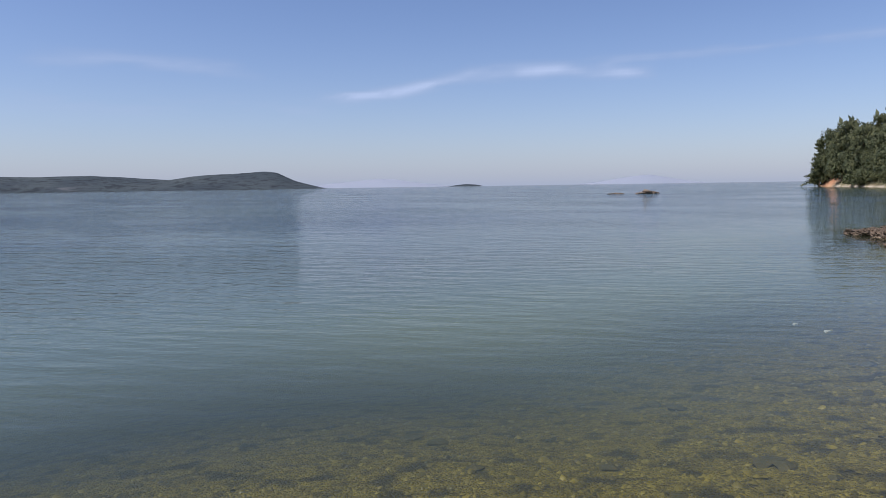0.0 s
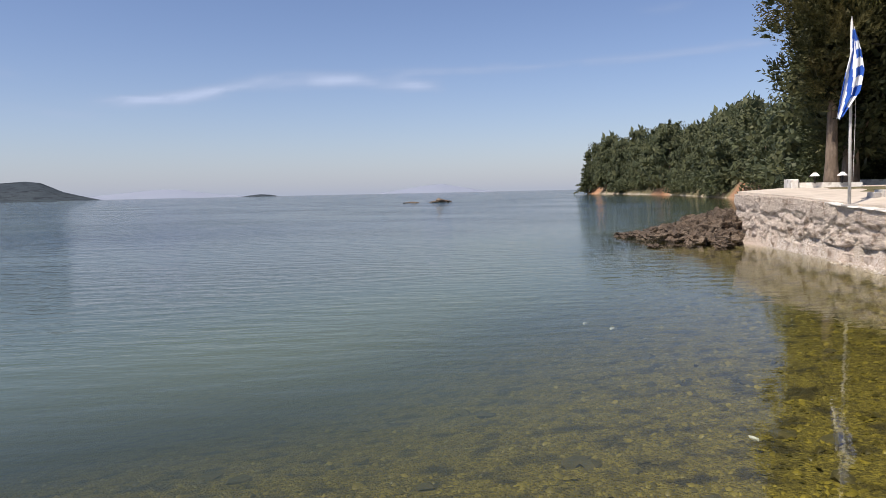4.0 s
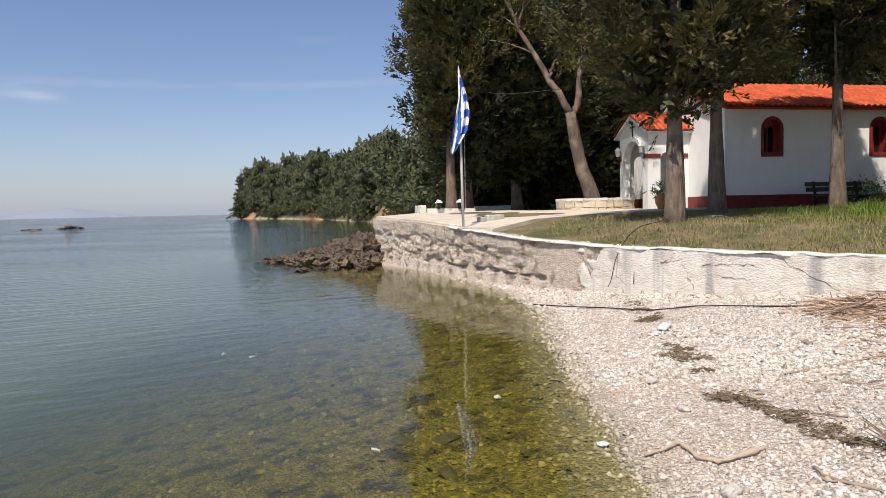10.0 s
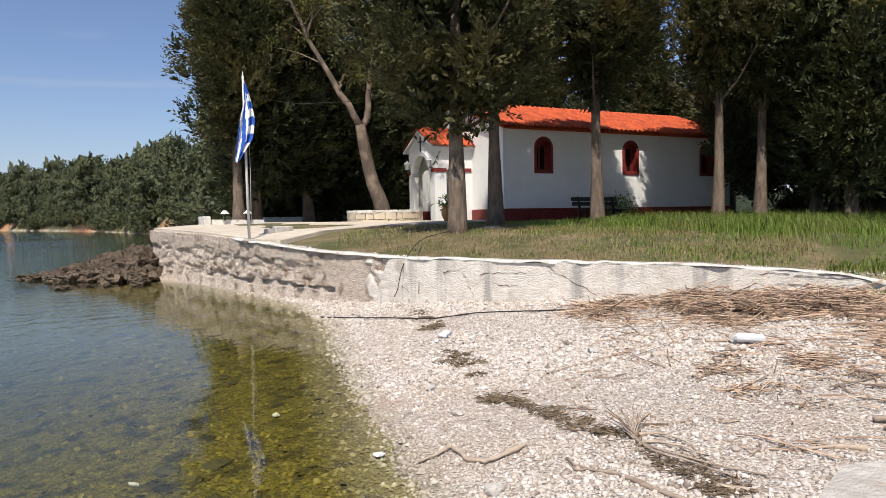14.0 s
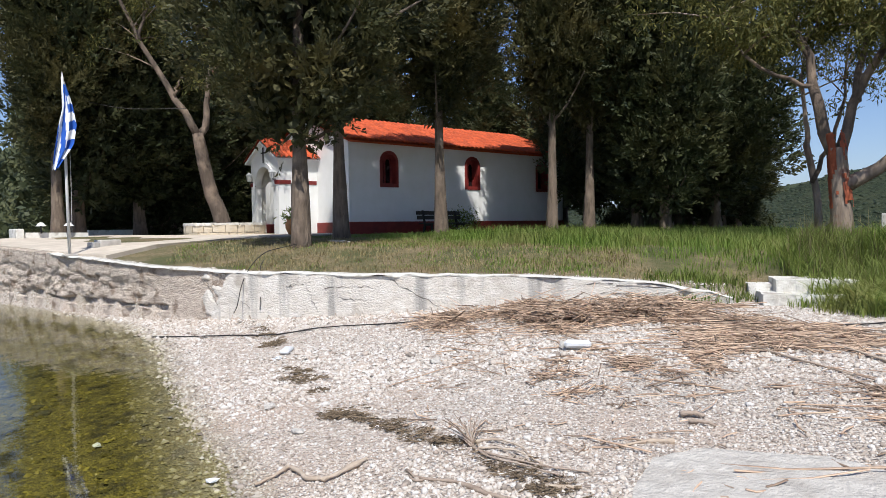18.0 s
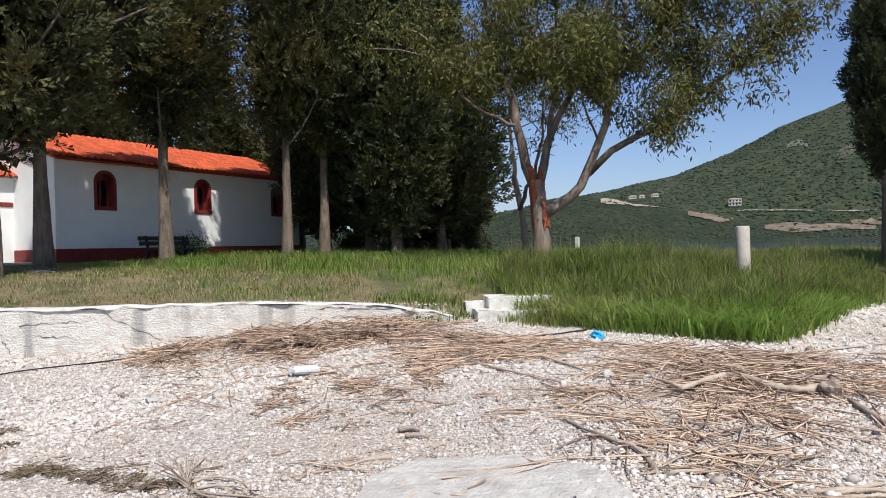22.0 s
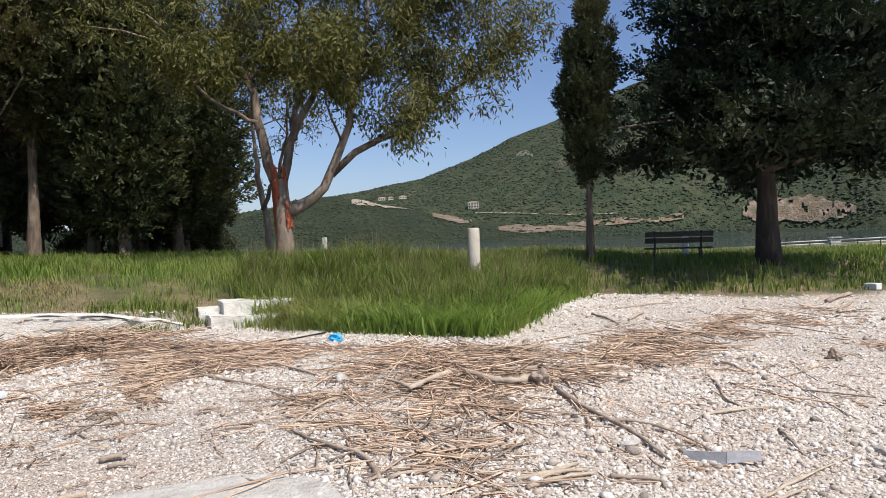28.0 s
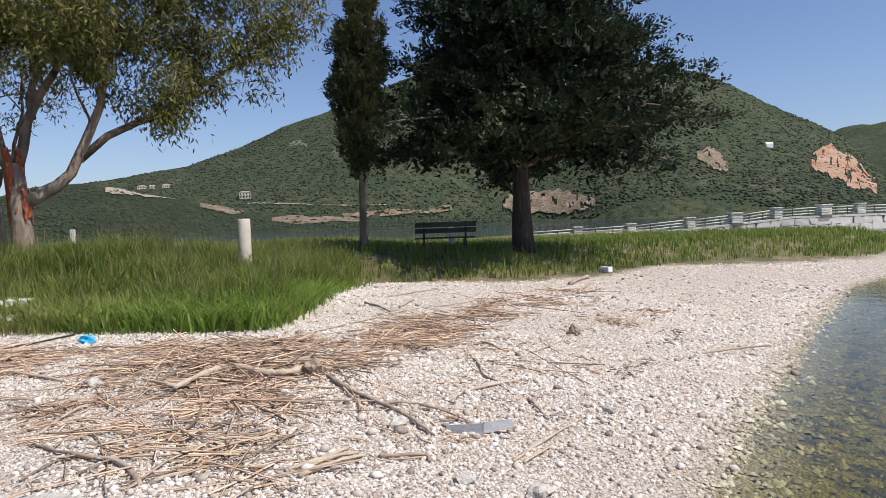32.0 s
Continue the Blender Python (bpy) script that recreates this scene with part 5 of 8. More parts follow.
def slim_cypress(seed, H, R, clear):
    rs = np.random.RandomState(seed)
    t = tree_at("slim_cypress", "slim dark columnar cypress with a bare lower trunk", (0, 0, 0))
    trunk_part(t, [(0, 0, -0.3), (0.03, 0, H * 0.3), (0.1, 0, H * 0.9)], 0.11, 0.03, M_bark, seed=seed)
    shape = lambda f: float(np.interp(f, [0, 0.12, 0.35, 0.6, 0.76, 0.8, 0.9, 1], [0.25, 0.62, 0.95, 1.0, 0.75, 0.42, 0.36, 0.10]))
    c, w = bough_masses(rs, 90, clear, H, R, shape, 0.30, 42, 1.2)
    c[:, 1] -= np.interp(c[:, 2] / H, [0, 0.75, 0.85, 1], [0, 0, 0.22, 0.34]) * R     # the top leans aside into a spire
    v, f = with_fill(rs, sprays(rs, c, w, 0.26, 8, (0.11, 0.042)), c, lambda z: 0 * z, 0.7, 260, 12, (0.2, 0.09), 0.18)
    mesh_np("crown", v, f, M_leaf_cyp, t)
    return t


def bough_tree(name, label, seed, H, R, clear, material, boughs, per, leaf, trunk_r=0.26, power=0.75, bark=None, limbs=36, thick=5.0, shift=(0, 0), rise=0.0, fill=None, spray=0.4):
    """A conifer with layered boughs: each limb carries flat sprays."""
    rs = np.random.RandomState(seed)
    t = tree_at(name, label, (0, 0, 0))
    trunk_part(t, [(0, 0, -0.3), (0.06, 0.02, H * 0.35), (0.0, 0.05, H * 0.97)], trunk_r, 0.04, bark or M_bark, seed=seed)
    cents, sizes = [], []
    for k in range(boughs):
        f = (k + rs.rand()) / boughs
        z = clear + (H - clear) * f ** 1.1
        reach = R * ((1 - f) ** power * 0.92 + 0.08) * (0.72 + 0.42 * rs.rand())
        ang = k * 2.399 + rs.uniform(-0.4, 0.4)
        d = np.array([math.cos(ang), math.sin(ang), 0])
        tip = d * reach + (0, 0, z + reach * (0.10 + rise - 0.16 * (1 - f) + 0.08 * rs.randn()))
        tip = tip + np.array([shift[0], shift[1], 0]) * reach / R * (1 - f) * 1.3
        root = np.array([0, 0, z - 0.1])
        line = curve_pts([root, root * 0.5 + tip * 0.5 + (0, 0, 0.12 * reach), tip], 6)
        if k < limbs:
            v, fc = tube(line, np.linspace(0.055, 0.012, 6) * (1.2 - 0.6 * f), 5)
            mesh_np("limb", v, fc, M_bark, t, smooth=True)
        m = max(4, int(reach * thick))
        for q in range(m):
            g = 0.22 + 0.8 * (q + rs.rand()) / m
            i = min(4, int(g * 5))
            at = line[i] + (line[i + 1] - line[i]) * (g * 5 - i) if g < 1 else tip + d * (g - 1) * 0.5
            side = np.array([-d[1], d[0], 0]) * rs.normal(0, 0.16 * reach * (1.15 - abs(g - 0.55)))
            cents.append(at + side + (0, 0, rs.normal(0, 0.09) - 0.05))
            sizes.append(0.34 + 0.2 * rs.rand())
    cents, sizes = np.array(cents), np.array(sizes)
    c = np.repeat(cents, per, 0) + rs.normal(0, 0.42, (len(cents) * per, 3)) * np.repeat(sizes, per)[:, None] * np.array([1, 1, 0.55])
    radial = c * np.array([1, 1, 0])
    w = radial / (np.linalg.norm(radial, axis=1, keepdims=True) + 1e-6) + (0, 0, 0.45) + rs.normal(0, 0.45, c.shape)
    v, f = sprays(rs, c, w, spray, 8, leaf)
    if fill:
        v, f = with_fill(rs, (v, f), cents, lambda z: 0 * z, 0.9, fill[0], fill[1], fill[2], fill[3])
    mesh_np("crown", v, f, material, t)
    return t


def euc_tree(name, label, place, limbs, seed, tips_spread, n_extra, per=32, leaf=(0.15, 0.038), density=1.0, bark=None):
    """A gum tree from its limbs: (control points, start radius, end radius, leafy from this fraction on)."""
    rs = np.random.RandomState(seed)
    t = tree_at(name, label, place)
    cents = []
    for k, (ctrl, ra, rb, leafy_from) in enumerate(limbs):
        n = 10
        pts = curve_pts(ctrl, n)
        wob = rs.normal(0, 0.05, pts.shape)
        wob[0] = 0
        wob[:, 2] *= 0.4
        pts = pts + wob * (k > 0)
        v, fc = tube(pts, np.linspace(ra, rb, n) * (1 + (0.45 * np.exp(-np.arange(n) * 0.9) if k == 0 else 0)), 9, 0.12, seed + k)
        mesh_np("trunk" if k == 0 else "limb", v, fc, bark or (M_barkpale if k < 2 else M_barkbrown), t, smooth=True)
        if leafy_from < 1:
            for q in range(int(n_extra * (1 - leafy_from))):
                g = leafy_from + (1 - leafy_from) * rs.rand()
                at = pts[min(n - 1, int(g * n))]
                out = rs.normal(0, 1, 3)
                out[2] = abs(out[2]) * 0.7 + 0.1
                tip = at + out * tips_spread * (0.5 + 0.7 * rs.rand())
                if q % 2 == 0:
                    v, fc = tube(curve_pts([at, (at + tip) / 2 + (0, 0, 0.1), tip], 5), np.linspace(0.028, 0.008, 5), 4)
                    mesh_np("twig", v, fc, M_barkpale, t)
                for _ in range(int(5 * density)):
                    cents.append(tip + rs.normal(0, 0.22, 3) - (0, 0, 0.12))
    v, f = leaf_cards(rs, cents, 0.34, per, leaf[0], leaf[1], 0.9, 1.1)
    mesh_np("crown", v, f, M_leaf_euc, t)
    return t


def put(tree, x, y, rot=0.0, s=1.0, sz=None, dz=0.0):
    m = pose(x, y, ground_z(x, y) + dz, 0, 0, rot) @ Matrix.Diagonal((s, s, sz or s, 1))
    return copy_thing(tree, m)


def move(tree, x, y, rot=0.0, s=1.0, sz=None):
    tree.matrix_world = pose(x, y, ground_z(x, y), 0, 0, rot) @ Matrix.Diagonal((s, s, sz or s, 1))
    return tree


cy_a = cypress(11, 12.5, 2.7, 2.9, M_leaf_cypg, 0.2, 84, 70)
cy_b = cypress(12, 13.0, 2.1, 3.9, M_leaf_cyp, -0.3, 76, 64)
cy_c = cypress(13, 12.5, 2.2, 4.1, M_leaf_cypg, 0.1, 76, 64, low=0.0)
cy_h = cypress(17, 13.0, 1.9, 3.2, M_leaf_cypg, 0.2, 80, 60, puff=0.75)
cy_d = cypress(14, 13.0, 2.0, 1.5, M_leaf_cyp, 0.0, 70, 48, (0.22, 0.085), 0.35, leaves=8)
cy_e = cypress(15, 12.5, 3.0, 1.8, M_leaf_copse, 0.2, 74, 48, (0.24, 0.095), puff=1.0, spray=0.55, leaves=8)
cy_f = cypress(16, 13.5, 2.4, 1.4, M_leaf_copse, -0.2, 74, 46, (0.24, 0.095), puff=0.95, spray=0.55, leaves=8)
# row in front of the chapel
move(cy_a, 7.75, 14.1, 20)
move(cy_b, 10.1, 16.2, 75)
move(cy_c, 14.3, 17.0, 140)
put(cy_c, 18.37, 15.92, 200, 0.9, 1.12)
put(cy_c, 20.0, 15.6, 300, 0.95, 1.06)
# the big tree on the quay, behind the flagpole
move(cy_h, 5.35, 26.4, 60)
put(cy_d, 6.2, 27.6, 10, 1.2, 1.3)
move(cy_d, 22.6, 15.4, 0)
move(cy_e, 24.4, 13.2, 0, 0.9, 0.8)
move(cy_f, 21.2, 13.3, 0, 0.85, 0.95)
for x, y, k, rot, s, sz in ((22.6, 14.2, 0, 40, 0.9, 1.0), (23.4, 14.6, 3, 110, 1.0, 0.95), (25.0, 16.2, 1, 10, 1.0, 1.05), (25.4, 13.9, 3, 190, 0.95, 0.85), (26.2, 15.9, 0, 250, 0.95, 0.95),
                         (27.0, 14.4, 3, 300, 0.95, 0.72), (28.6, 16.0, 1, 100, 0.9, 0.8), (24.0, 18.6, 1, 80, 1.0, 1.0), (28.4, 18.4, 0, 170, 1.1, 1.05), (27.5, 21.5, 2, 20, 1.0, 1.0), (30.4, 17.8, 3, 220, 1.1, 0.8),
                         (28.0, 14.2, 3, 30, 0.75, 0.55), (30.0, 15.4, 3, 140, 0.8, 0.55)):
    put((cy_e, cy_f, cy_e, cy_d)[k], x, y, rot, s, sz)
# wood behind the chapel and along the bay
wood = random.Random(21)
for x, y in ((9.0, 29.5), (12.0, 31.0), (15.0, 32.2), (18.0, 31.6), (21.0, 32.2), (24.0, 31.4), (28.5, 29.5), (30.5, 24.5), (11.0, 33.0), (15.5, 34.0), (20.0, 33.5), (25.0, 34.5), (31, 31), (8.2, 34.5), (10.5, 39.0), (14, 42), (19, 40), (27, 41), (12.5, 48), (16, 54), (22, 50), (14, 63), (18, 70), (25, 62), (36, 40)):
    put((cy_e, cy_f)[wood.randrange(2)], x + wood.uniform(-0.7, 0.7), y + wood.uniform(-0.7, 0.7), wood.uniform(0, 360), wood.uniform(0.95, 1.3), wood.uniform(0.85, 1.1))
bush = thing("bush", pose(0, 0, 0), "dense dark green bush under the trees", "bush", "bushes under the trees")
brs = np.random.RandomState(77)
bpts = crown_points(brs, 130, 0.15, 2.0, 1.5, lambda f: max(0.1, math.sin(min(1, f * 0.8 + 0.25) * math.pi)), 0.3)
mesh_np("foliage", *leaf_cards(brs, bpts, 0.5, 20, 0.26, 0.10), M_leaf_cyp, bush)
mesh_np("stem", *tube([(0, 0, -0.1), (0.05, 0, 0.6), (0.0, 0.1, 1.3)], [0.06, 0.05, 0.02], 5), M_bark, bush)
first = True
for x, y, s in ((31.5, 15.2, 0.6), (33.0, 16.2, 0.8), (33.5, 17.5, 0.9), (33.0, 17.5, 1.0), (34.5, 20.5, 1.2), (32.0, 22.5, 1.1), (35, 25, 1.3), (30.8, 19.6, 0.8), (29.2, 14.2, 0.45), (12.0, 30.5, 1.0), (17, 31.5, 1.1), (9.5, 31.5, 0.9), (7.2, 33, 0.9), (21.5, 31, 1.1), (26, 30.5, 1.2), (29.5, 27, 1.1), (11.5, 36, 1.2), (8.6, 38, 1.0)):
    (move if first else put)(bush, x, y, x * 37 % 360, s)
    first = False
sc = slim_cypress(31, 7.4, 0.72, 2.2)
move(sc, 19.0, -1.35)
pine = bough_tree("pine_tree", "broad dark green pine with low spreading boughs", 41, 10.4, 3.85, 1.95, M_leaf_pine, 190, 9, (0.12, 0.052), 0.22, 0.8, thick=5.2, shift=(-0.15, -0.3), rise=0.05, fill=(2600, 14, (0.19, 0.09), 0.36), spray=0.34, bark=M_barkshade, limbs=24)
move(pine, 19.4, -5.9, 0, 1.27, 1.27)
AR, AT = np.array([0.37, -0.93]), np.array([0.93, 0.37])     # across and along the way the tree is seen


def fan(*pts):
    """Control points given as across, height and depth from the trunk."""
    return [(AR[0] * a + AT[0] * d, AR[1] * a + AT[1] * d, z) for a, z, d in pts]


euc1 = euc_tree("eucalyptus_tree", "eucalyptus with peeling pink-grey bark and spreading limbs", (17.1, 6.3, ground_z(17.1, 6.3) - 0.1), [
    (fan((0.03, -0.2, 0), (-0.02, 1.0, 0), (-0.10, 2.35, 0)), 0.245, 0.20, 1),
    (fan((0.08, 1.5, 0), (0.55, 1.75, 0), (1.03, 2.15, -0.1), (1.47, 3.2, -0.2), (1.83, 4.6, -0.3), (2.1, 5.8, -0.2), (2.35, 7.6, 0.0)), 0.17, 0.03, 0.55),
    (fan((1.2, 2.45, -0.1), (2.1, 3.2, -0.3), (3.1, 3.55, -0.4), (3.8, 4.1, -0.4), (4.8, 4.85, -0.3), (5.9, 5.6, -0.2), (6.9, 6.6, 0.0)), 0.10, 0.02, 0.42),
    (fan((-0.12, 2.1, 0), (-0.47, 3.45, 0.1), (-0.8, 4.8, 0.2), (-1.2, 5.9, 0.3), (-1.4, 7.8, 0.3)), 0.15, 0.035, 0.55),
    (fan((-0.55, 3.8, 0.1), (-1.3, 4.1, -0.1), (-2.2, 4.9, -0.3), (-2.7, 5.9, -0.4)), 0.06, 0.015, 0.5),
    (fan((-0.05, 2.2, 0), (0.3, 3.45, 0.3), (1.0, 4.9, 0.5), (1.7, 6.2, 0.6), (2.1, 8.0, 0.7)), 0.13, 0.03, 0.5),
    (fan((0.3, 3.4, 0.3), (0.45, 4.6, 0.7), (0.5, 6.0, 0.9), (0.6, 8.4, 1.0)), 0.10, 0.03, 0.4),
    (fan((3.1, 3.55, -0.4), (3.6, 4.6, -0.6), (4.3, 5.8, -0.7), (4.6, 7.2, -0.8)), 0.045, 0.015, 0.3),
    (fan((1.83, 4.6, -0.3), (2.6, 5.4, -0.5), (3.2, 6.6, -0.7), (3.6, 7.8, -0.7)), 0.05, 0.015, 0.3),
    (fan((-0.8, 4.8, 0.2), (-0.4, 5.8, 0.6), (-0.2, 7.6, 0.9)), 0.07, 0.02, 0.3),
    (fan((1.47, 3.2, -0.2), (1.1, 4.1, -0.7), (1.0, 5.2, -1.0)), 0.035, 0.012, 0.6),
    (fan((2.1, 3.2, -0.3), (2.7, 3.35, -0.8), (3.4, 3.5, -1.1)), 0.03, 0.010, 0.8),
], 51, 0.68, 56, 40, (0.16, 0.042), density=1.0)
pv, pf = tube(curve_pts(fan((0.0, 1.0, 0), (-0.03, 1.4, 0), (-0.07, 1.9, 0), (-0.10, 2.4, 0), (-0.16, 2.7, 0)), 22), np.linspace(0.243, 0.19, 22), 28, 0.10, 4, cap=False)
pf = pf[0]
pmid = pv[pf].mean(1)
pkeep = vnoise(np.arctan2(pmid[:, 1], pmid[:, 0]) * 0.8, pmid[:, 2] * 0.5, 0.30, 31) + 0.5 * vnoise(np.arctan2(pmid[:, 1], pmid[:, 0]), pmid[:, 2], 0.12, 32) > 0.05 + 0.8 * np.abs(pmid[:, 2] - 1.9) - 0.35
mesh_np("peeling_bark", pv, pf[pkeep], M_barkred, euc1, smooth=True, label="reddish patches of freshly peeled bark")


def lean(*pts):
    """As fan(), for the tree in the planter."""
    return [(0.92 * a + 0.39 * d, -0.39 * a + 0.92 * d, z) for a, z, d in pts]


euc2 = euc_tree("leaning_eucalyptus", "leaning eucalyptus with smooth pale bark in a round stone planter", (9.9, 23.4, 1.75), [
    (lean((0.05, -0.3, 0), (-0.18, 0.7, 0), (-0.47, 1.5, 0), (-0.72, 2.8, 0), (-0.82, 3.4, 0)), 0.27, 0.19, 1),
    (lean((-0.80, 3.3, 0), (-1.15, 3.95, 0.1), (-1.5, 4.5, 0.1), (-1.86, 5.25, 0.2), (-2.6, 6.55, 0.3), (-3.0, 7.3, 0.3), (-3.7, 9.2, 0.3)), 0.14, 0.05, 0.5),
    (lean((-0.80, 3.2, 0), (-0.57, 3.7, 0.1), (-0.47, 4.7, 0.2), (-0.3, 5.8, 0.2), (-0.1, 8.0, 0.2)), 0.15, 0.05, 0.5),
    (lean((-2.6, 6.55, 0.3), (-2.4, 7.6, 0.5), (-2.0, 9.2, 0.6)), 0.06, 0.02, 0.3),
    (lean((-0.35, 5.4, 0.2), (0.4, 6.6, 0.0), (1.2, 8.2, -0.1)), 0.07, 0.02, 0.3),
    (lean((-1.5, 4.5, 0.1), (-1.45, 5.0, 0.0), (-1.3, 5.3, -0.1)), 0.06, 0.03, 1),
], 52, 1.1, 30, bark=M_barkbrown)
euc3 = euc_tree("small_eucalyptus", "slender pale-barked eucalyptus beyond the grass", (20.5, 8.1, 1.2), [
    ([(0, 0, -0.2), (0.1, 0.1, 1.3), (0.0, 0.35, 2.8)], 0.11, 0.09, 1),
    ([(0, 0.35, 2.7), (0.2, 0.5, 4.0), (0.3, 0.6, 6.4)], 0.08, 0.03, 0.5),
    ([(0.0, 0.2, 1.7), (0.3, -0.2, 2.8), (0.4, -0.5, 4.0), (0.4, -0.6, 5.6)], 0.07, 0.025, 0.5),
], 53, 0.7, 20)

# headland pines across the bay
def headland_pine(seed, H, R, material):
    """A far pine: rounded needle clumps on a leaning trunk, from the ground up."""
    rs = np.random.RandomState(seed)
    t = tree_at("headland_pine", "dark green pine on the wooded headland", (0, 0, 0), "pines on the headland")
    trunk_part(t, [(0, 0, -0.5), (0.2, 0.1, H * 0.4), (0.1, 0.0, H * 0.85)], 0.24, 0.08, M_bark, 6, 6, 1.3, seed)
    cents, sizes = [], []
    for k in range(22):
        f = (k + rs.rand()) / 22
        a = k * 2.399 + rs.uniform(-0.5, 0.5)
        rr = R * math.sqrt(max(0.05, 1 - (f - 0.25) ** 2 / 0.66)) * (0.45 + 0.5 * rs.rand())
        cents.append((rr * math.cos(a), rr * math.sin(a), 1.0 + (H - 1.8) * f))
        sizes.append(rs.uniform(1.3, 2.3))
    cents, sizes = np.array(cents), np.array(sizes)
    per = 120
    n = len(cents) * per
    d = rs.normal(0, 1, (n, 3))
    d[:, 2] = np.abs(d[:, 2]) * 0.9 - 0.25
    d /= np.linalg.norm(d, axis=1, keepdims=True)
    p = np.repeat(cents, per, 0) + d * np.repeat(sizes, per)[:, None] * (0.75 + 0.3 * rs.rand(n, 1)) * np.array([1, 1, 0.62])
    u = np.cross(d, rs.normal(0, 1, (n, 3)))
    u /= np.linalg.norm(u, axis=1, keepdims=True) + 1e-9
    w = np.cross(d, u) + d * rs.normal(0, 0.5, (n, 1))
    ln, wd = 0.21 * (0.6 + 0.9 * rs.rand(n, 1)), 0.13 * (0.6 + 0.8 * rs.rand(n, 1))
    V = np.stack([p - u * ln, p + w * wd, p + u * ln, p - w * wd], 1).reshape(-1, 3)
    outer = (V, np.arange(4 * n).reshape(-1, 4))
    v, f = with_fill(rs, outer, cents, lambda z: 0 * z, 0.9, 60, 8, (1.4, 0.8), 1.2)
    mesh_np("crown", v, f, material, t)
    return t


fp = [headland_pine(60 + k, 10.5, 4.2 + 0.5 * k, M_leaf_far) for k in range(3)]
hr = random.Random(33)
spots = []
while len(spots) < 230:
    y = hr.uniform(60, 280)
    x = hr.uniform(-26, 40)
    _, _, s = terrain(np.array([x]), np.array([y]))
    if 1.5 < s[0] < 20 and all(math.hypot(x - a, y - b) > 3.0 for a, b in spots):
        spots.append((x, y))
for i, (x, y) in enumerate(spots):
    s = hr.uniform(0.7, 1.1)
    k = hr.uniform(0.9, 1.12) * float(np.interp(y, [60, 110, 160, 240], [0.78, 0.88, 1.10, 1.22]))
    (move if i < 3 else put)(fp[i % 3], x, y, hr.uniform(0, 360), s, s * k)
hbush = thing("headland_bush", pose(0, 0, 0), "light green bush above the orange shore rocks", "bush", "bushes along the headland shore")
hpts = crown_points(brs, 60, 0.1, 2.6, 2.0, lambda f: max(0.1, math.sin(min(1, f * 0.8 + 0.25) * math.pi)), 0.3)
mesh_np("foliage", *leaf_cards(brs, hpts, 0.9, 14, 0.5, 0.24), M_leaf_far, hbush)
mesh_np("stem", *tube([(0, 0, -0.1), (0.05, 0, 0.8), (0.0, 0.1, 1.6)], [0.08, 0.06, 0.03], 5), M_bark, hbush)
first, hn = True, 0
while hn < 110:
    y = hr.uniform(55, 275)
    x = hr.uniform(-26, 20)
    _, _, s = terrain(np.array([x]), np.array([y]))
    if 0.7 < s[0] < 4.5 and float(vnoise(np.array([x]), np.array([y]), 11, 6)[0]) < 0.35:
        (move if first else put)(hbush, x, y, hr.uniform(0, 360), hr.uniform(0.7, 1.6), hr.uniform(0.6, 1.5))
        first, hn = False, hn + 1
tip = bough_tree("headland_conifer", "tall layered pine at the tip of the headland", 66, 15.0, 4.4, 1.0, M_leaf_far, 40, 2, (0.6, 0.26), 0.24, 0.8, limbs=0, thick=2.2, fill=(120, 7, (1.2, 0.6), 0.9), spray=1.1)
move(tip, -23.4, 258.5, 90)
put(fp[1], -20.0, 257, 10, 0.9, 1.35)
put(fp[2], -23.0, 263, 200, 0.9, 1.1)
for x, y in ((-7.0, 243), (3.6, 205)):
    m = pose(x, y, ground_z(x, y), 0, 0, 0) @ Matrix.Diagonal((1.6, 1.6, 2.3, 1))
    copy_thing(sc, m)["label"] = "slim cypress standing above the headland pines"


# ---- things on the quay ----
flagpole = thing("flagpole", pose(3.79, 17.56, 1.31, 0, -0.6, 0), "white steel flagpole with a hanging blue and white striped flag", "flagpole")
v, f = tube([(0, 0, 0), (0, 0, 1.5), (0, 0, 3.0), (0, 0, 4.0)], [0.036, 0.033, 0.030, 0.026], 10)
mesh_np("pole", v, f, M_steel, flagpole, smooth=True)
part("base_plate", boxed(-0.14, 0.14, -0.14, 0.14, -0.02, 0.03, 0.008), M_slab, flagpole)
bm = bmesh.new()
bmesh.ops.create_cone(bm, cap_ends=True, segments=8, radius1=0.022, radius2=0.004, depth=0.12, matrix=pose(0, 0, 4.06))
part("finial", bm, M_steel, flagpole)
v, f = tube(curve_pts([(0.07, 0.02, 0.5), (0.10, 0.03, 2.2), (0.05, 0.02, 3.9)], 8), [0.006] * 8, 4)
mesh_np("halyard", v, f, M_steel, flagpole)


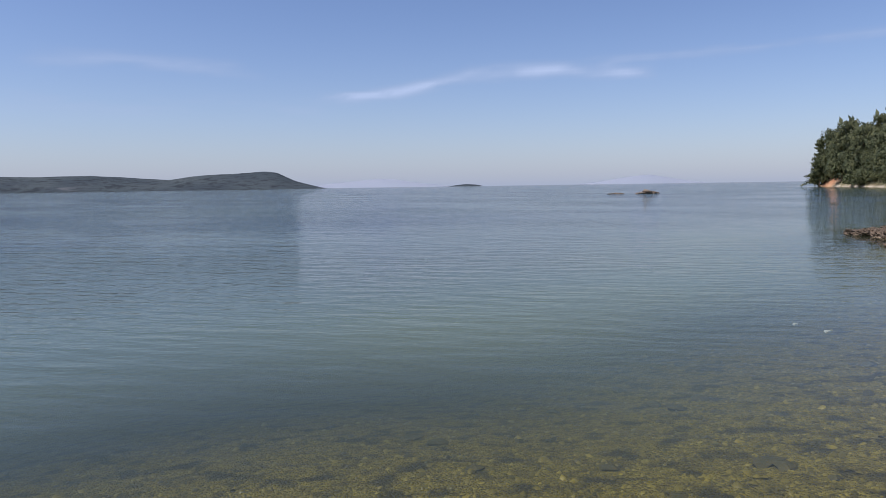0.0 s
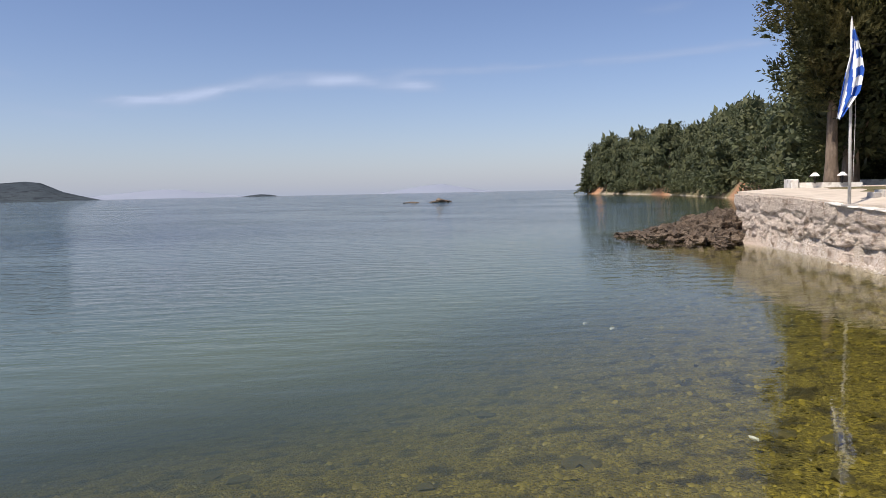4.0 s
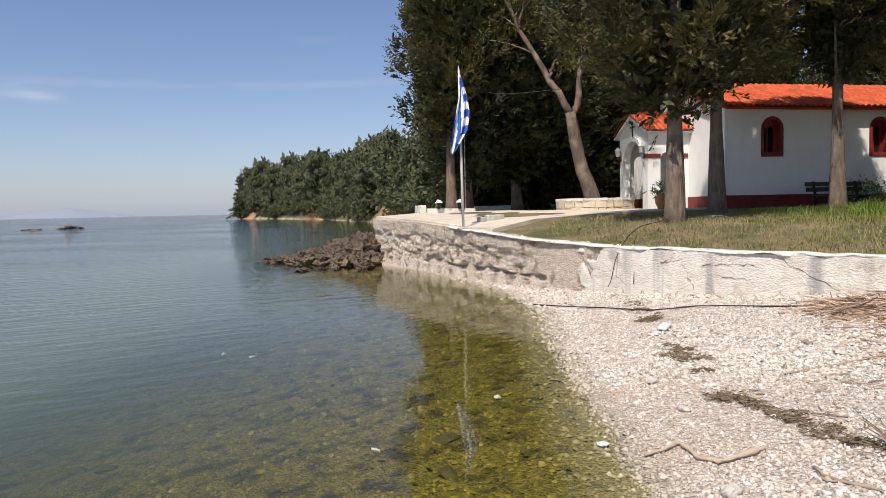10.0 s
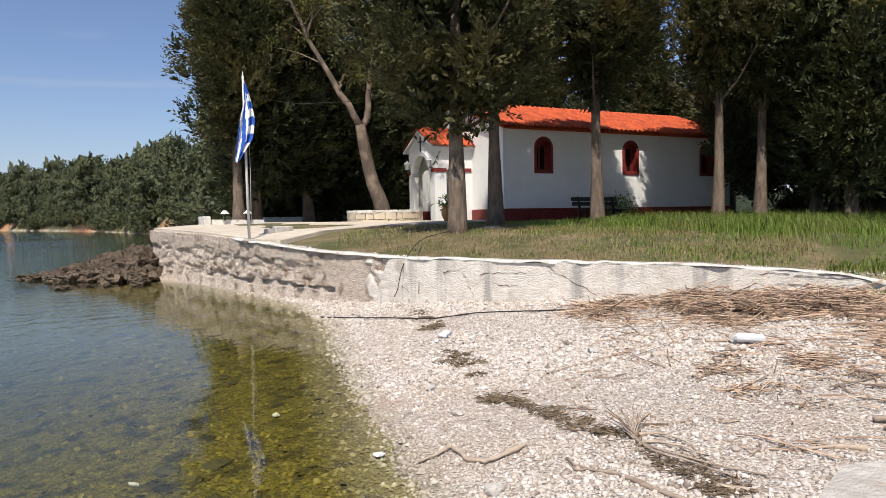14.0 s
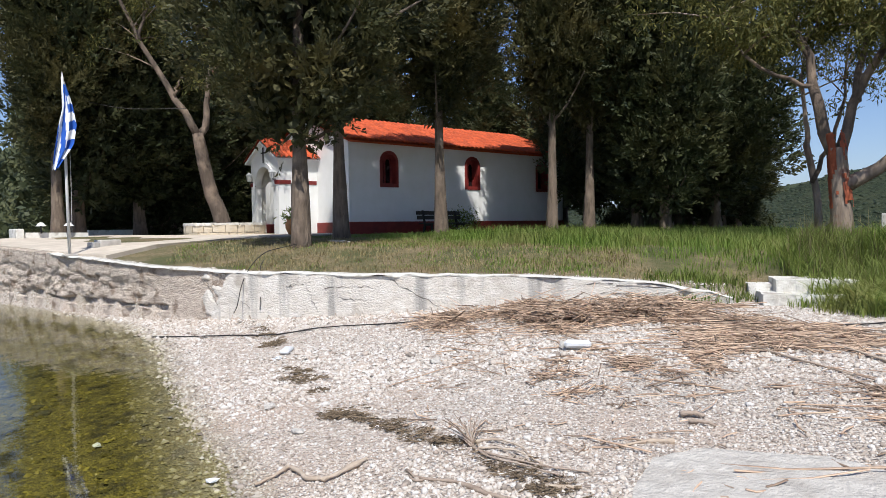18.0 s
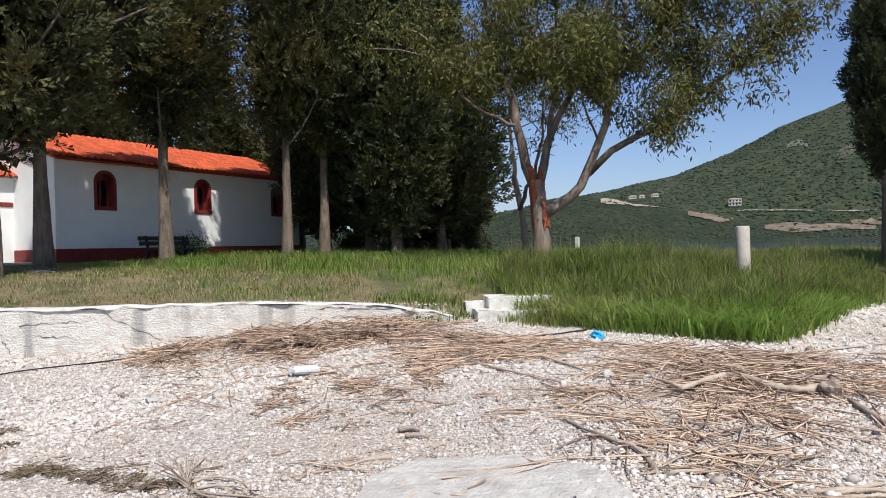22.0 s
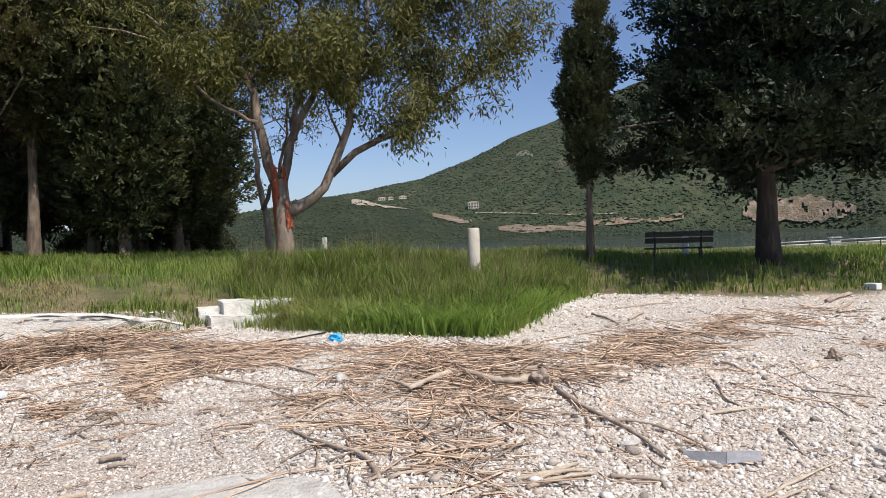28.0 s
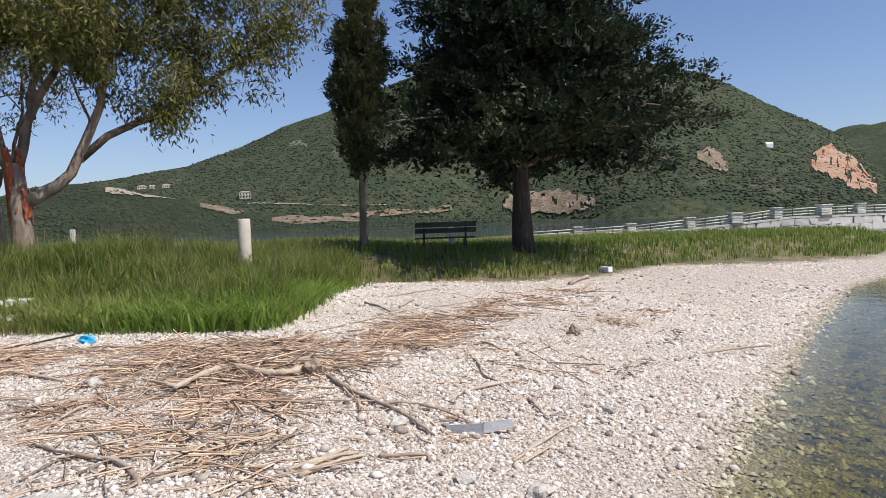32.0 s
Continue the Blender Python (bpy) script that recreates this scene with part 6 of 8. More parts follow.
def draped_flag():
    """Cloth hanging in folds from the hoist: its edges drawn by height, pleated across."""
    nu, nv = 24, 56
    V = np.zeros((nu, nv, 3))
    t = np.linspace(0, 1, nv)
    lo = np.interp(t, [0, 0.25, 0.5, 0.8, 1], [0.0, -0.03, -0.15, -0.25, -0.29])
    hi = np.interp(t, [0, 0.12, 0.3, 0.53, 0.75, 1], [0.03, 0.10, 0.17, 0.23, 0.15, -0.20])
    for i in range(nu):
        u = i / (nu - 1)
        V[i, :, 0] = lo + (hi - lo) * u
        V[i, :, 1] = -0.075 - 0.045 * np.sin(u * 11 + t * 3) * (0.4 + t) - 0.05 * u
        V[i, :, 2] = 3.80 - 1.9 * t + 0.12 * u * np.sin(t * 3) + 0.03 * np.sin(u * 9)
    F = grid_faces(nu, nv)
    me = bpy.data.meshes.new("flag")
    me.from_pydata(V.reshape(-1, 3).tolist(), [], F.tolist())
    me.materials.append(M_blue)
    me.materials.append(M_cloth)
    k = 0
    for i in range(nu - 1):
        for j in range(nv - 1):
            u, q = i / nu, j / nv
            s = q * 9.5 - u * 0.8 + 0.3 if u > 0.52 else 40 + u * 5.2 - q * 2.2
            me.polygons[k].material_index = int(s) % 2
            k += 1
    me.polygons.foreach_set("use_smooth", np.ones(len(F), dtype=bool))
    ob = new("flag", me)
    ob.parent = flagpole
    so = ob.modifiers.new("thick", "SOLIDIFY")
    so.thickness = 0.006
    return tagged(ob, "blue and white striped flag hanging limp")


draped_flag()


def stone_course(parent, pts, z0, z1, depth, seed, courses=2, width=0.34, material=None, gap=0.018):
    """Rough stones laid along a line of plan points in the parent's space."""
    r = random.Random(seed)
    line = np.array(pts, float)
    seg = np.hypot(*np.diff(line, axis=0).T)
    cum = np.concatenate([[0], np.cumsum(seg)])
    for c in range(courses):
        s = -r.random() * width * 0.5
        za, zb = z0 + (z1 - z0) * c / courses, z0 + (z1 - z0) * (c + 1) / courses
        while s < cum[-1]:
            w = width * r.uniform(0.6, 1.4)
            a, b = max(s, 0), min(s + w, cum[-1])
            s += w
            if b - a < 0.08:
                continue
            mid = (a + b) / 2
            x, y = np.interp(mid, cum, line[:, 0]), np.interp(mid, cum, line[:, 1])
            x2, y2 = np.interp(min(mid + 0.05, cum[-1]), cum, line[:, 0]), np.interp(min(mid + 0.05, cum[-1]), cum, line[:, 1])
            x3, y3 = np.interp(max(mid - 0.05, 0), cum, line[:, 0]), np.interp(max(mid - 0.05, 0), cum, line[:, 1])
            ang = math.degrees(math.atan2(y2 - y3, x2 - x3))
            h = (b - a) / 2 - gap / 2
            bm = boxed(-h, h, -depth / 2 - r.uniform(0, 0.02), depth / 2, za + gap / 2, zb - gap / 2)
            for vv in bm.verts:
                vv.co += Vector((r.uniform(-1, 1) * 0.022, r.uniform(-1, 1) * 0.008, r.uniform(-1, 1) * 0.012))
            ob = part("stone", bm, material or M_masonry, parent)
            ob.matrix_basis = pose(x, y, 0, 0, 0, ang)


def arc(cx, cy, r, a0, a1, n=24):
    return [(cx + r * math.cos(radians(a)), cy + r * math.sin(radians(a))) for a in np.linspace(a0, a1, n)]


planter = thing("round_planter", pose(9.95, 23.5, 0) @ Matrix.Diagonal((0.82, 0.82, 1, 1)), "low curved planter of cream stone round a tree", "planter")
ringp = arc(0, 0, 1.62, 160, 330, 30)
inner = arc(0, 0, 1.30, 160, 330, 30)
V = [(x, y, z) for z in (1.3, 2.03) for x, y in ringp] + [(x * 0.98, y * 0.98, 2.05) for x, y in inner] + [(x, y, 1.3) for x, y in inner]
n = 30
F = np.vstack([np.stack([np.arange(n - 1) + a * n, np.arange(1, n) + a * n, np.arange(1, n) + b * n, np.arange(n - 1) + b * n], -1) for a, b in ((0, 1), (1, 2), (2, 3))])
mesh_np("core", V, F, M_joint, planter)
stone_course(planter, arc(0, 0, 1.60, 160, 330, 40), 1.5, 2.03, 0.1, 3, 2, 0.42, M_planter)
stone_course(planter, arc(0, 0, 1.47, 160, 330, 40), 2.0, 2.09, 0.40, 4, 1, 0.7, M_limewash, 0.004)

block = thing("stone_block", pose(4.75, 18.5, ground_z(4.75, 18.5), 0, 0, 8), "low grey masonry block on the quay edge beside the flagpole", "block")
part("body", boxed(-0.16, 0.34, -0.2, 0.2, -0.1, 0.26, 0.02), M_slab, block)
part("end_stone", boxed(-0.32, -0.165, -0.2, 0.2, -0.1, 0.20, 0.02), M_greyjoint, block)

kerb = thing("tree_kerb", pose(0, 0, 0), "low whitewashed kerb round the foot of a big tree", "kerb")
part("front_kerb", wall_with([(4.30, 1.45), (6.05, 1.45), (6.05, 1.83), (4.30, 1.86)], [], 0.22, lambda u, v, w: (u, 26.3 - (u - 4.3) * 0.45 + w, v)), M_limewash, kerb)
part("side_kerb", boxed(4.08, 4.31, 26.2, 27.6, 1.3, 1.98, 0.02), M_limewash, kerb)
kerb2 = tagged(part("back_kerb", wall_with([(7.2, 1.5), (9.2, 1.5), (9.2, 1.93), (7.2, 1.93)], [], 0.25, lambda u, v, w: (u, 30.3 - (u - 7.2) * 0.25 + w, v)), M_limewash), "low whitewashed kerb under the trees", "kerb")
for dx in (0.0, 0.75):
    gl = thing("garden_lamp", pose(4.75 + dx, 25.95 - dx * 0.4, 1.84), "small white dome lamp on the kerb", "lamp", "lamps by the big tree")
    bm = bmesh.new()
    bmesh.ops.create_cone(bm, cap_ends=True, segments=10, radius1=0.16, radius2=0.05, depth=0.12, matrix=pose(0, 0, 0.28))
    part("shade", bm, M_white, gl)
    bm = bmesh.new()
    bmesh.ops.create_cone(bm, cap_ends=True, segments=8, radius1=0.03, radius2=0.03, depth=0.26, matrix=pose(0, 0, 0.11))
    part("stem", bm, M_iron, gl)

pot = thing("plant_pot", pose(11.15, 20.95, ground_z(11.15, 20.95) + 0.045), "glazed ochre urn with a small green plant", "plant pot")
prof = [(0.0, 0.10), (0.04, 0.12), (0.2, 0.2), (0.36, 0.21), (0.46, 0.15), (0.5, 0.18), (0.53, 0.18), (0.52, 0.14)]
v, f = tube([(0, 0, z) for z, r in prof], [r for z, r in prof], 16)
mesh_np("urn", v, f, M_terracotta, pot, smooth=True)
rs = np.random.RandomState(5)
v, f = leaf_cards(rs, [(0, 0, 0.6), (0.1, 0, 0.72), (-0.1, 0.05, 0.68)], 0.28, 40, 0.16, 0.05, 1.0, -0.3)
mesh_np("leaves", v, f, M_grass, pot)


def bench(place, turn, label, length):
    t = thing("bench", pose(*place, 0, 0, turn), label, "bench", "park benches")
    h = length / 2
    for y, z in ((-0.22, 0.44), (-0.06, 0.45), (0.10, 0.45)):
        part("seat_slat", boxed(-h, h, y - 0.065, y + 0.065, z - 0.022, z + 0.022, 0.006), M_benchwood, t)
    for y, z in ((0.24, 0.66), (0.29, 0.83)):
        part("back_slat", boxed(-h, h, y - 0.018, y + 0.018, z - 0.07, z + 0.07, 0.006), M_benchwood, t)
    for x in (-h + 0.28, h - 0.28):
        leg = part("leg_frame", wall_with([(-0.28, -0.25), (-0.20, -0.25), (-0.17, 0.36), (0.12, 0.36), (0.28, -0.25), (0.36, -0.25), (0.21, 0.42), (0.33, 0.92), (0.26, 0.92), (0.14, 0.43), (-0.26, 0.42)], [], 0.05, lambda u, v, w, x=x: (x + w, u, v)), M_iron, t)
    return t


bench((16.62, 19.6, ground_z(16.62, 19.6) - 0.03), 2, "dark timber bench by the chapel wall", 2.15)
bench((20.0, -3.75, ground_z(20.0, -3.75)), 84, "dark timber bench in the shade of the pine", 1.75)
post = thing("concrete_post", pose(14.92, 1.33, ground_z(14.92, 1.33)), "pale round concrete post standing in tall grass", "post")
hp = 2.07 - ground_z(14.92, 1.33)
v, f = tube([(0, 0, -0.3), (0, 0, 0.4), (0, 0, hp - 0.03), (0, 0, hp)], [0.135, 0.132, 0.13, 0.115], 14)
mesh_np("shaft", v, f, surf("weathered_post", (0.52, 0.47, 0.39), (0.44, 0.39, 0.32), 6, (0.30, 0.26, 0.21), 2.5, 0.55, 0.75, 0.9, 30, 0.5, 0.01), post, smooth=True)
for x, y, h in ((30.5, 9.6, 0.75), (22.9, -4.5, 0.75)):
    sp = thing("marker_post", pose(x, y, ground_z(x, y)), "small white marker post near the water", "post")
    part("stake", boxed(-0.09, 0.09, -0.09, 0.09, -0.2, h, 0.02), M_steel, sp)

# overhead wire and the loose cable from the tree
wire = mesh_np("overhead_wire", *tube(curve_pts([(5.5, 25.8, 6.35), (6.98, 24.72, 5.95), (8.75, 23.63, 5.95)], 14), [0.011] * 14, 5), M_cable)
tagged(wire, "thin grey wire strung between two trees", "wire")
gzc = ground_z(7.5, 13.9)
cab = mesh_np("loose_cable", *tube(curve_pts([(7.55, 13.95, gzc + 0.10), (7.0, 13.4, 1.46), (6.2, 12.7, 1.38), (5.66, 12.2, 1.16), (5.36, 11.95, 0.85), (5.2, 11.8, 0.5), (5.0, 11.5, 0.40)], 30), [0.009] * 30, 5), M_cable)
tagged(cab, "black cable hanging from a tree foot over the wall", "cable")
tagged(mesh_np("hanging_cable", *tube(curve_pts([(5.95, 12.3, 1.24), (5.74, 12.0, 1.1), (5.62, 11.75, 0.72), (5.55, 11.65, 0.40)], 12), [0.007] * 12, 5), M_cable), "thin black cable down the wall face", "cable")


def lay(points, lift):
    """Plan points laid on the ground, each lifted a little."""
    p = np.array(points, float)
    z = terrain(p[:, 0], p[:, 1])[0]
    return np.stack([p[:, 0], p[:, 1], z + lift], -1)


def stick(name, label, points, r0, r1, material, n=16, category="driftwood", lift=None, seed=0, arch=0.0, angular=False):
    q = np.linspace(0, len(points) - 1, n)
    bent = np.stack([np.interp(q, range(len(points)), [p[k] for p in points]) for k in range(2)], -1)
    c = lay(bent if angular else curve_pts([(x, y, 0) for x, y in points], n)[:, :2], max(r0, 0.012) * 0.9 if lift is None else lift)
    rr = np.random.RandomState(seed)
    c[1:-1, :2] += rr.normal(0, 0.004, (n - 2, 2))
    c[:, 2] += arch * np.sin(np.linspace(0, np.pi, n))
    v, f = tube(c, np.linspace(r0, r1, n) * (0.7 + 0.6 * rr.rand(n)), 7, 0.45, seed)
    return tagged(mesh_np(name, v, f, material, smooth=True), label, category)


stick("beach_cable", "black cable lying across the pebbles", [(3.9, 12.3), (4.6, 10.6), (5.04, 9.81), (5.63, 9.47), (6.56, 8.39), (7.6, 7.4), (8.4, 6.3), (8.82, 5.38), (8.75, 4.03), (9.1, 3.44), (9.75, 2.93)], 0.011, 0.011, M_cable, 70, "cable", 0.03)
stick("driftwood_log", "bleached bent driftwood log among dry reeds", [(7.28, 0.03), (7.10, 0.24), (7.14, 0.42), (7.42, 0.78), (7.0, 0.98), (6.60, 1.12)], 0.040, 0.024, M_driftwood, 26, lift=0.07, seed=1, angular=True)
stick("driftwood_limb", "thin bleached driftwood limb", [(6.66, 1.12), (6.82, 1.28), (6.98, 1.47)], 0.026, 0.012, M_driftwood, 12, lift=0.06, seed=2, angular=True)
stick("driftwood_limb", "dark driftwood pole lying on reeds", [(7.6, -0.02), (7.52, 0.3), (7.48, 0.66)], 0.034, 0.022, M_branch, 12, lift=0.08, seed=3)
bmr = bmesh.new()
bmesh.ops.create_icosphere(bmr, subdivisions=3, radius=0.10)
for vv in bmr.verts:
    vv.co *= 0.9 + 0.5 * noise.noise(vv.co * 14) + 0.25 * noise.noise(vv.co * 37)
knot = part("root_knot", bmr, M_branch, None)
knot.location = (7.24, -0.06, ground_z(7.24, -0.06) + 0.08)
tagged(knot, "gnarled root end of a bleached log", "driftwood")
stick("fallen_branch", "long grey-brown forked branch lying on pebbles", [(7.10, -0.20), (6.44, -0.43), (6.04, -0.64), (5.70, -0.82), (5.41, -0.96)], 0.024, 0.010, M_branch, 20, seed=4, arch=0.02)
stick("fallen_branch", "thin pale side branch on pebbles", [(6.15, -0.62), (6.07, -0.88), (5.87, -1.14), (5.61, -1.35)], 0.014, 0.006, M_branch, 14, seed=5, arch=0.03)
stick("fallen_branch", "curved grey branch lying on pebbles", [(5.44, 1.83), (5.05, 1.44), (4.9, 1.15), (4.72, 1.01), (4.55, 0.92)], 0.010, 0.020, M_branch, 20, seed=6, arch=0.02)
stick("bent_driftwood", "grey zigzag driftwood branch at the waterline", [(2.17, 4.66), (2.33, 4.68), (2.47, 4.74), (2.47, 4.58), (2.44, 4.40), (2.52, 4.28), (2.68, 4.30), (2.88, 4.33)], 0.012, 0.019, M_driftwood, 34, lift=0.025, seed=7, angular=True)
stick("fallen_branch", "dark curved stick on the gravel", [(2.94, 3.93), (2.90, 3.72), (2.98, 3.5), (2.98, 3.2), (2.99, 2.9)], 0.009, 0.017, M_branch, 18, seed=8)
stick("fallen_branch", "short side shoot of a dark stick", [(2.90, 3.86), (2.86, 3.74), (2.93, 3.66)], 0.005, 0.008, M_branch, 8, seed=9)
# a washed-up root: a tuft of dry stalks and the runners that trail from it
zr = ground_z(3.5, 3.95)
for k in range(13):
    a, h = -0.6 + 0.28 * k, 0.10 + 0.11 * ((k * 7) % 5) / 5
    tip = (3.5 + 0.16 * math.cos(a), 3.98 + 0.14 * math.sin(a), zr + h)
    tagged(mesh_np("root_shoot", *tube(curve_pts([(3.46 + 0.02 * math.cos(k), 3.84 + 0.02 * math.sin(k), zr + 0.02), (3.48 + 0.06 * math.cos(a), 3.9 + 0.05 * math.sin(a), zr + h * 0.6), tip], 6), np.linspace(0.007, 0.003, 6), 5), M_branch if k % 3 else M_stick), "dry stalk of a washed-up root", "driftwood")
for k, run in enumerate(([(3.46, 3.84), (3.40, 3.62), (3.42, 3.40), (3.48, 3.10), (3.58, 2.88)], [(3.44, 3.80), (3.52, 3.60), (3.55, 3.42), (3.50, 3.2)], [(3.46, 3.82), (3.36, 3.55), (3.40, 3.25), (3.44, 2.95)], [(3.5, 3.9), (3.62, 3.78), (3.64, 3.55), (3.56, 3.35)])):
    stick("washed_root", "trailing runner of a washed-up root", run, 0.010, 0.005, M_branch if k % 2 == 0 else M_driftwood, 16, seed=90 + k, arch=0.02)
stick("beach_stick", "short bleached stick on the pebbles", [(3.25, 2.95), (3.36, 2.76)], 0.016, 0.012, M_driftwood, 6, seed=95)
stick("beach_stick", "short bleached stick on the pebbles", [(4.02, 2.98), (4.22, 2.86), (4.3, 2.72)], 0.010, 0.020, M_driftwood, 8, seed=96)
STICKS = [([(8.0, -1.8), (7.5, -1.8), (7.13, -1.74), (6.88, -1.84)], 0.014, 1), ([(6.52, -1.38), (6.7, -1.71), (6.9, -2.02)], 0.016, 0), ([(7.75, -2.3), (8.29, -2.82), (8.93, -3.37)], 0.010, 0), ([(6.32, -1.97), (5.85, -1.97)], 0.014, 1),
          ([(4.72, 0.09), (4.91, -0.15), (5.16, -0.31)], 0.017, 0), ([(4.63, 0.02), (5.01, -0.41)], 0.018, 0), ([(4.82, -0.06), (5.06, -0.37)], 0.016, 0), ([(5.0, -0.51), (5.0, -0.67), (5.0, -0.82), (4.92, -0.84)], 0.016, 1),
          ([(5.54, 1.87), (6.08, 1.83), (6.51, 1.72)], 0.012, 0), ([(4.81, 1.27), (4.5, 1.1), (4.27, 1.01)], 0.006, 1), ([(4.83, 2.99), (4.89, 2.83)], 0.024, 1), ([(4.72, 2.85), (4.74, 2.66)], 0.018, 1), ([(7.42, 3.71), (6.96, 3.01), (6.68, 2.42)], 0.016, 0),
          ([(4.58, 0.89), (4.75, 0.58)], 0.013, 0), ([(5.89, 2.6), (6.05, 2.64)], 0.018, 1), ([(4.94, -1.43), (5.26, -1.74), (5.82, -2.31)], 0.012, 0), ([(4.9, -1.5), (5.2, -1.8)], 0.014, 0), ([(11.4, -1.4), (12.4, -1.75)], 0.03, 0),
          ([(12.3, -0.9), (11.07, -1.21)], 0.018, 1), ([(10.6, -2.99), (10.63, -3.54)], 0.018, 0), ([(8.41, -1.19), (8.47, -1.61), (9.13, -2.21)], 0.014, 1), ([(8.64, -2.09), (8.24, -2.22)], 0.018, 1), ([(6.35, 7.1), (5.9, 6.3)], 0.012, 0), ([(6.6, 6.7), (5.7, 5.6)], 0.009, 0),
          ([(8.4, 3.6), (7.2, 2.2)], 0.016, 0), ([(9.3, 0.2), (10.8, -1.2), (12.2, -2.9)], 0.014, 0), ([(13.1, -1.4), (14.1, -2.6)], 0.02, 0), ([(9.8, -4.6), (10.9, -5.4)], 0.016, 0), ([(12.9, -5.0), (14.5, -5.9)], 0.03, 1), ([(14.4, -5.4), (15.6, -6.3)], 0.05, 1), ([(5.9, 0.9), (6.6, 0.6)], 0.016, 0)]
for k, (line, r, dark) in enumerate(STICKS):
    stick("beach_stick", "grey-brown stick lying on the pebbles" if dark else "pale dry stick lying on the pebbles", line, r, r * 0.6, M_branch if dark else M_driftwood, 12, seed=20 + k, arch=0.015)
crumb = bmesh.new()
bmesh.ops.create_icosphere(crumb, subdivisions=3, radius=0.09)
for vv in crumb.verts:
    vv.co *= 0.9 + 0.6 * noise.noise(vv.co * 15 + Vector((4, 0, 0))) + 0.3 * noise.noise(vv.co * 40)
stump = part("root_stump", crumb, M_branch)
stump.location = (9.15, -3.5, ground_z(9.15, -3.5) + 0.05)
tagged(stump, "small gnarled brown root lying on the pebbles", "driftwood")
tagged(mesh_np("curved_stick", *tube(np.array([(8.0 + 0.15 * math.cos(a), -4.9 - 0.6 * math.sin(a) * 1.2, ground_z(8, -4.8) + 0.03 + 0.05 * math.sin(a)) for a in np.linspace(-0.9, 1.6, 14)]), np.linspace(0.022, 0.01, 14), 6), M_driftwood), "curved bleached stick near the waterline", "driftwood")

# litter
gp = ground_z(5.43, -1.36)
strip = thing("plastic_strip", pose(5.43, -1.34, gp), "bent grey plastic strip lying on pebbles", "strip")
part("flat_end", wall_with([(-0.27, 0.0), (0.0, 0.0), (0.0, 0.09), (-0.27, 0.07)], [], 0.012, lambda u, v, w: (-u * 0.35 + w, -u, v + 0.02)), M_greyplank, strip)
part("bent_end", wall_with([(0.0, 0.0), (0.25, 0.01), (0.24, 0.08), (0.0, 0.09)], [], 0.012, lambda u, v, w: (0.2 * u + w + 0.03, -u - 0.01, v + 0.02)), M_greyplank, strip)


def crumple(name, label, place, size, material, seed, squash=0.7, category="litter"):
    bm = bmesh.new()
    bmesh.ops.create_icosphere(bm, subdivisions=3, radius=size)
    for vv in bm.verts:
        vv.co *= 1 + 0.75 * noise.noise(vv.co / size * 1.6 + Vector((seed * 3.1, 0, 0))) + 0.3 * noise.noise(vv.co / size * 4 + Vector((0, seed, 0)))
        vv.co.z *= squash
    ob = part(name, bm, material)
    ob.location = (*place, ground_z(*place) + size * squash * 0.6)
    return tagged(ob, label, category)


crumple("plastic_bag", "crumpled bright blue plastic bag at the grass edge", (9.3, 2.65), 0.09, M_bluelit, 3)
crumple("plastic_scrap", "small pale grey plastic scrap on dry weed", (4.15, 8.2), 0.05, M_litter, 4, 0.5)
lit = tagged(part("plastic_plate", boxed(-0.17, 0.17, -0.06, 0.06, 0, 0.05, 0.015), M_litter), "flat white plastic piece on the pebbles", "litter")
lit.matrix_world = pose(4.38, 8.42, ground_z(4.38, 8.42) + 0.02, 6, 0, 50)
lit2 = tagged(part("plastic_bottle", boxed(-0.15, 0.15, -0.05, 0.05, 0, 0.09, 0.03), M_litter), "white plastic bottle lying in the reeds", "litter")
lit2.matrix_world = pose(6.24, 5.1, ground_z(6.24, 5.1) + 0.03, 0, 0, -55)
wb = tagged(part("white_carton", boxed(-0.14, 0.14, -0.1, 0.1, 0, 0.14, 0.01), M_litter), "white carton lying in the shade of the pine", "litter")
wb.matrix_world = pose(16.9, -7.3, ground_z(16.9, -7.3), 0, 0, 35)

# ---- road wall across the beach ----
roadwall = thing("road_wall", pose(0, 0, 0), "white stone parapet with piers and rails along the road", "parapet")
A, B = np.array([34.3, -8.5]), np.array([30.0, -33.0])
RL = np.linalg.norm(B - A)
dirw = (B - A) / RL
angw = math.degrees(math.atan2(dirw[1], dirw[0]))
roadwall.matrix_world = pose(A[0], A[1], 0, 0, 0, angw)
ztop = lambda s: float(np.interp(s, [0, 7.3, 12.6, 15.5, 25], [0.68, 0.90, 1.26, 1.52, 1.56]))
V, F = [], []
for i in range(32):
    s = RL * i / 31
    V += [(s, 0.0, 0.2), (s, 0.03, ztop(s)), (s, 0.33, ztop(s)), (s, 0.36, 0.2)]
mesh_np("wall_core", V, np.vstack([grid_faces(32, 4)]), M_greyjoint, roadwall)
r = random.Random(8)
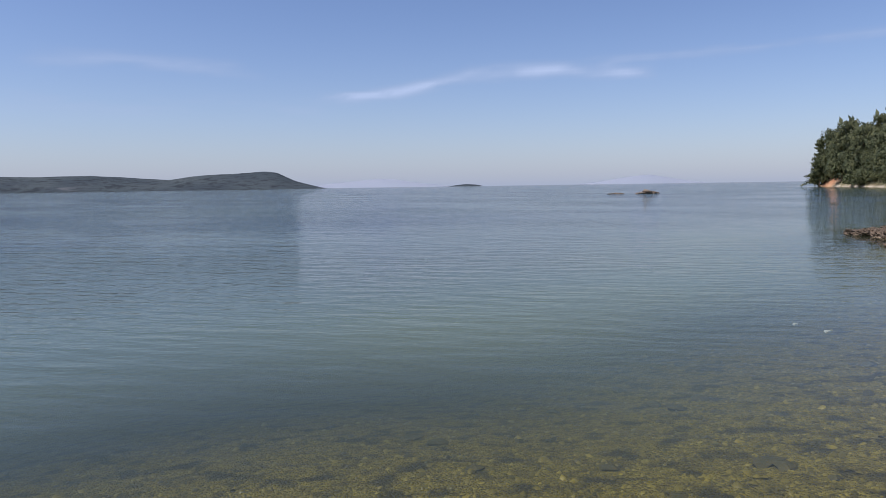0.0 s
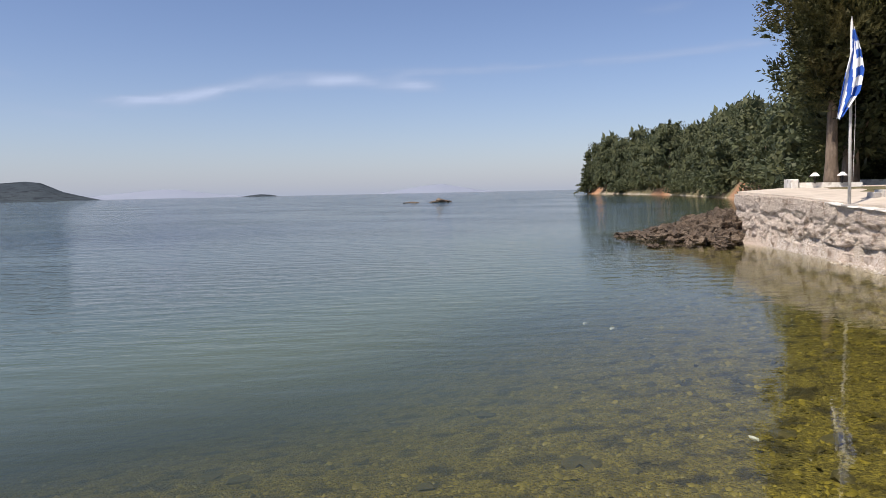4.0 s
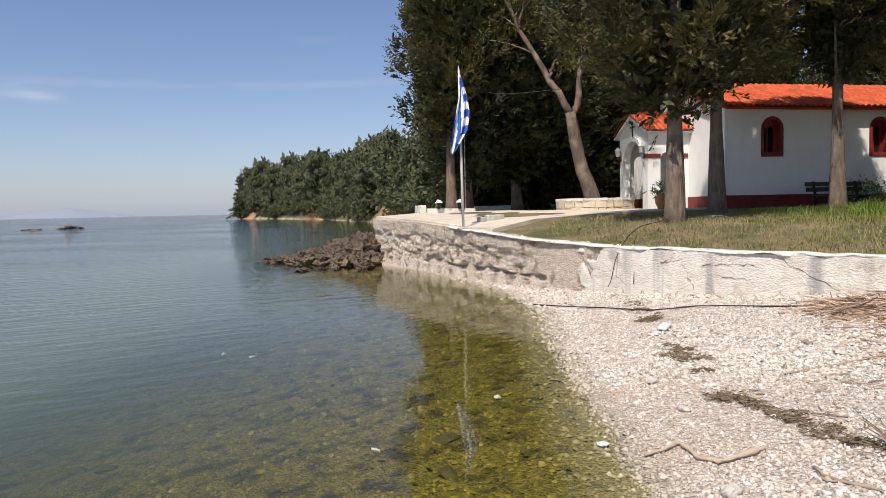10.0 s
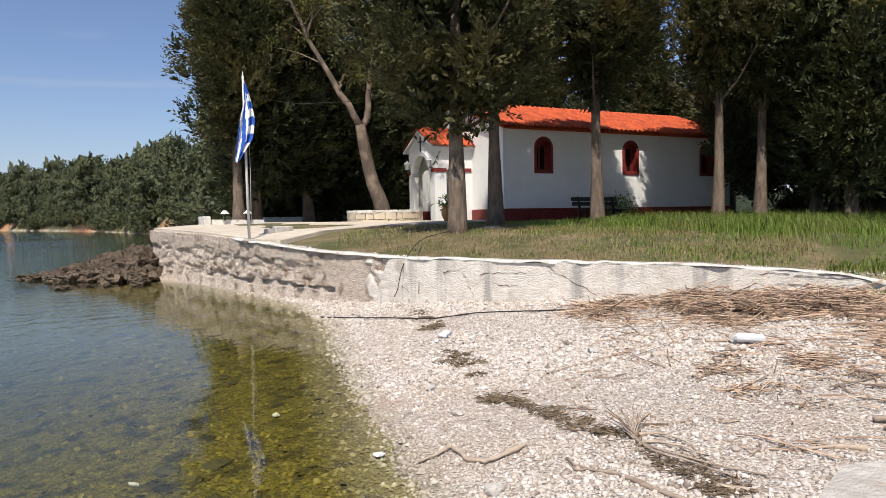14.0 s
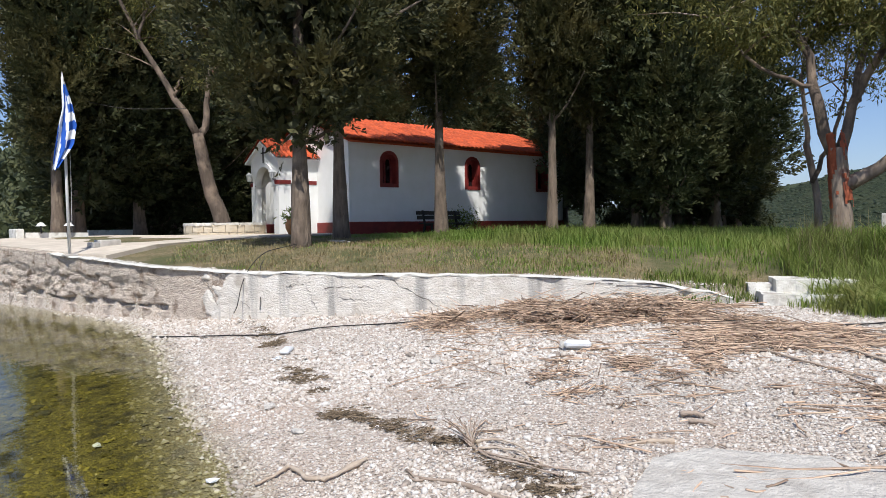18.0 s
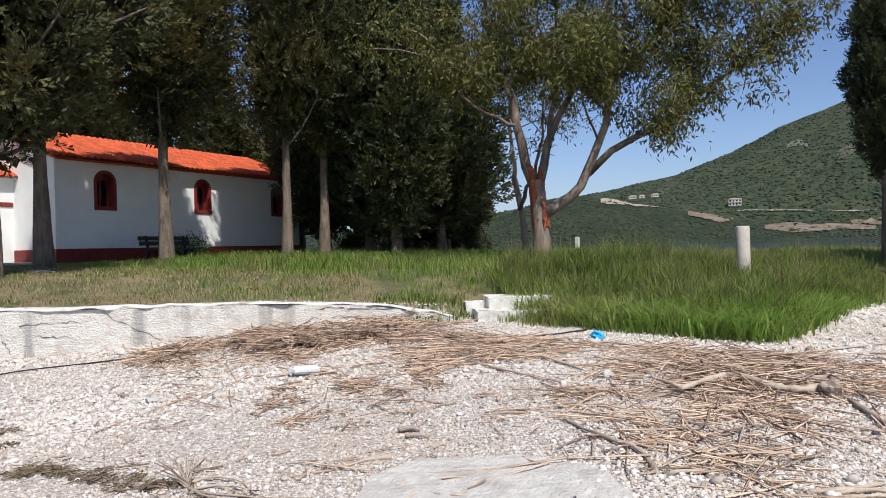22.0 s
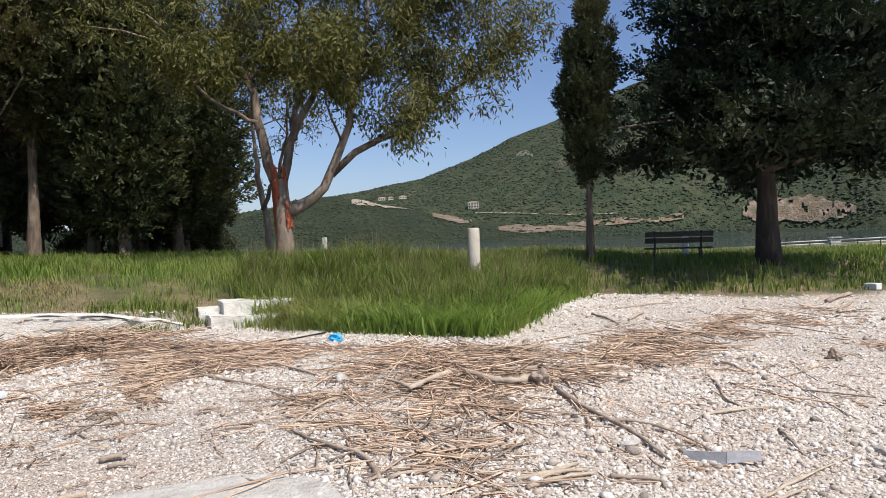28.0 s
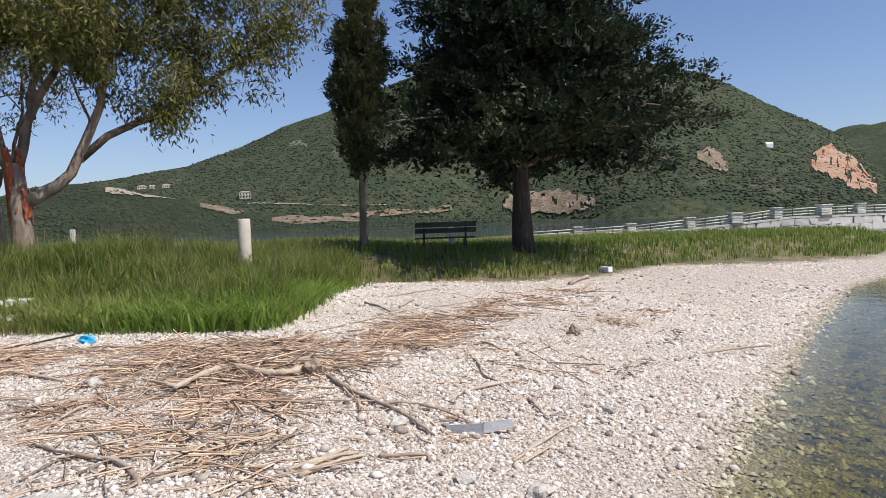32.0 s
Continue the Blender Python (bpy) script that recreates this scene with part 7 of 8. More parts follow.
for c in range(3):
    s = 1.0
    while s < RL - 0.5:
        w = r.uniform(0.35, 0.75)
        a, b = max(0, s), s + w
        s += w
        z0a, z1a = 0.45, ztop((a + b) / 2) - 0.02
        za, zb = z0a + (z1a - z0a) * c / 3 + 0.02, z0a + (z1a - z0a) * (c + 1) / 3 - 0.02
        j = [r.uniform(-0.07, 0.07) for _ in range(8)]
        bm = bmesh.new()
        fv = [(a + 0.02 + j[0], za + j[1] * 0.6), (b - 0.02 + j[2], za + j[3] * 0.6), (b - 0.02 + j[4], zb + j[5] * 0.4), ((a + b) / 2, zb + 0.03), (a + 0.02 + j[6], zb + j[7] * 0.4)]
        ff = bm.faces.new([bm.verts.new((u, -0.03 - r.uniform(0, 0.02), v)) for u, v in fv])
        ex = bmesh.ops.extrude_face_region(bm, geom=[ff])
        bmesh.ops.translate(bm, verts=[q for q in ex["geom"] if isinstance(q, bmesh.types.BMVert)], vec=(0, 0.1, 0))
        part("stone", bm, M_whitestone, roadwall)
part("coping", wall_with([(15.5, ztop(15.5)), (RL, ztop(RL)), (RL, ztop(RL) + 0.09), (15.5, ztop(15.5) + 0.09), (12.6, ztop(12.6) + 0.09), (7.3, ztop(7.3) + 0.09), (0, ztop(0) + 0.09), (0, ztop(0)), (7.3, ztop(7.3)), (12.6, ztop(12.6))], [], 0.46, lambda u, v, w: (u, w - 0.05, v)), M_limewash, roadwall)
pier_s = [1.6, 4.6, 7.3, 10.3, 12.6, 14.7, 17.1, 18.9, 21.2, 23.6]
for k, s in enumerate(pier_s):
    z = ztop(s) + 0.09
    big = 0.27 if k in (4, 6) else 0.2
    pier = part("pier", boxed(s - big, s + big, 0.16 - big, 0.16 + big, z - 0.1, z + 0.02), M_joint, roadwall)
    for q in range(4):
        part("block", boxed(s - big, s + big, 0.16 - big, 0.16 + big, z + 0.03 + q * 0.115, z + 0.125 + q * 0.115, 0.012), M_whitestone, pier)
    part("cap", boxed(s - big - 0.04, s + big + 0.04, 0.12 - big, 0.20 + big, z + 0.495, z + 0.56, 0.012), M_limewash, pier)
    if k + 1 < len(pier_s):
        s2 = pier_s[k + 1]
        for hz in (0.14, 0.28, 0.42):
            v, f = tube([(s + big, 0.16, z + hz), ((s + s2) / 2, 0.16, (z + ztop(s2) + 0.09) / 2 + hz), (s2 - 0.2, 0.16, ztop(s2) + 0.09 + hz)], [0.028] * 3, 6)
            mesh_np("rail", v, f, M_steel, roadwall, smooth=True)
        for q in (0.33, 0.66):
            sx = s + (s2 - s) * q
            part("rail_post", boxed(sx - 0.02, sx + 0.02, 0.13, 0.15, ztop(sx) + 0.05, ztop(sx) + 0.5), M_iron, roadwall)
roadbed = mesh_np("road", [(A[0] + dirw[0] * s - dirw[1] * o, A[1] + dirw[1] * s + dirw[0] * o, ztop(s) - 0.1) for s in np.linspace(0, RL + 8, 20) for o in (0.36, 6.0)], grid_faces(20, 2), M_asphalt)
tagged(roadbed, "asphalt road behind the stone parapet", "road", kind="structure")


# ---- rocks ----
def rock(name, label, place, size, seed, group="", material=None, sub=3, squash=0.7):
    bm = bmesh.new()
    bmesh.ops.create_icosphere(bm, subdivisions=sub, radius=1.0)
    sd = Vector((seed * 1.37, seed * 0.71, -seed))
    for vv in bm.verts:
        d = vv.co.normalized()
        k = 1 + 0.5 * noise.noise(d * 1.3 + sd) + 0.42 * noise.noise(d * 3.1 + sd) - 0.30 * abs(noise.noise(d * 6 + sd)) + 0.16 * noise.noise(d * 13 + sd)
        vv.co = Vector((d.x * size[0], d.y * size[1], d.z * size[2])) * k
    ob = part(name, bm, material or M_rock)
    ob.matrix_world = pose(*place, 0, 0, seed * 47 % 360)
    return tagged(ob, label, "rock", group)


rk = random.Random(9)
for x, y, s, h in [(1.75, 23.0, 0.55, 0.45), (1.4, 24.0, 0.8, 0.75), (0.9, 23.4, 0.5, 0.35), (1.9, 24.6, 0.9, 0.95), (0.6, 24.6, 0.7, 0.5), (1.2, 25.2, 0.8, 0.75), (-0.1, 25.0, 0.5, 0.3), (0.3, 25.8, 0.7, 0.5), (-0.7, 25.6, 0.45, 0.22),
                   (-1.1, 26.4, 0.5, 0.22), (-0.3, 26.8, 0.6, 0.35), (0.9, 26.3, 0.8, 0.7), (1.8, 26.2, 0.9, 0.95), (2.4, 27.4, 1.0, 1.0), (1.3, 27.6, 0.9, 0.8), (0.3, 27.8, 0.6, 0.4), (-0.9, 27.4, 0.4, 0.2), (1.6, 22.2, 0.35, 0.2), (-0.35, 21.9, 0.28, 0.1), (-1.6, 26.9, 0.35, 0.15), (2.3, 29.2, 1.0, 0.9), (1.0, 29.5, 0.8, 0.6), (3.4, 29.8, 1.0, 1.0)]:
    rock("shore_rock", "jagged brown rock at the end of the quay", (x, y, h * 0.25), (s * 0.75, s * 0.75, h * 0.75), rk.randrange(1, 900), "rocks at the quay end", None, 4)
for x, y, s, h in [(-37.2, 121.0, 1.3, 0.7), (-38.2, 119.5, 1.0, 0.3), (-36.4, 121.5, 0.8, 0.4), (-41.5, 117.5, 1.1, 0.22), (-42.6, 116.5, 0.6, 0.14)]:
    rock("sea_rock", "low dark rock breaking the calm sea", (x, y, 0), (s, s, h), rk.randrange(1, 900), "rocks in the sea", sub=2)
for x, y, s in [(4.34, -1.43, 0.075), (4.56, -1.0, 0.06), (5.66, -0.71, 0.07), (6.3, 5.2, 0.11), (2.3, 3.85, 0.06), (5.0, 6.1, 0.06), (4.0, 1.2, 0.07), (6.9, 3.2, 0.05), (3.1, 6.3, 0.05), (6.0, -2.6, 0.06), (2.9, 5.4, 0.05), (7.0, 1.9, 0.07)]:
    rock("beach_stone", "smooth pale stone among smaller pebbles", (x, y, ground_z(x, y) + s * 0.3), (s * 1.3, s, s * 0.7), rk.randrange(1, 900), "larger stones on the beach", M_slab, 2)
M_darkstone = surf("weedy_dark_stone", (0.05, 0.046, 0.022), (0.085, 0.07, 0.03), 12, rough=0.8, bscale=20, bstr=0.5)
for k in range(46):
    d, a = rk.uniform(4.2, 12), radians(rk.uniform(-38, 24))
    x, y = -0.2 + d * math.sin(a), d * math.cos(a)
    z = ground_z(x, y)
    if z < -0.08:
        s = rk.uniform(0.04, 0.10)
        rock("sunken_stone", "dark weed-covered stone on the sea bottom", (x, y, z + s * 0.1), (s * 1.4, s, s * 0.5), rk.randrange(1, 900), "dark stones under water", M_darkstone, 1)
for x, y in ((1.67, 6.74), (-0.9, 9.6), (-1.3, 9.9), (0.35, 5.6), (2.0, 5.0)):
    rock("white_shell", "small white stone under shallow water", (x, y, max(ground_z(x, y), -0.12) + 0.03), (0.05, 0.035, 0.02), rk.randrange(1, 900), "", M_litter, 1)
tagged(rock("pale_slab_stone", "flat pale stone slab at the tree foot", (9.0, 14.6, ground_z(9.0, 14.6) + 0.02), (0.75, 0.13, 0.05), 17, "", M_pave, 3))


# ---- grass ----
def blades(name, label, poly, count, h, w, seed, material, height_fn=None, lean=0.35, where=None):
    """Grass blades scattered over a stretch of ground, as one mesh of tapering bent strips."""
    rs = np.random.RandomState(seed)
    P = np.array(poly, float)
    lo, hi = P.min(0), P.max(0)
    pts = np.zeros((0, 2))
    while len(pts) < count:
        c = rs.rand(count * 2, 2) * (hi - lo) + lo
        ok = inside(c[:, 0], c[:, 1], [tuple(q) for q in poly])
        if where is not None:
            ok &= where(c[:, 0], c[:, 1], rs)
        pts = np.vstack([pts, c[ok]])
    pts = pts[:count]
    clump = rs.rand(count) < 0.6
    centre = pts[rs.randint(0, max(1, count // 14), count)]
    pts[clump] = centre[clump] + rs.normal(0, 0.10, (count, 2))[clump]
    z = terrain(pts[:, 0], pts[:, 1])[0]
    hh = h * (0.45 + 0.75 * rs.rand(count))
    if height_fn is not None:
        hh = hh * height_fn(pts[:, 0], pts[:, 1])
    ang = rs.uniform(0, 6.283, count)
    d = np.stack([np.cos(ang), np.sin(ang)], -1)
    side = np.stack([-d[:, 1], d[:, 0]], -1) * (w * (0.5 + rs.rand(count)))[:, None] / 2
    bend = (hh * lean * (0.3 + 1.2 * rs.rand(count)))[:, None] * d
    base = np.column_stack([pts, z - 0.02])
    lev = lambda f, k: np.column_stack([pts + bend * f ** 2 + side * k, z + hh * (f - 0.18 * f ** 3)])
    V = np.stack([lev(0, 1), lev(0, -1), lev(0.55, 0.8), lev(0.55, -0.8), lev(1.0, 0.0)], 1)
    V[:, 0:2, 2] -= 0.02
    o = (np.arange(count) * 5)[:, None]
    return tagged(mesh_np(name, V.reshape(-1, 3), [o + np.array([[0, 1, 3, 2]]), o + np.array([[2, 3, 4]])], material), label, "grass", kind="stuff")


TALL = [(11.15, 4.5), (10.5, 3.2), (10.15, 2.2), (10.1, 1.0), (10.4, 0.5), (11.5, 0.35), (13.4, 0.0), (15.2, -0.9), (17, -1.2), (19.5, 0), (20, 4.5), (17.6, 5.8), (14.5, 6.0), (12.4, 5.5)]
MEADOW = [(10.9, 5.6), (10.1, 6.9), (9.0, 8.3), (7.5, 9.7), (5.8, 12.3), (5.2, 15.2), (6.0, 16.8), (9.5, 18.2), (13, 20.2), (25, 20.6), (27, 14), (24, 8.5), (20, 4.5), (14.5, 5.6)]
FRINGE = [(15.2, -1.0), (19, -3.5), (25, -9), (36, -6), (35, 9), (28, 10), (20, 4.5), (18, 0)]
PINEGRASS = [(15.4, -1.5), (15.6, -3.2), (15.5, -4.6), (16.4, -6.6), (18.6, -9.4), (19.6, -13), (20.4, -18), (24, -25), (29.5, -31), (33.0, -14), (30, -8), (20, -3)]
front = lambda x, y: 0.38 * vnoise(x, y, 0.55, 12) + 0.25 * vnoise(x, y, 1.7, 13) + 0.55 + 0.5 * smooth01((x - 10) / 1.5) - 0.50 * smooth01((x - 14) / 4) - 0.40 * (1 - smooth01(seg_dist(x, y, GRASS_EDGE) / 1.1))
blades("tall_grass", "lush tall green grass at the top of the beach", TALL, 27000, 0.60, 0.019, 1, M_grass, front, 0.6, lambda x, y, rs: rs.rand(len(x)) < np.clip(1.5 - (x - 10) / 9, 0.25, 1))
blades("grass_tufts", "arching tufts of coarse grass along the beach edge", [(10.8, 4.4), (10.0, 2.9), (9.75, 1.6), (9.8, 0.5), (11.2, 0.05), (13.3, -0.3), (13.0, 0.7), (11.2, 1.2), (11.0, 2.6), (11.8, 4.2)], 5600, 0.45, 0.020, 21, M_grass2, None, 1.1)
blades("grass_straw", "dry seed stalks standing in the tall grass", TALL, 5500, 0.82, 0.008, 2, M_seed, front, 0.25)
lush = lambda x, y: 0.30 + 1.0 * smooth01((x - 9.0) / 5) * smooth01((19.0 - y) / 4) + 0.25 * vnoise(x, y, 1.3, 5)
blades("meadow_grass", "short meadow grass with bare patches before the chapel", MEADOW, 62000, 0.24, 0.012, 3, M_grass2, lush, 0.5, lambda x, y, rs: (vnoise(x, y, 1.1, 9) + vnoise(x, y, 0.4, 10) * 0.5 + 0.9 * smooth01((x - 8) / 6) > 0.15 + 0.5 * (rs.rand(len(x)) - 0.5)))
blades("meadow_weeds", "taller green weeds in the meadow by the chapel", [(12.5, 8), (11, 10.5), (13.5, 15.5), (16, 17.6), (25, 18.6), (26, 14), (22, 7)], 9000, 0.42, 0.016, 4, M_grass, None, 0.45)
blades("dry_turf", "dry yellow turf on worn ground near the wall", [(10.4, 6.4), (7.5, 9.8), (5.8, 12.3), (5.2, 15.2), (6.0, 16.8), (10, 18), (12.5, 14), (12, 9)], 15000, 0.09, 0.010, 14, M_straw, None, 0.8)
blades("field_grass", "tall grass fringe along the lagoon", FRINGE, 18000, 0.30, 0.030, 5, M_grass, None, 0.35)
blades("field_straw", "dry stalks in the grass along the lagoon", FRINGE, 2500, 0.42, 0.014, 6, M_straw, None, 0.2)
blades("shade_grass", "grass and weeds under the pine and along the road wall", PINEGRASS, 26000, 0.27, 0.026, 7, M_grass, None, 0.4)
blades("edge_grass", "low trampled grass where the beach begins", [(10.5, 4.6), (9.9, 2.9), (9.75, 1.6), (9.85, 0.45), (11.2, 0.05), (13.2, -0.25), (15.2, -1.2), (15.6, -0.6), (13.3, 0.5), (11.6, 0.9), (10.7, 1.5), (10.9, 4.4)], 5000, 0.2, 0.012, 8, M_grass2, None, 0.6)
blades("step_weeds", "weeds growing round the steps and wall end", [(9.7, 6.7), (10.2, 5.6), (10.9, 5.2), (11.2, 5.9), (10.4, 6.9)], 900, 0.2, 0.014, 9, M_grass, None, 0.5)
# white-flowering shrub by the bench
rs = np.random.RandomState(4)
shrub = thing("flowering_shrub", pose(18.2, 20.4, ground_z(18.2, 20.4)), "small grey-green shrub with pale flowers by the wall", "shrub")
c = rs.normal(0, 1, (60, 3)) * (0.35, 0.22, 0.2) + (0, 0, 0.45)
mesh_np("leaves", *leaf_cards(rs, c, 0.22, 26, 0.11, 0.035), M_grass, shrub)
tagged(mesh_np("blossom", *leaf_cards(rs, c + (0, -0.05, 0.12), 0.22, 6, 0.06, 0.05), M_litter, shrub), kind="stuff")


# ---- dry reeds washed up on the beach ----
def stalks(name, label, polys, seed, main=108.0, spread=62.0, r=(0.0035, 0.009), length=(0.18, 1.30)):
    rs = np.random.RandomState(seed)
    C, Hh = [], []
    for poly, count, hump in polys:
        P = np.array(poly, float)
        c = rs.rand(count * 6, 2) * (P.max(0) - P.min(0)) + P.min(0)
        c = c[inside(c[:, 0], c[:, 1], poly)]
        keep = rs.rand(len(c)) < np.clip(0.18 + 1.5 * vnoise(c[:, 0], c[:, 1], 0.55, seed) + 1.1 * vnoise(c[:, 0], c[:, 1], 0.25, seed + 1), 0.03, 1)
        c = c[keep][:count]
        edge = seg_dist(c[:, 0], c[:, 1], poly + poly[:1])
        C.append(c)
        Hh.append(hump * smooth01(edge / 0.7) * rs.rand(len(c)) + rs.uniform(0.008, 0.03, len(c)))
    c, hump = np.vstack(C), np.concatenate(Hh)
    n = len(c)
    ln = length[0] + (length[1] - length[0]) * rs.rand(n) ** 2.2
    a = np.radians(rs.normal(main, spread, n))
    d = np.stack([np.cos(a), np.sin(a)], -1) * ln[:, None] / 2
    ends = [c - d, c + d * 0.1 + rs.normal(0, 0.02, (n, 2)), c + d]
    tilt = rs.normal(0, 0.05, n) * ln * np.where(hump > 0.06, 1.6, 0.5)
    pts = []
    for k, e in enumerate(ends):
        z = terrain(e[:, 0], e[:, 1])[0]
        pts.append(np.column_stack([e, np.maximum(z + hump + (k - 1) * tilt, z + 0.008)]))
    rad = rs.uniform(r[0], r[1], n)
    s = np.column_stack([-np.sin(a), np.cos(a), np.zeros(n)]) * rad[:, None]
    u = np.array([0, 0, 1.0]) * rad[:, None]
    ring = [s, -s * 0.5 + u * 0.87, -s * 0.5 - u * 0.87]
    V = np.stack([p + q for p in pts for q in ring], 1)
    f = []
    for k in range(2):
        for j in range(3):
            f.append((k * 3 + j, k * 3 + (j + 1) % 3, k * 3 + 3 + (j + 1) % 3, k * 3 + 3 + j))
    F = (np.array(f)[None] + (np.arange(n) * 9)[:, None, None]).reshape(-1, 4)
    return tagged(mesh_np(name, V.reshape(-1, 3), F, M_reed), label, "reeds", kind="stuff")


PILE = [(6.7, 8.6), (8.2, 7.8), (9.4, 6.5), (10.2, 5.3), (8.6, 5.1), (7.0, 6.0), (6.2, 7.6)]
LOWER = [(5.3, 5.4), (6.3, 5.2), (6.9, 4.0), (6.3, 3.4), (5.2, 3.0), (4.5, 3.6)]
LINK = [(8.4, 5.6), (9.7, 5.1), (9.1, 3.2), (8.2, 2.8), (6.7, 3.8)]
MID = [(8.2, 3.1), (9.0, 2.6), (9.0, 0.6), (9.9, -1.3), (8.4, -1.2), (7.0, 0.0), (6.7, 1.3), (7.1, 2.4)]
LOWMID = [(6.4, 2.3), (6.9, 0.2), (5.3, 0.0), (4.4, 0.2), (5.2, 1.5)]
FAR = [(8.7, -0.1), (9.6, -0.6), (11.7, -2.7), (13.6, -4.7), (13.0, -5.3), (11.0, -3.7), (7.9, -0.7)]
FAR2 = [(9.3, -3.3), (11.2, -5.3), (11.0, -5.9), (9.2, -4.2)]
stalks("reed_wrack", "tangled heap of dry brown reeds washed up on the pebbles", [(PILE, 2600, 0.24), (LINK, 800, 0.05), (MID, 900, 0.12), (LOWMID, 170, 0.04), ([(3.8, 5), (6.4, 7.6), (9.4, 4), (9.6, 1), (14, -5), (7, -2.5), (4.2, 1)], 260, 0.0), (FAR, 1500, 0.07)], 61)
stalks("reed_litter", "short broken reed bits scattered on the beach", [(LOWER, 1100, 0.04), (LOWMID, 550, 0.03), (FAR2, 350, 0.03), (MID, 900, 0.03), (PILE, 900, 0.1), ([(3.5, 5), (6, 7), (8, 6), (9, 2), (9, -3), (14, -6), (6, -2.5), (3.6, 1)], 900, 0.0)], 62, 110, 60, (0.004, 0.008), (0.05, 0.34))
WRACK = [(5.1, 10.7, 0.20), (4.85, 9.9, 0.28), (4.6, 9.1, 0.30), (4.25, 8.2, 0.22), (3.95, 7.45, 0.20), (3.78, 7.0, 0.30), (3.62, 6.3, 0.12), (3.4, 5.6, 0.24), (3.5, 5.3, 0.22), (3.46, 4.9, 0.18), (3.42, 4.5, 0.20), (3.4, 3.9, 0.22), (3.36, 3.4, 0.20), (3.3, 3.0, 0.16), (3.2, 2.8, 0.16)]
blob = lambda x, y, r: [(x + 0.75 * r * math.cos(a) * (1 + 0.3 * math.sin(3 * a + x)), y + 1.25 * r * math.sin(a) * (1 + 0.3 * math.cos(2 * a + y))) for a in np.linspace(0, 6.283, 14, endpoint=False)]
stalks("wrack_line", "broken line of dark dried seaweed and twigs on the pebbles", [(blob(*w), int(1000 * w[2] ** 1.3), 0.03) for w in WRACK] + [([(6.5, -2.9), (9.5, -5.3), (9.7, -5.1), (6.6, -2.6)], 500, 0.01)], 63, 100, 75, (0.002, 0.0055), (0.03, 0.14)).data.materials[0] = M_weed


# ---- pebbles ----
def pebbles(name, label, count, seed, xr, yr, keep, size, flat=0.62, sink=0.25, eye=(0.3, 0.0), reach=14.0, plain=False):
    rs = np.random.RandomState(seed)
    pts = np.zeros((0, 2))
    while len(pts) < count:
        rad = 2.2 + reach * rs.rand(count) ** 1.15
        ang = rs.uniform(-math.pi, math.pi, count)
        c = np.stack([eye[0] + rad * np.cos(ang), eye[1] + rad * np.sin(ang)], -1)
        c = c[(c[:, 0] > xr[0]) & (c[:, 0] < xr[1]) & (c[:, 1] > yr[0]) & (c[:, 1] < yr[1])]
        z, w, s = terrain(c[:, 0], c[:, 1])
        pts = np.vstack([pts, c[keep(z, w, s, c, rs)]])
    c = pts[:count]
    z = terrain(c[:, 0], c[:, 1])[0]
    dist = np.hypot(c[:, 0] - eye[0], c[:, 1] - eye[1])
    patch = 0.92 + 0.25 * vnoise(c[:, 0], c[:, 1], 1.4, 3)
    rr = (size[0] + size[1] * dist) * np.clip(np.exp(rs.normal(0, 0.42, count)), 0.4, 2.4) * patch
    phi = (1 + 5 ** 0.5) / 2
    ico = np.array([(-1, phi, 0), (1, phi, 0), (-1, -phi, 0), (1, -phi, 0), (0, -1, phi), (0, 1, phi), (0, -1, -phi), (0, 1, -phi), (phi, 0, -1), (phi, 0, 1), (-phi, 0, -1), (-phi, 0, 1)]) / 1.902
    tris = np.array(ICO_TRI)
    if plain:
        ico = np.array([(1, 0, 0), (0.3, 0.95, 0), (-0.8, 0.6, 0), (-0.8, -0.6, 0), (0.3, -0.95, 0), (0.1, 0, 0.9)])
        tris = np.array([(0, 1, 5), (1, 2, 5), (2, 3, 5), (3, 4, 5), (4, 0, 5)])
    nv = len(ico)
    L3 = ico[None] * (0.8 + 0.4 * rs.rand(count, nv, 1)) * np.stack([np.ones(count), 0.6 + 0.35 * rs.rand(count), flat * (0.7 + 0.5 * rs.rand(count))], -1)[:, None]
    a, t = rs.uniform(0, 6.283, count), rs.normal(0, 0.25, count)
    ca, sa, ct, st = np.cos(a)[:, None], np.sin(a)[:, None], np.cos(t)[:, None], np.sin(t)[:, None]
    x, y, zz = L3[..., 0] * ct - L3[..., 2] * st, L3[..., 1], L3[..., 0] * st + L3[..., 2] * ct
    V = np.stack([x * ca - y * sa, x * sa + y * ca, zz], -1) * rr[:, None, None]
    V += np.column_stack([c, z + rr * flat * (0.5 - sink)])[:, None]
    F = (tris[None] + (np.arange(count) * nv)[:, None, None]).reshape(-1, 3)
    return tagged(mesh_np(name, V.reshape(-1, 3), F, M_pebble, smooth=True), label, "pebbles", kind="stuff")


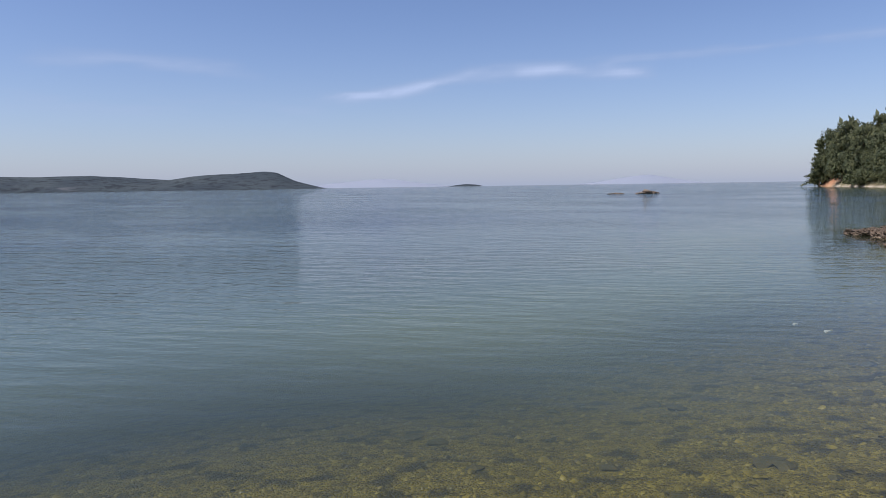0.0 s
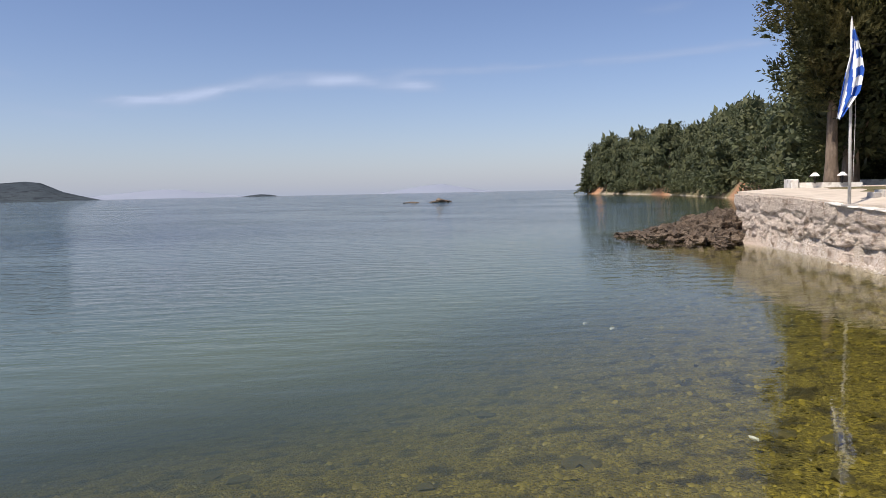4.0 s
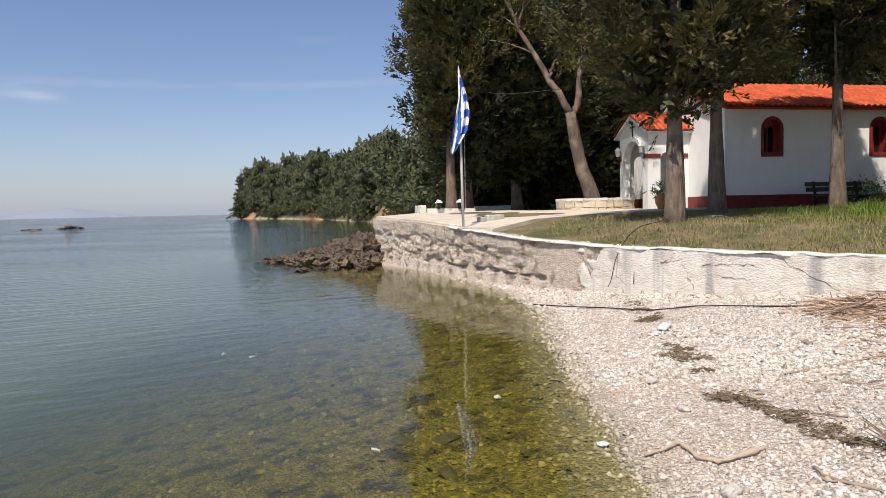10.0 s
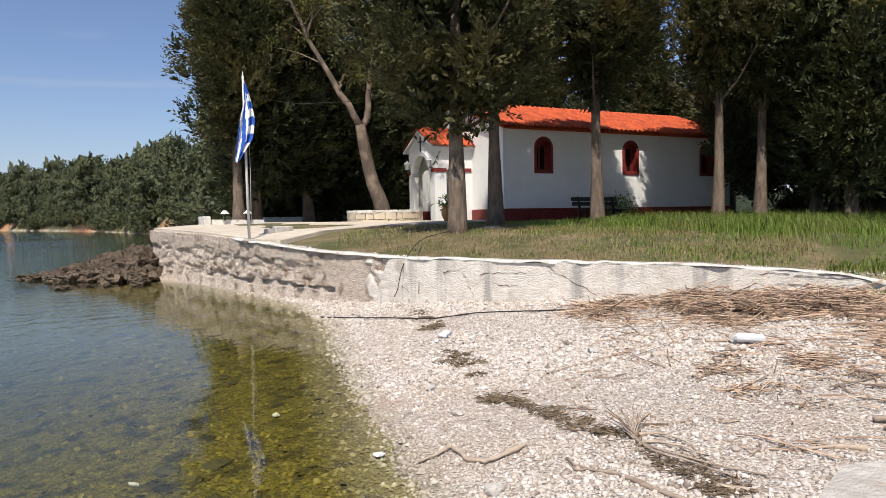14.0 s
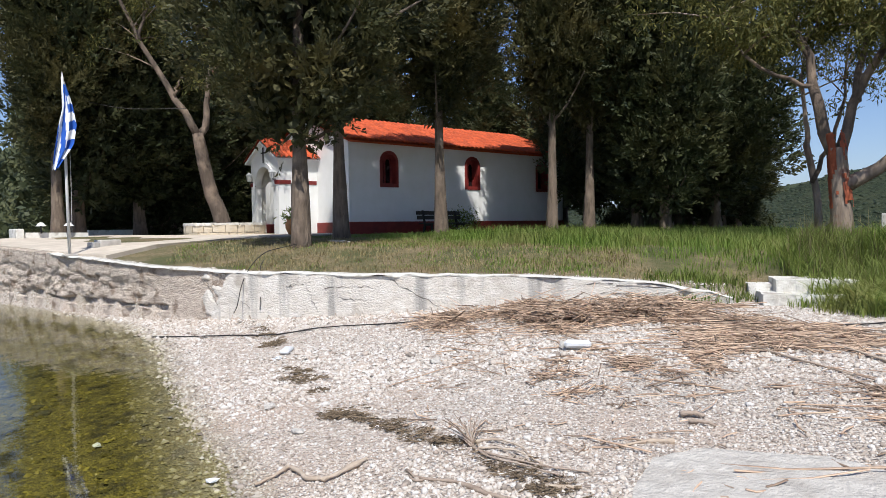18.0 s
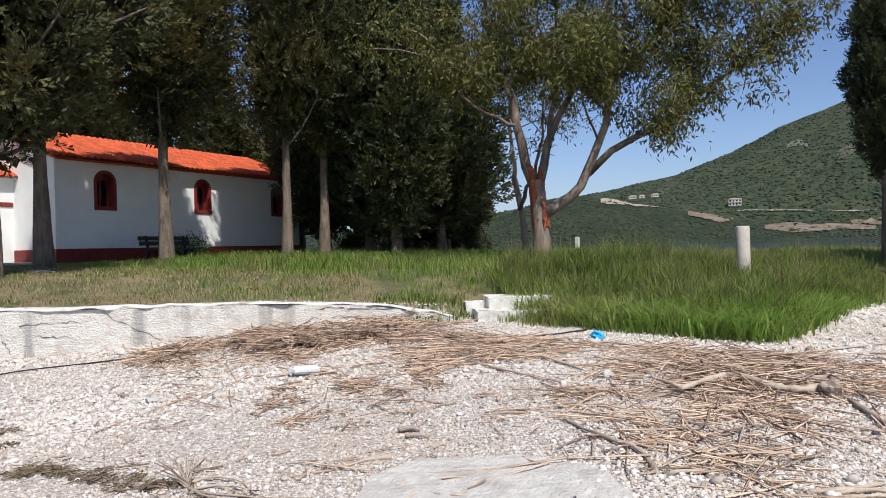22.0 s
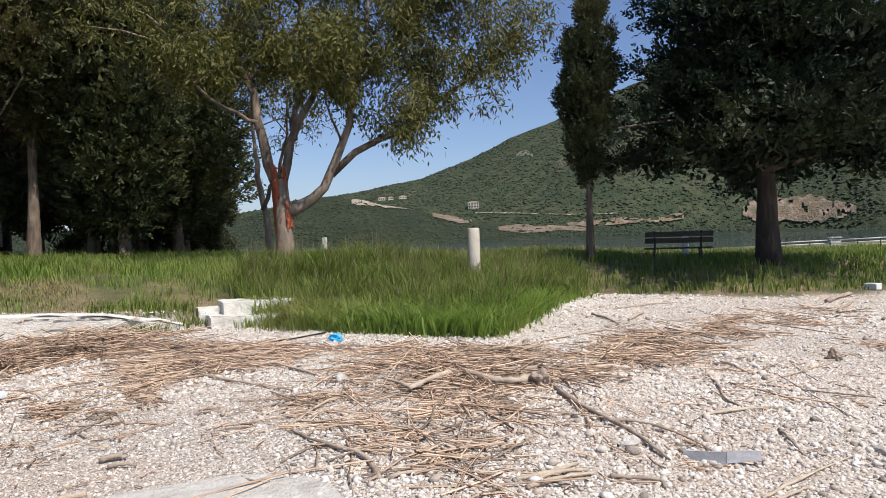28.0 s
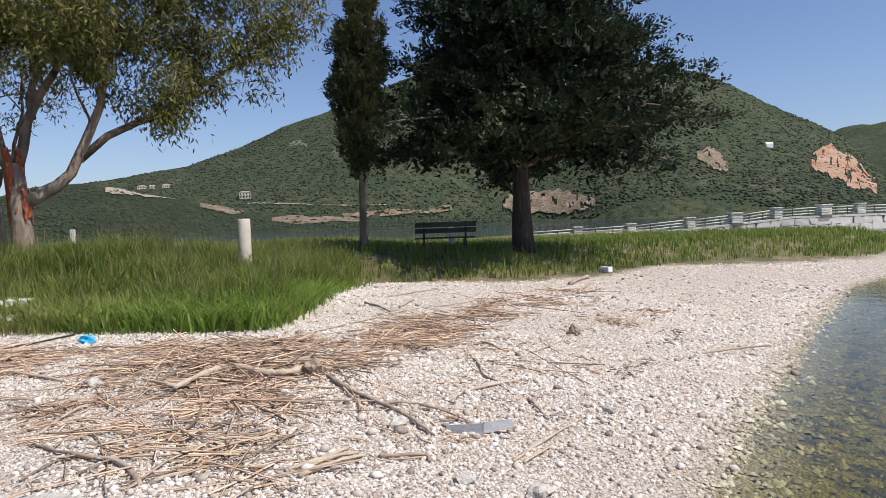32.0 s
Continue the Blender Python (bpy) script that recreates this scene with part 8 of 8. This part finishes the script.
slab_poly = ring
dry = lambda z, w, s, c, rs: (s > -0.15) & (w < 0.05 + 0.4 * rs.rand(len(s))) & ~(inside(c[:, 0], c[:, 1], slab_poly) & (rs.rand(len(s)) > 0.10))
close = lambda z, w, s, c, rs: dry(z, w, s, c, rs) & (np.hypot(c[:, 0], c[:, 1]) < 8.0)
apart = lambda z, w, s, c, rs: dry(z, w, s, c, rs) & (np.hypot(c[:, 0], c[:, 1]) > 7.0)
pebbles("beach_pebbles", "white and cream rounded pebbles of the beach", 27000, 71, (-1.5, 26), (-24, 18), close, (0.0095, 0.0008), 0.66, 0.22, reach=6.0)
pebbles("distant_pebbles", "pale pebbles further along the beach", 52000, 75, (-1.5, 26), (-24, 18), apart, (0.011, 0.0006), 0.8, 0.4, reach=24.0, plain=True)
pebbles("beach_gravel", "fine pale gravel between the pebbles", 120000, 74, (-1.5, 26), (-24, 18), dry, (0.0065, 0.0007), 0.95, 0.5, reach=14.0, plain=True)
pebbles("coarse_pebbles", "larger pale pebbles lying on the beach", 3600, 72, (-1.5, 24), (-22, 18), dry, (0.016, 0.0012), 0.6, 0.12, reach=16.0)
pebbles("sunken_pebbles", "olive algae-covered pebbles under clear water", 40000, 73, (-9, 14), (-12, 20), lambda z, w, s, c, rs: (s < 0.1) & (z > -1.0) & (rs.rand(len(s)) < np.exp(z * 2.2)), (0.012, 0.0011), 0.7, 0.25, plain=True)


# ---- thin cloud streaks far out over the sea, and haze, on a glowing sheet ----
def cloud_sheet():
    nb, ne = 720, 64
    b = np.linspace(-180, 180, nb)
    e = np.concatenate([[-0.4], np.linspace(0.0, 16, ne - 1)])
    Bb, Ee = np.meshgrid(b, e, indexing="ij")
    cover = np.zeros_like(Bb)
    for line, width, amount in (([(-45, 6.9), (-37, 7.6), (-31.3, 8.9), (-23.6, 9.1), (-14.6, 8.3)], 0.55, 0.9), ([(-31, 9.0), (-20, 9.6), (-1.4, 10.0), (12, 10.6)], 0.35, 0.4), ([(-66, 9.2), (-58.4, 9.6), (-50, 9.2), (-46, 8.2)], 0.6, 0.45), ([(-70, 6.0), (-40, 6.2)], 1.2, 0.3), ([(-2, 13.6), (4, 13.4)], 0.4, 0.5)):
        c = np.interp(Bb, [p[0] for p in line], [p[1] for p in line])
        ends = smooth01((Bb - line[0][0]) / 5) * smooth01((line[-1][0] - Bb) / 5)
        wv = width * (1 + 0.5 * vnoise(Bb, Ee * 0, 4, 3))
        body = np.exp(-((Ee - c) / wv) ** 2) * ends
        cover = np.maximum(cover, amount * body * np.clip(0.75 + 0.5 * vnoise(Bb, Ee * 5, 3.0, 7) + 0.35 * vnoise(Bb, Ee * 4, 1.1, 8), 0, 1))
    cover0 = cover.copy()
    # horizon haze painted as glow all round, thinning upward
    cover = np.maximum(cover, 0.8 * np.interp(Bb, [-35, 20], [1, 0.8]) * np.exp(-np.maximum(Ee, 0) / 3.4) * smooth01((15.5 - Ee) / 8))
    R = 4550
    V = np.stack([np.sin(np.radians(Bb)) * R, np.cos(np.radians(Bb)) * R, 1.8 + np.tan(np.radians(Ee)) * R], -1).reshape(-1, 3)
    streak = np.where(Ee > 4, cover0, 0)
    m, n, l, p = nodes_of("glowing_cloud_haze")
    at = n.new("ShaderNodeAttribute")
    at.attribute_name = "cover"
    tr = n.new("ShaderNodeBsdfTransparent")
    em = n.new("ShaderNodeEmission")
    em.inputs[0].default_value, em.inputs[1].default_value = (0.58, 0.72, 1.0, 1), CLOUD_GLOW
    sk = n.new("ShaderNodeAttribute")
    sk.attribute_name = "streak"
    glow = n.new("ShaderNodeMath")
    glow.operation = "MULTIPLY_ADD"
    glow.inputs[1].default_value, glow.inputs[2].default_value = 0.2, CLOUD_GLOW
    l.new(sk.outputs["Fac"], glow.inputs[0])
    l.new(glow.outputs[0], em.inputs[1])
    mx = n.new("ShaderNodeMixShader")
    sc2 = n.new("ShaderNodeMath")
    sc2.operation = "MULTIPLY"
    sc2.inputs[1].default_value = 0.95
    l.new(at.outputs["Fac"], sc2.inputs[0])
    l.new(sc2.outputs[0], mx.inputs[0])
    l.new(tr.outputs[0], mx.inputs[1])
    l.new(em.outputs[0], mx.inputs[2])
    l.new(mx.outputs[0], n["Material Output"].inputs[0])
    n.remove(p)
    return tagged(mesh_np("cloud_haze_glow", V, grid_faces(nb, ne), m, smooth=True, attrs={"cover": cover.ravel(), "streak": streak.ravel()}), "thin white cloud streaks and pale haze low over the horizon", "sky", kind="structure")


CLOUD_GLOW = 0.52
cloud_sheet()
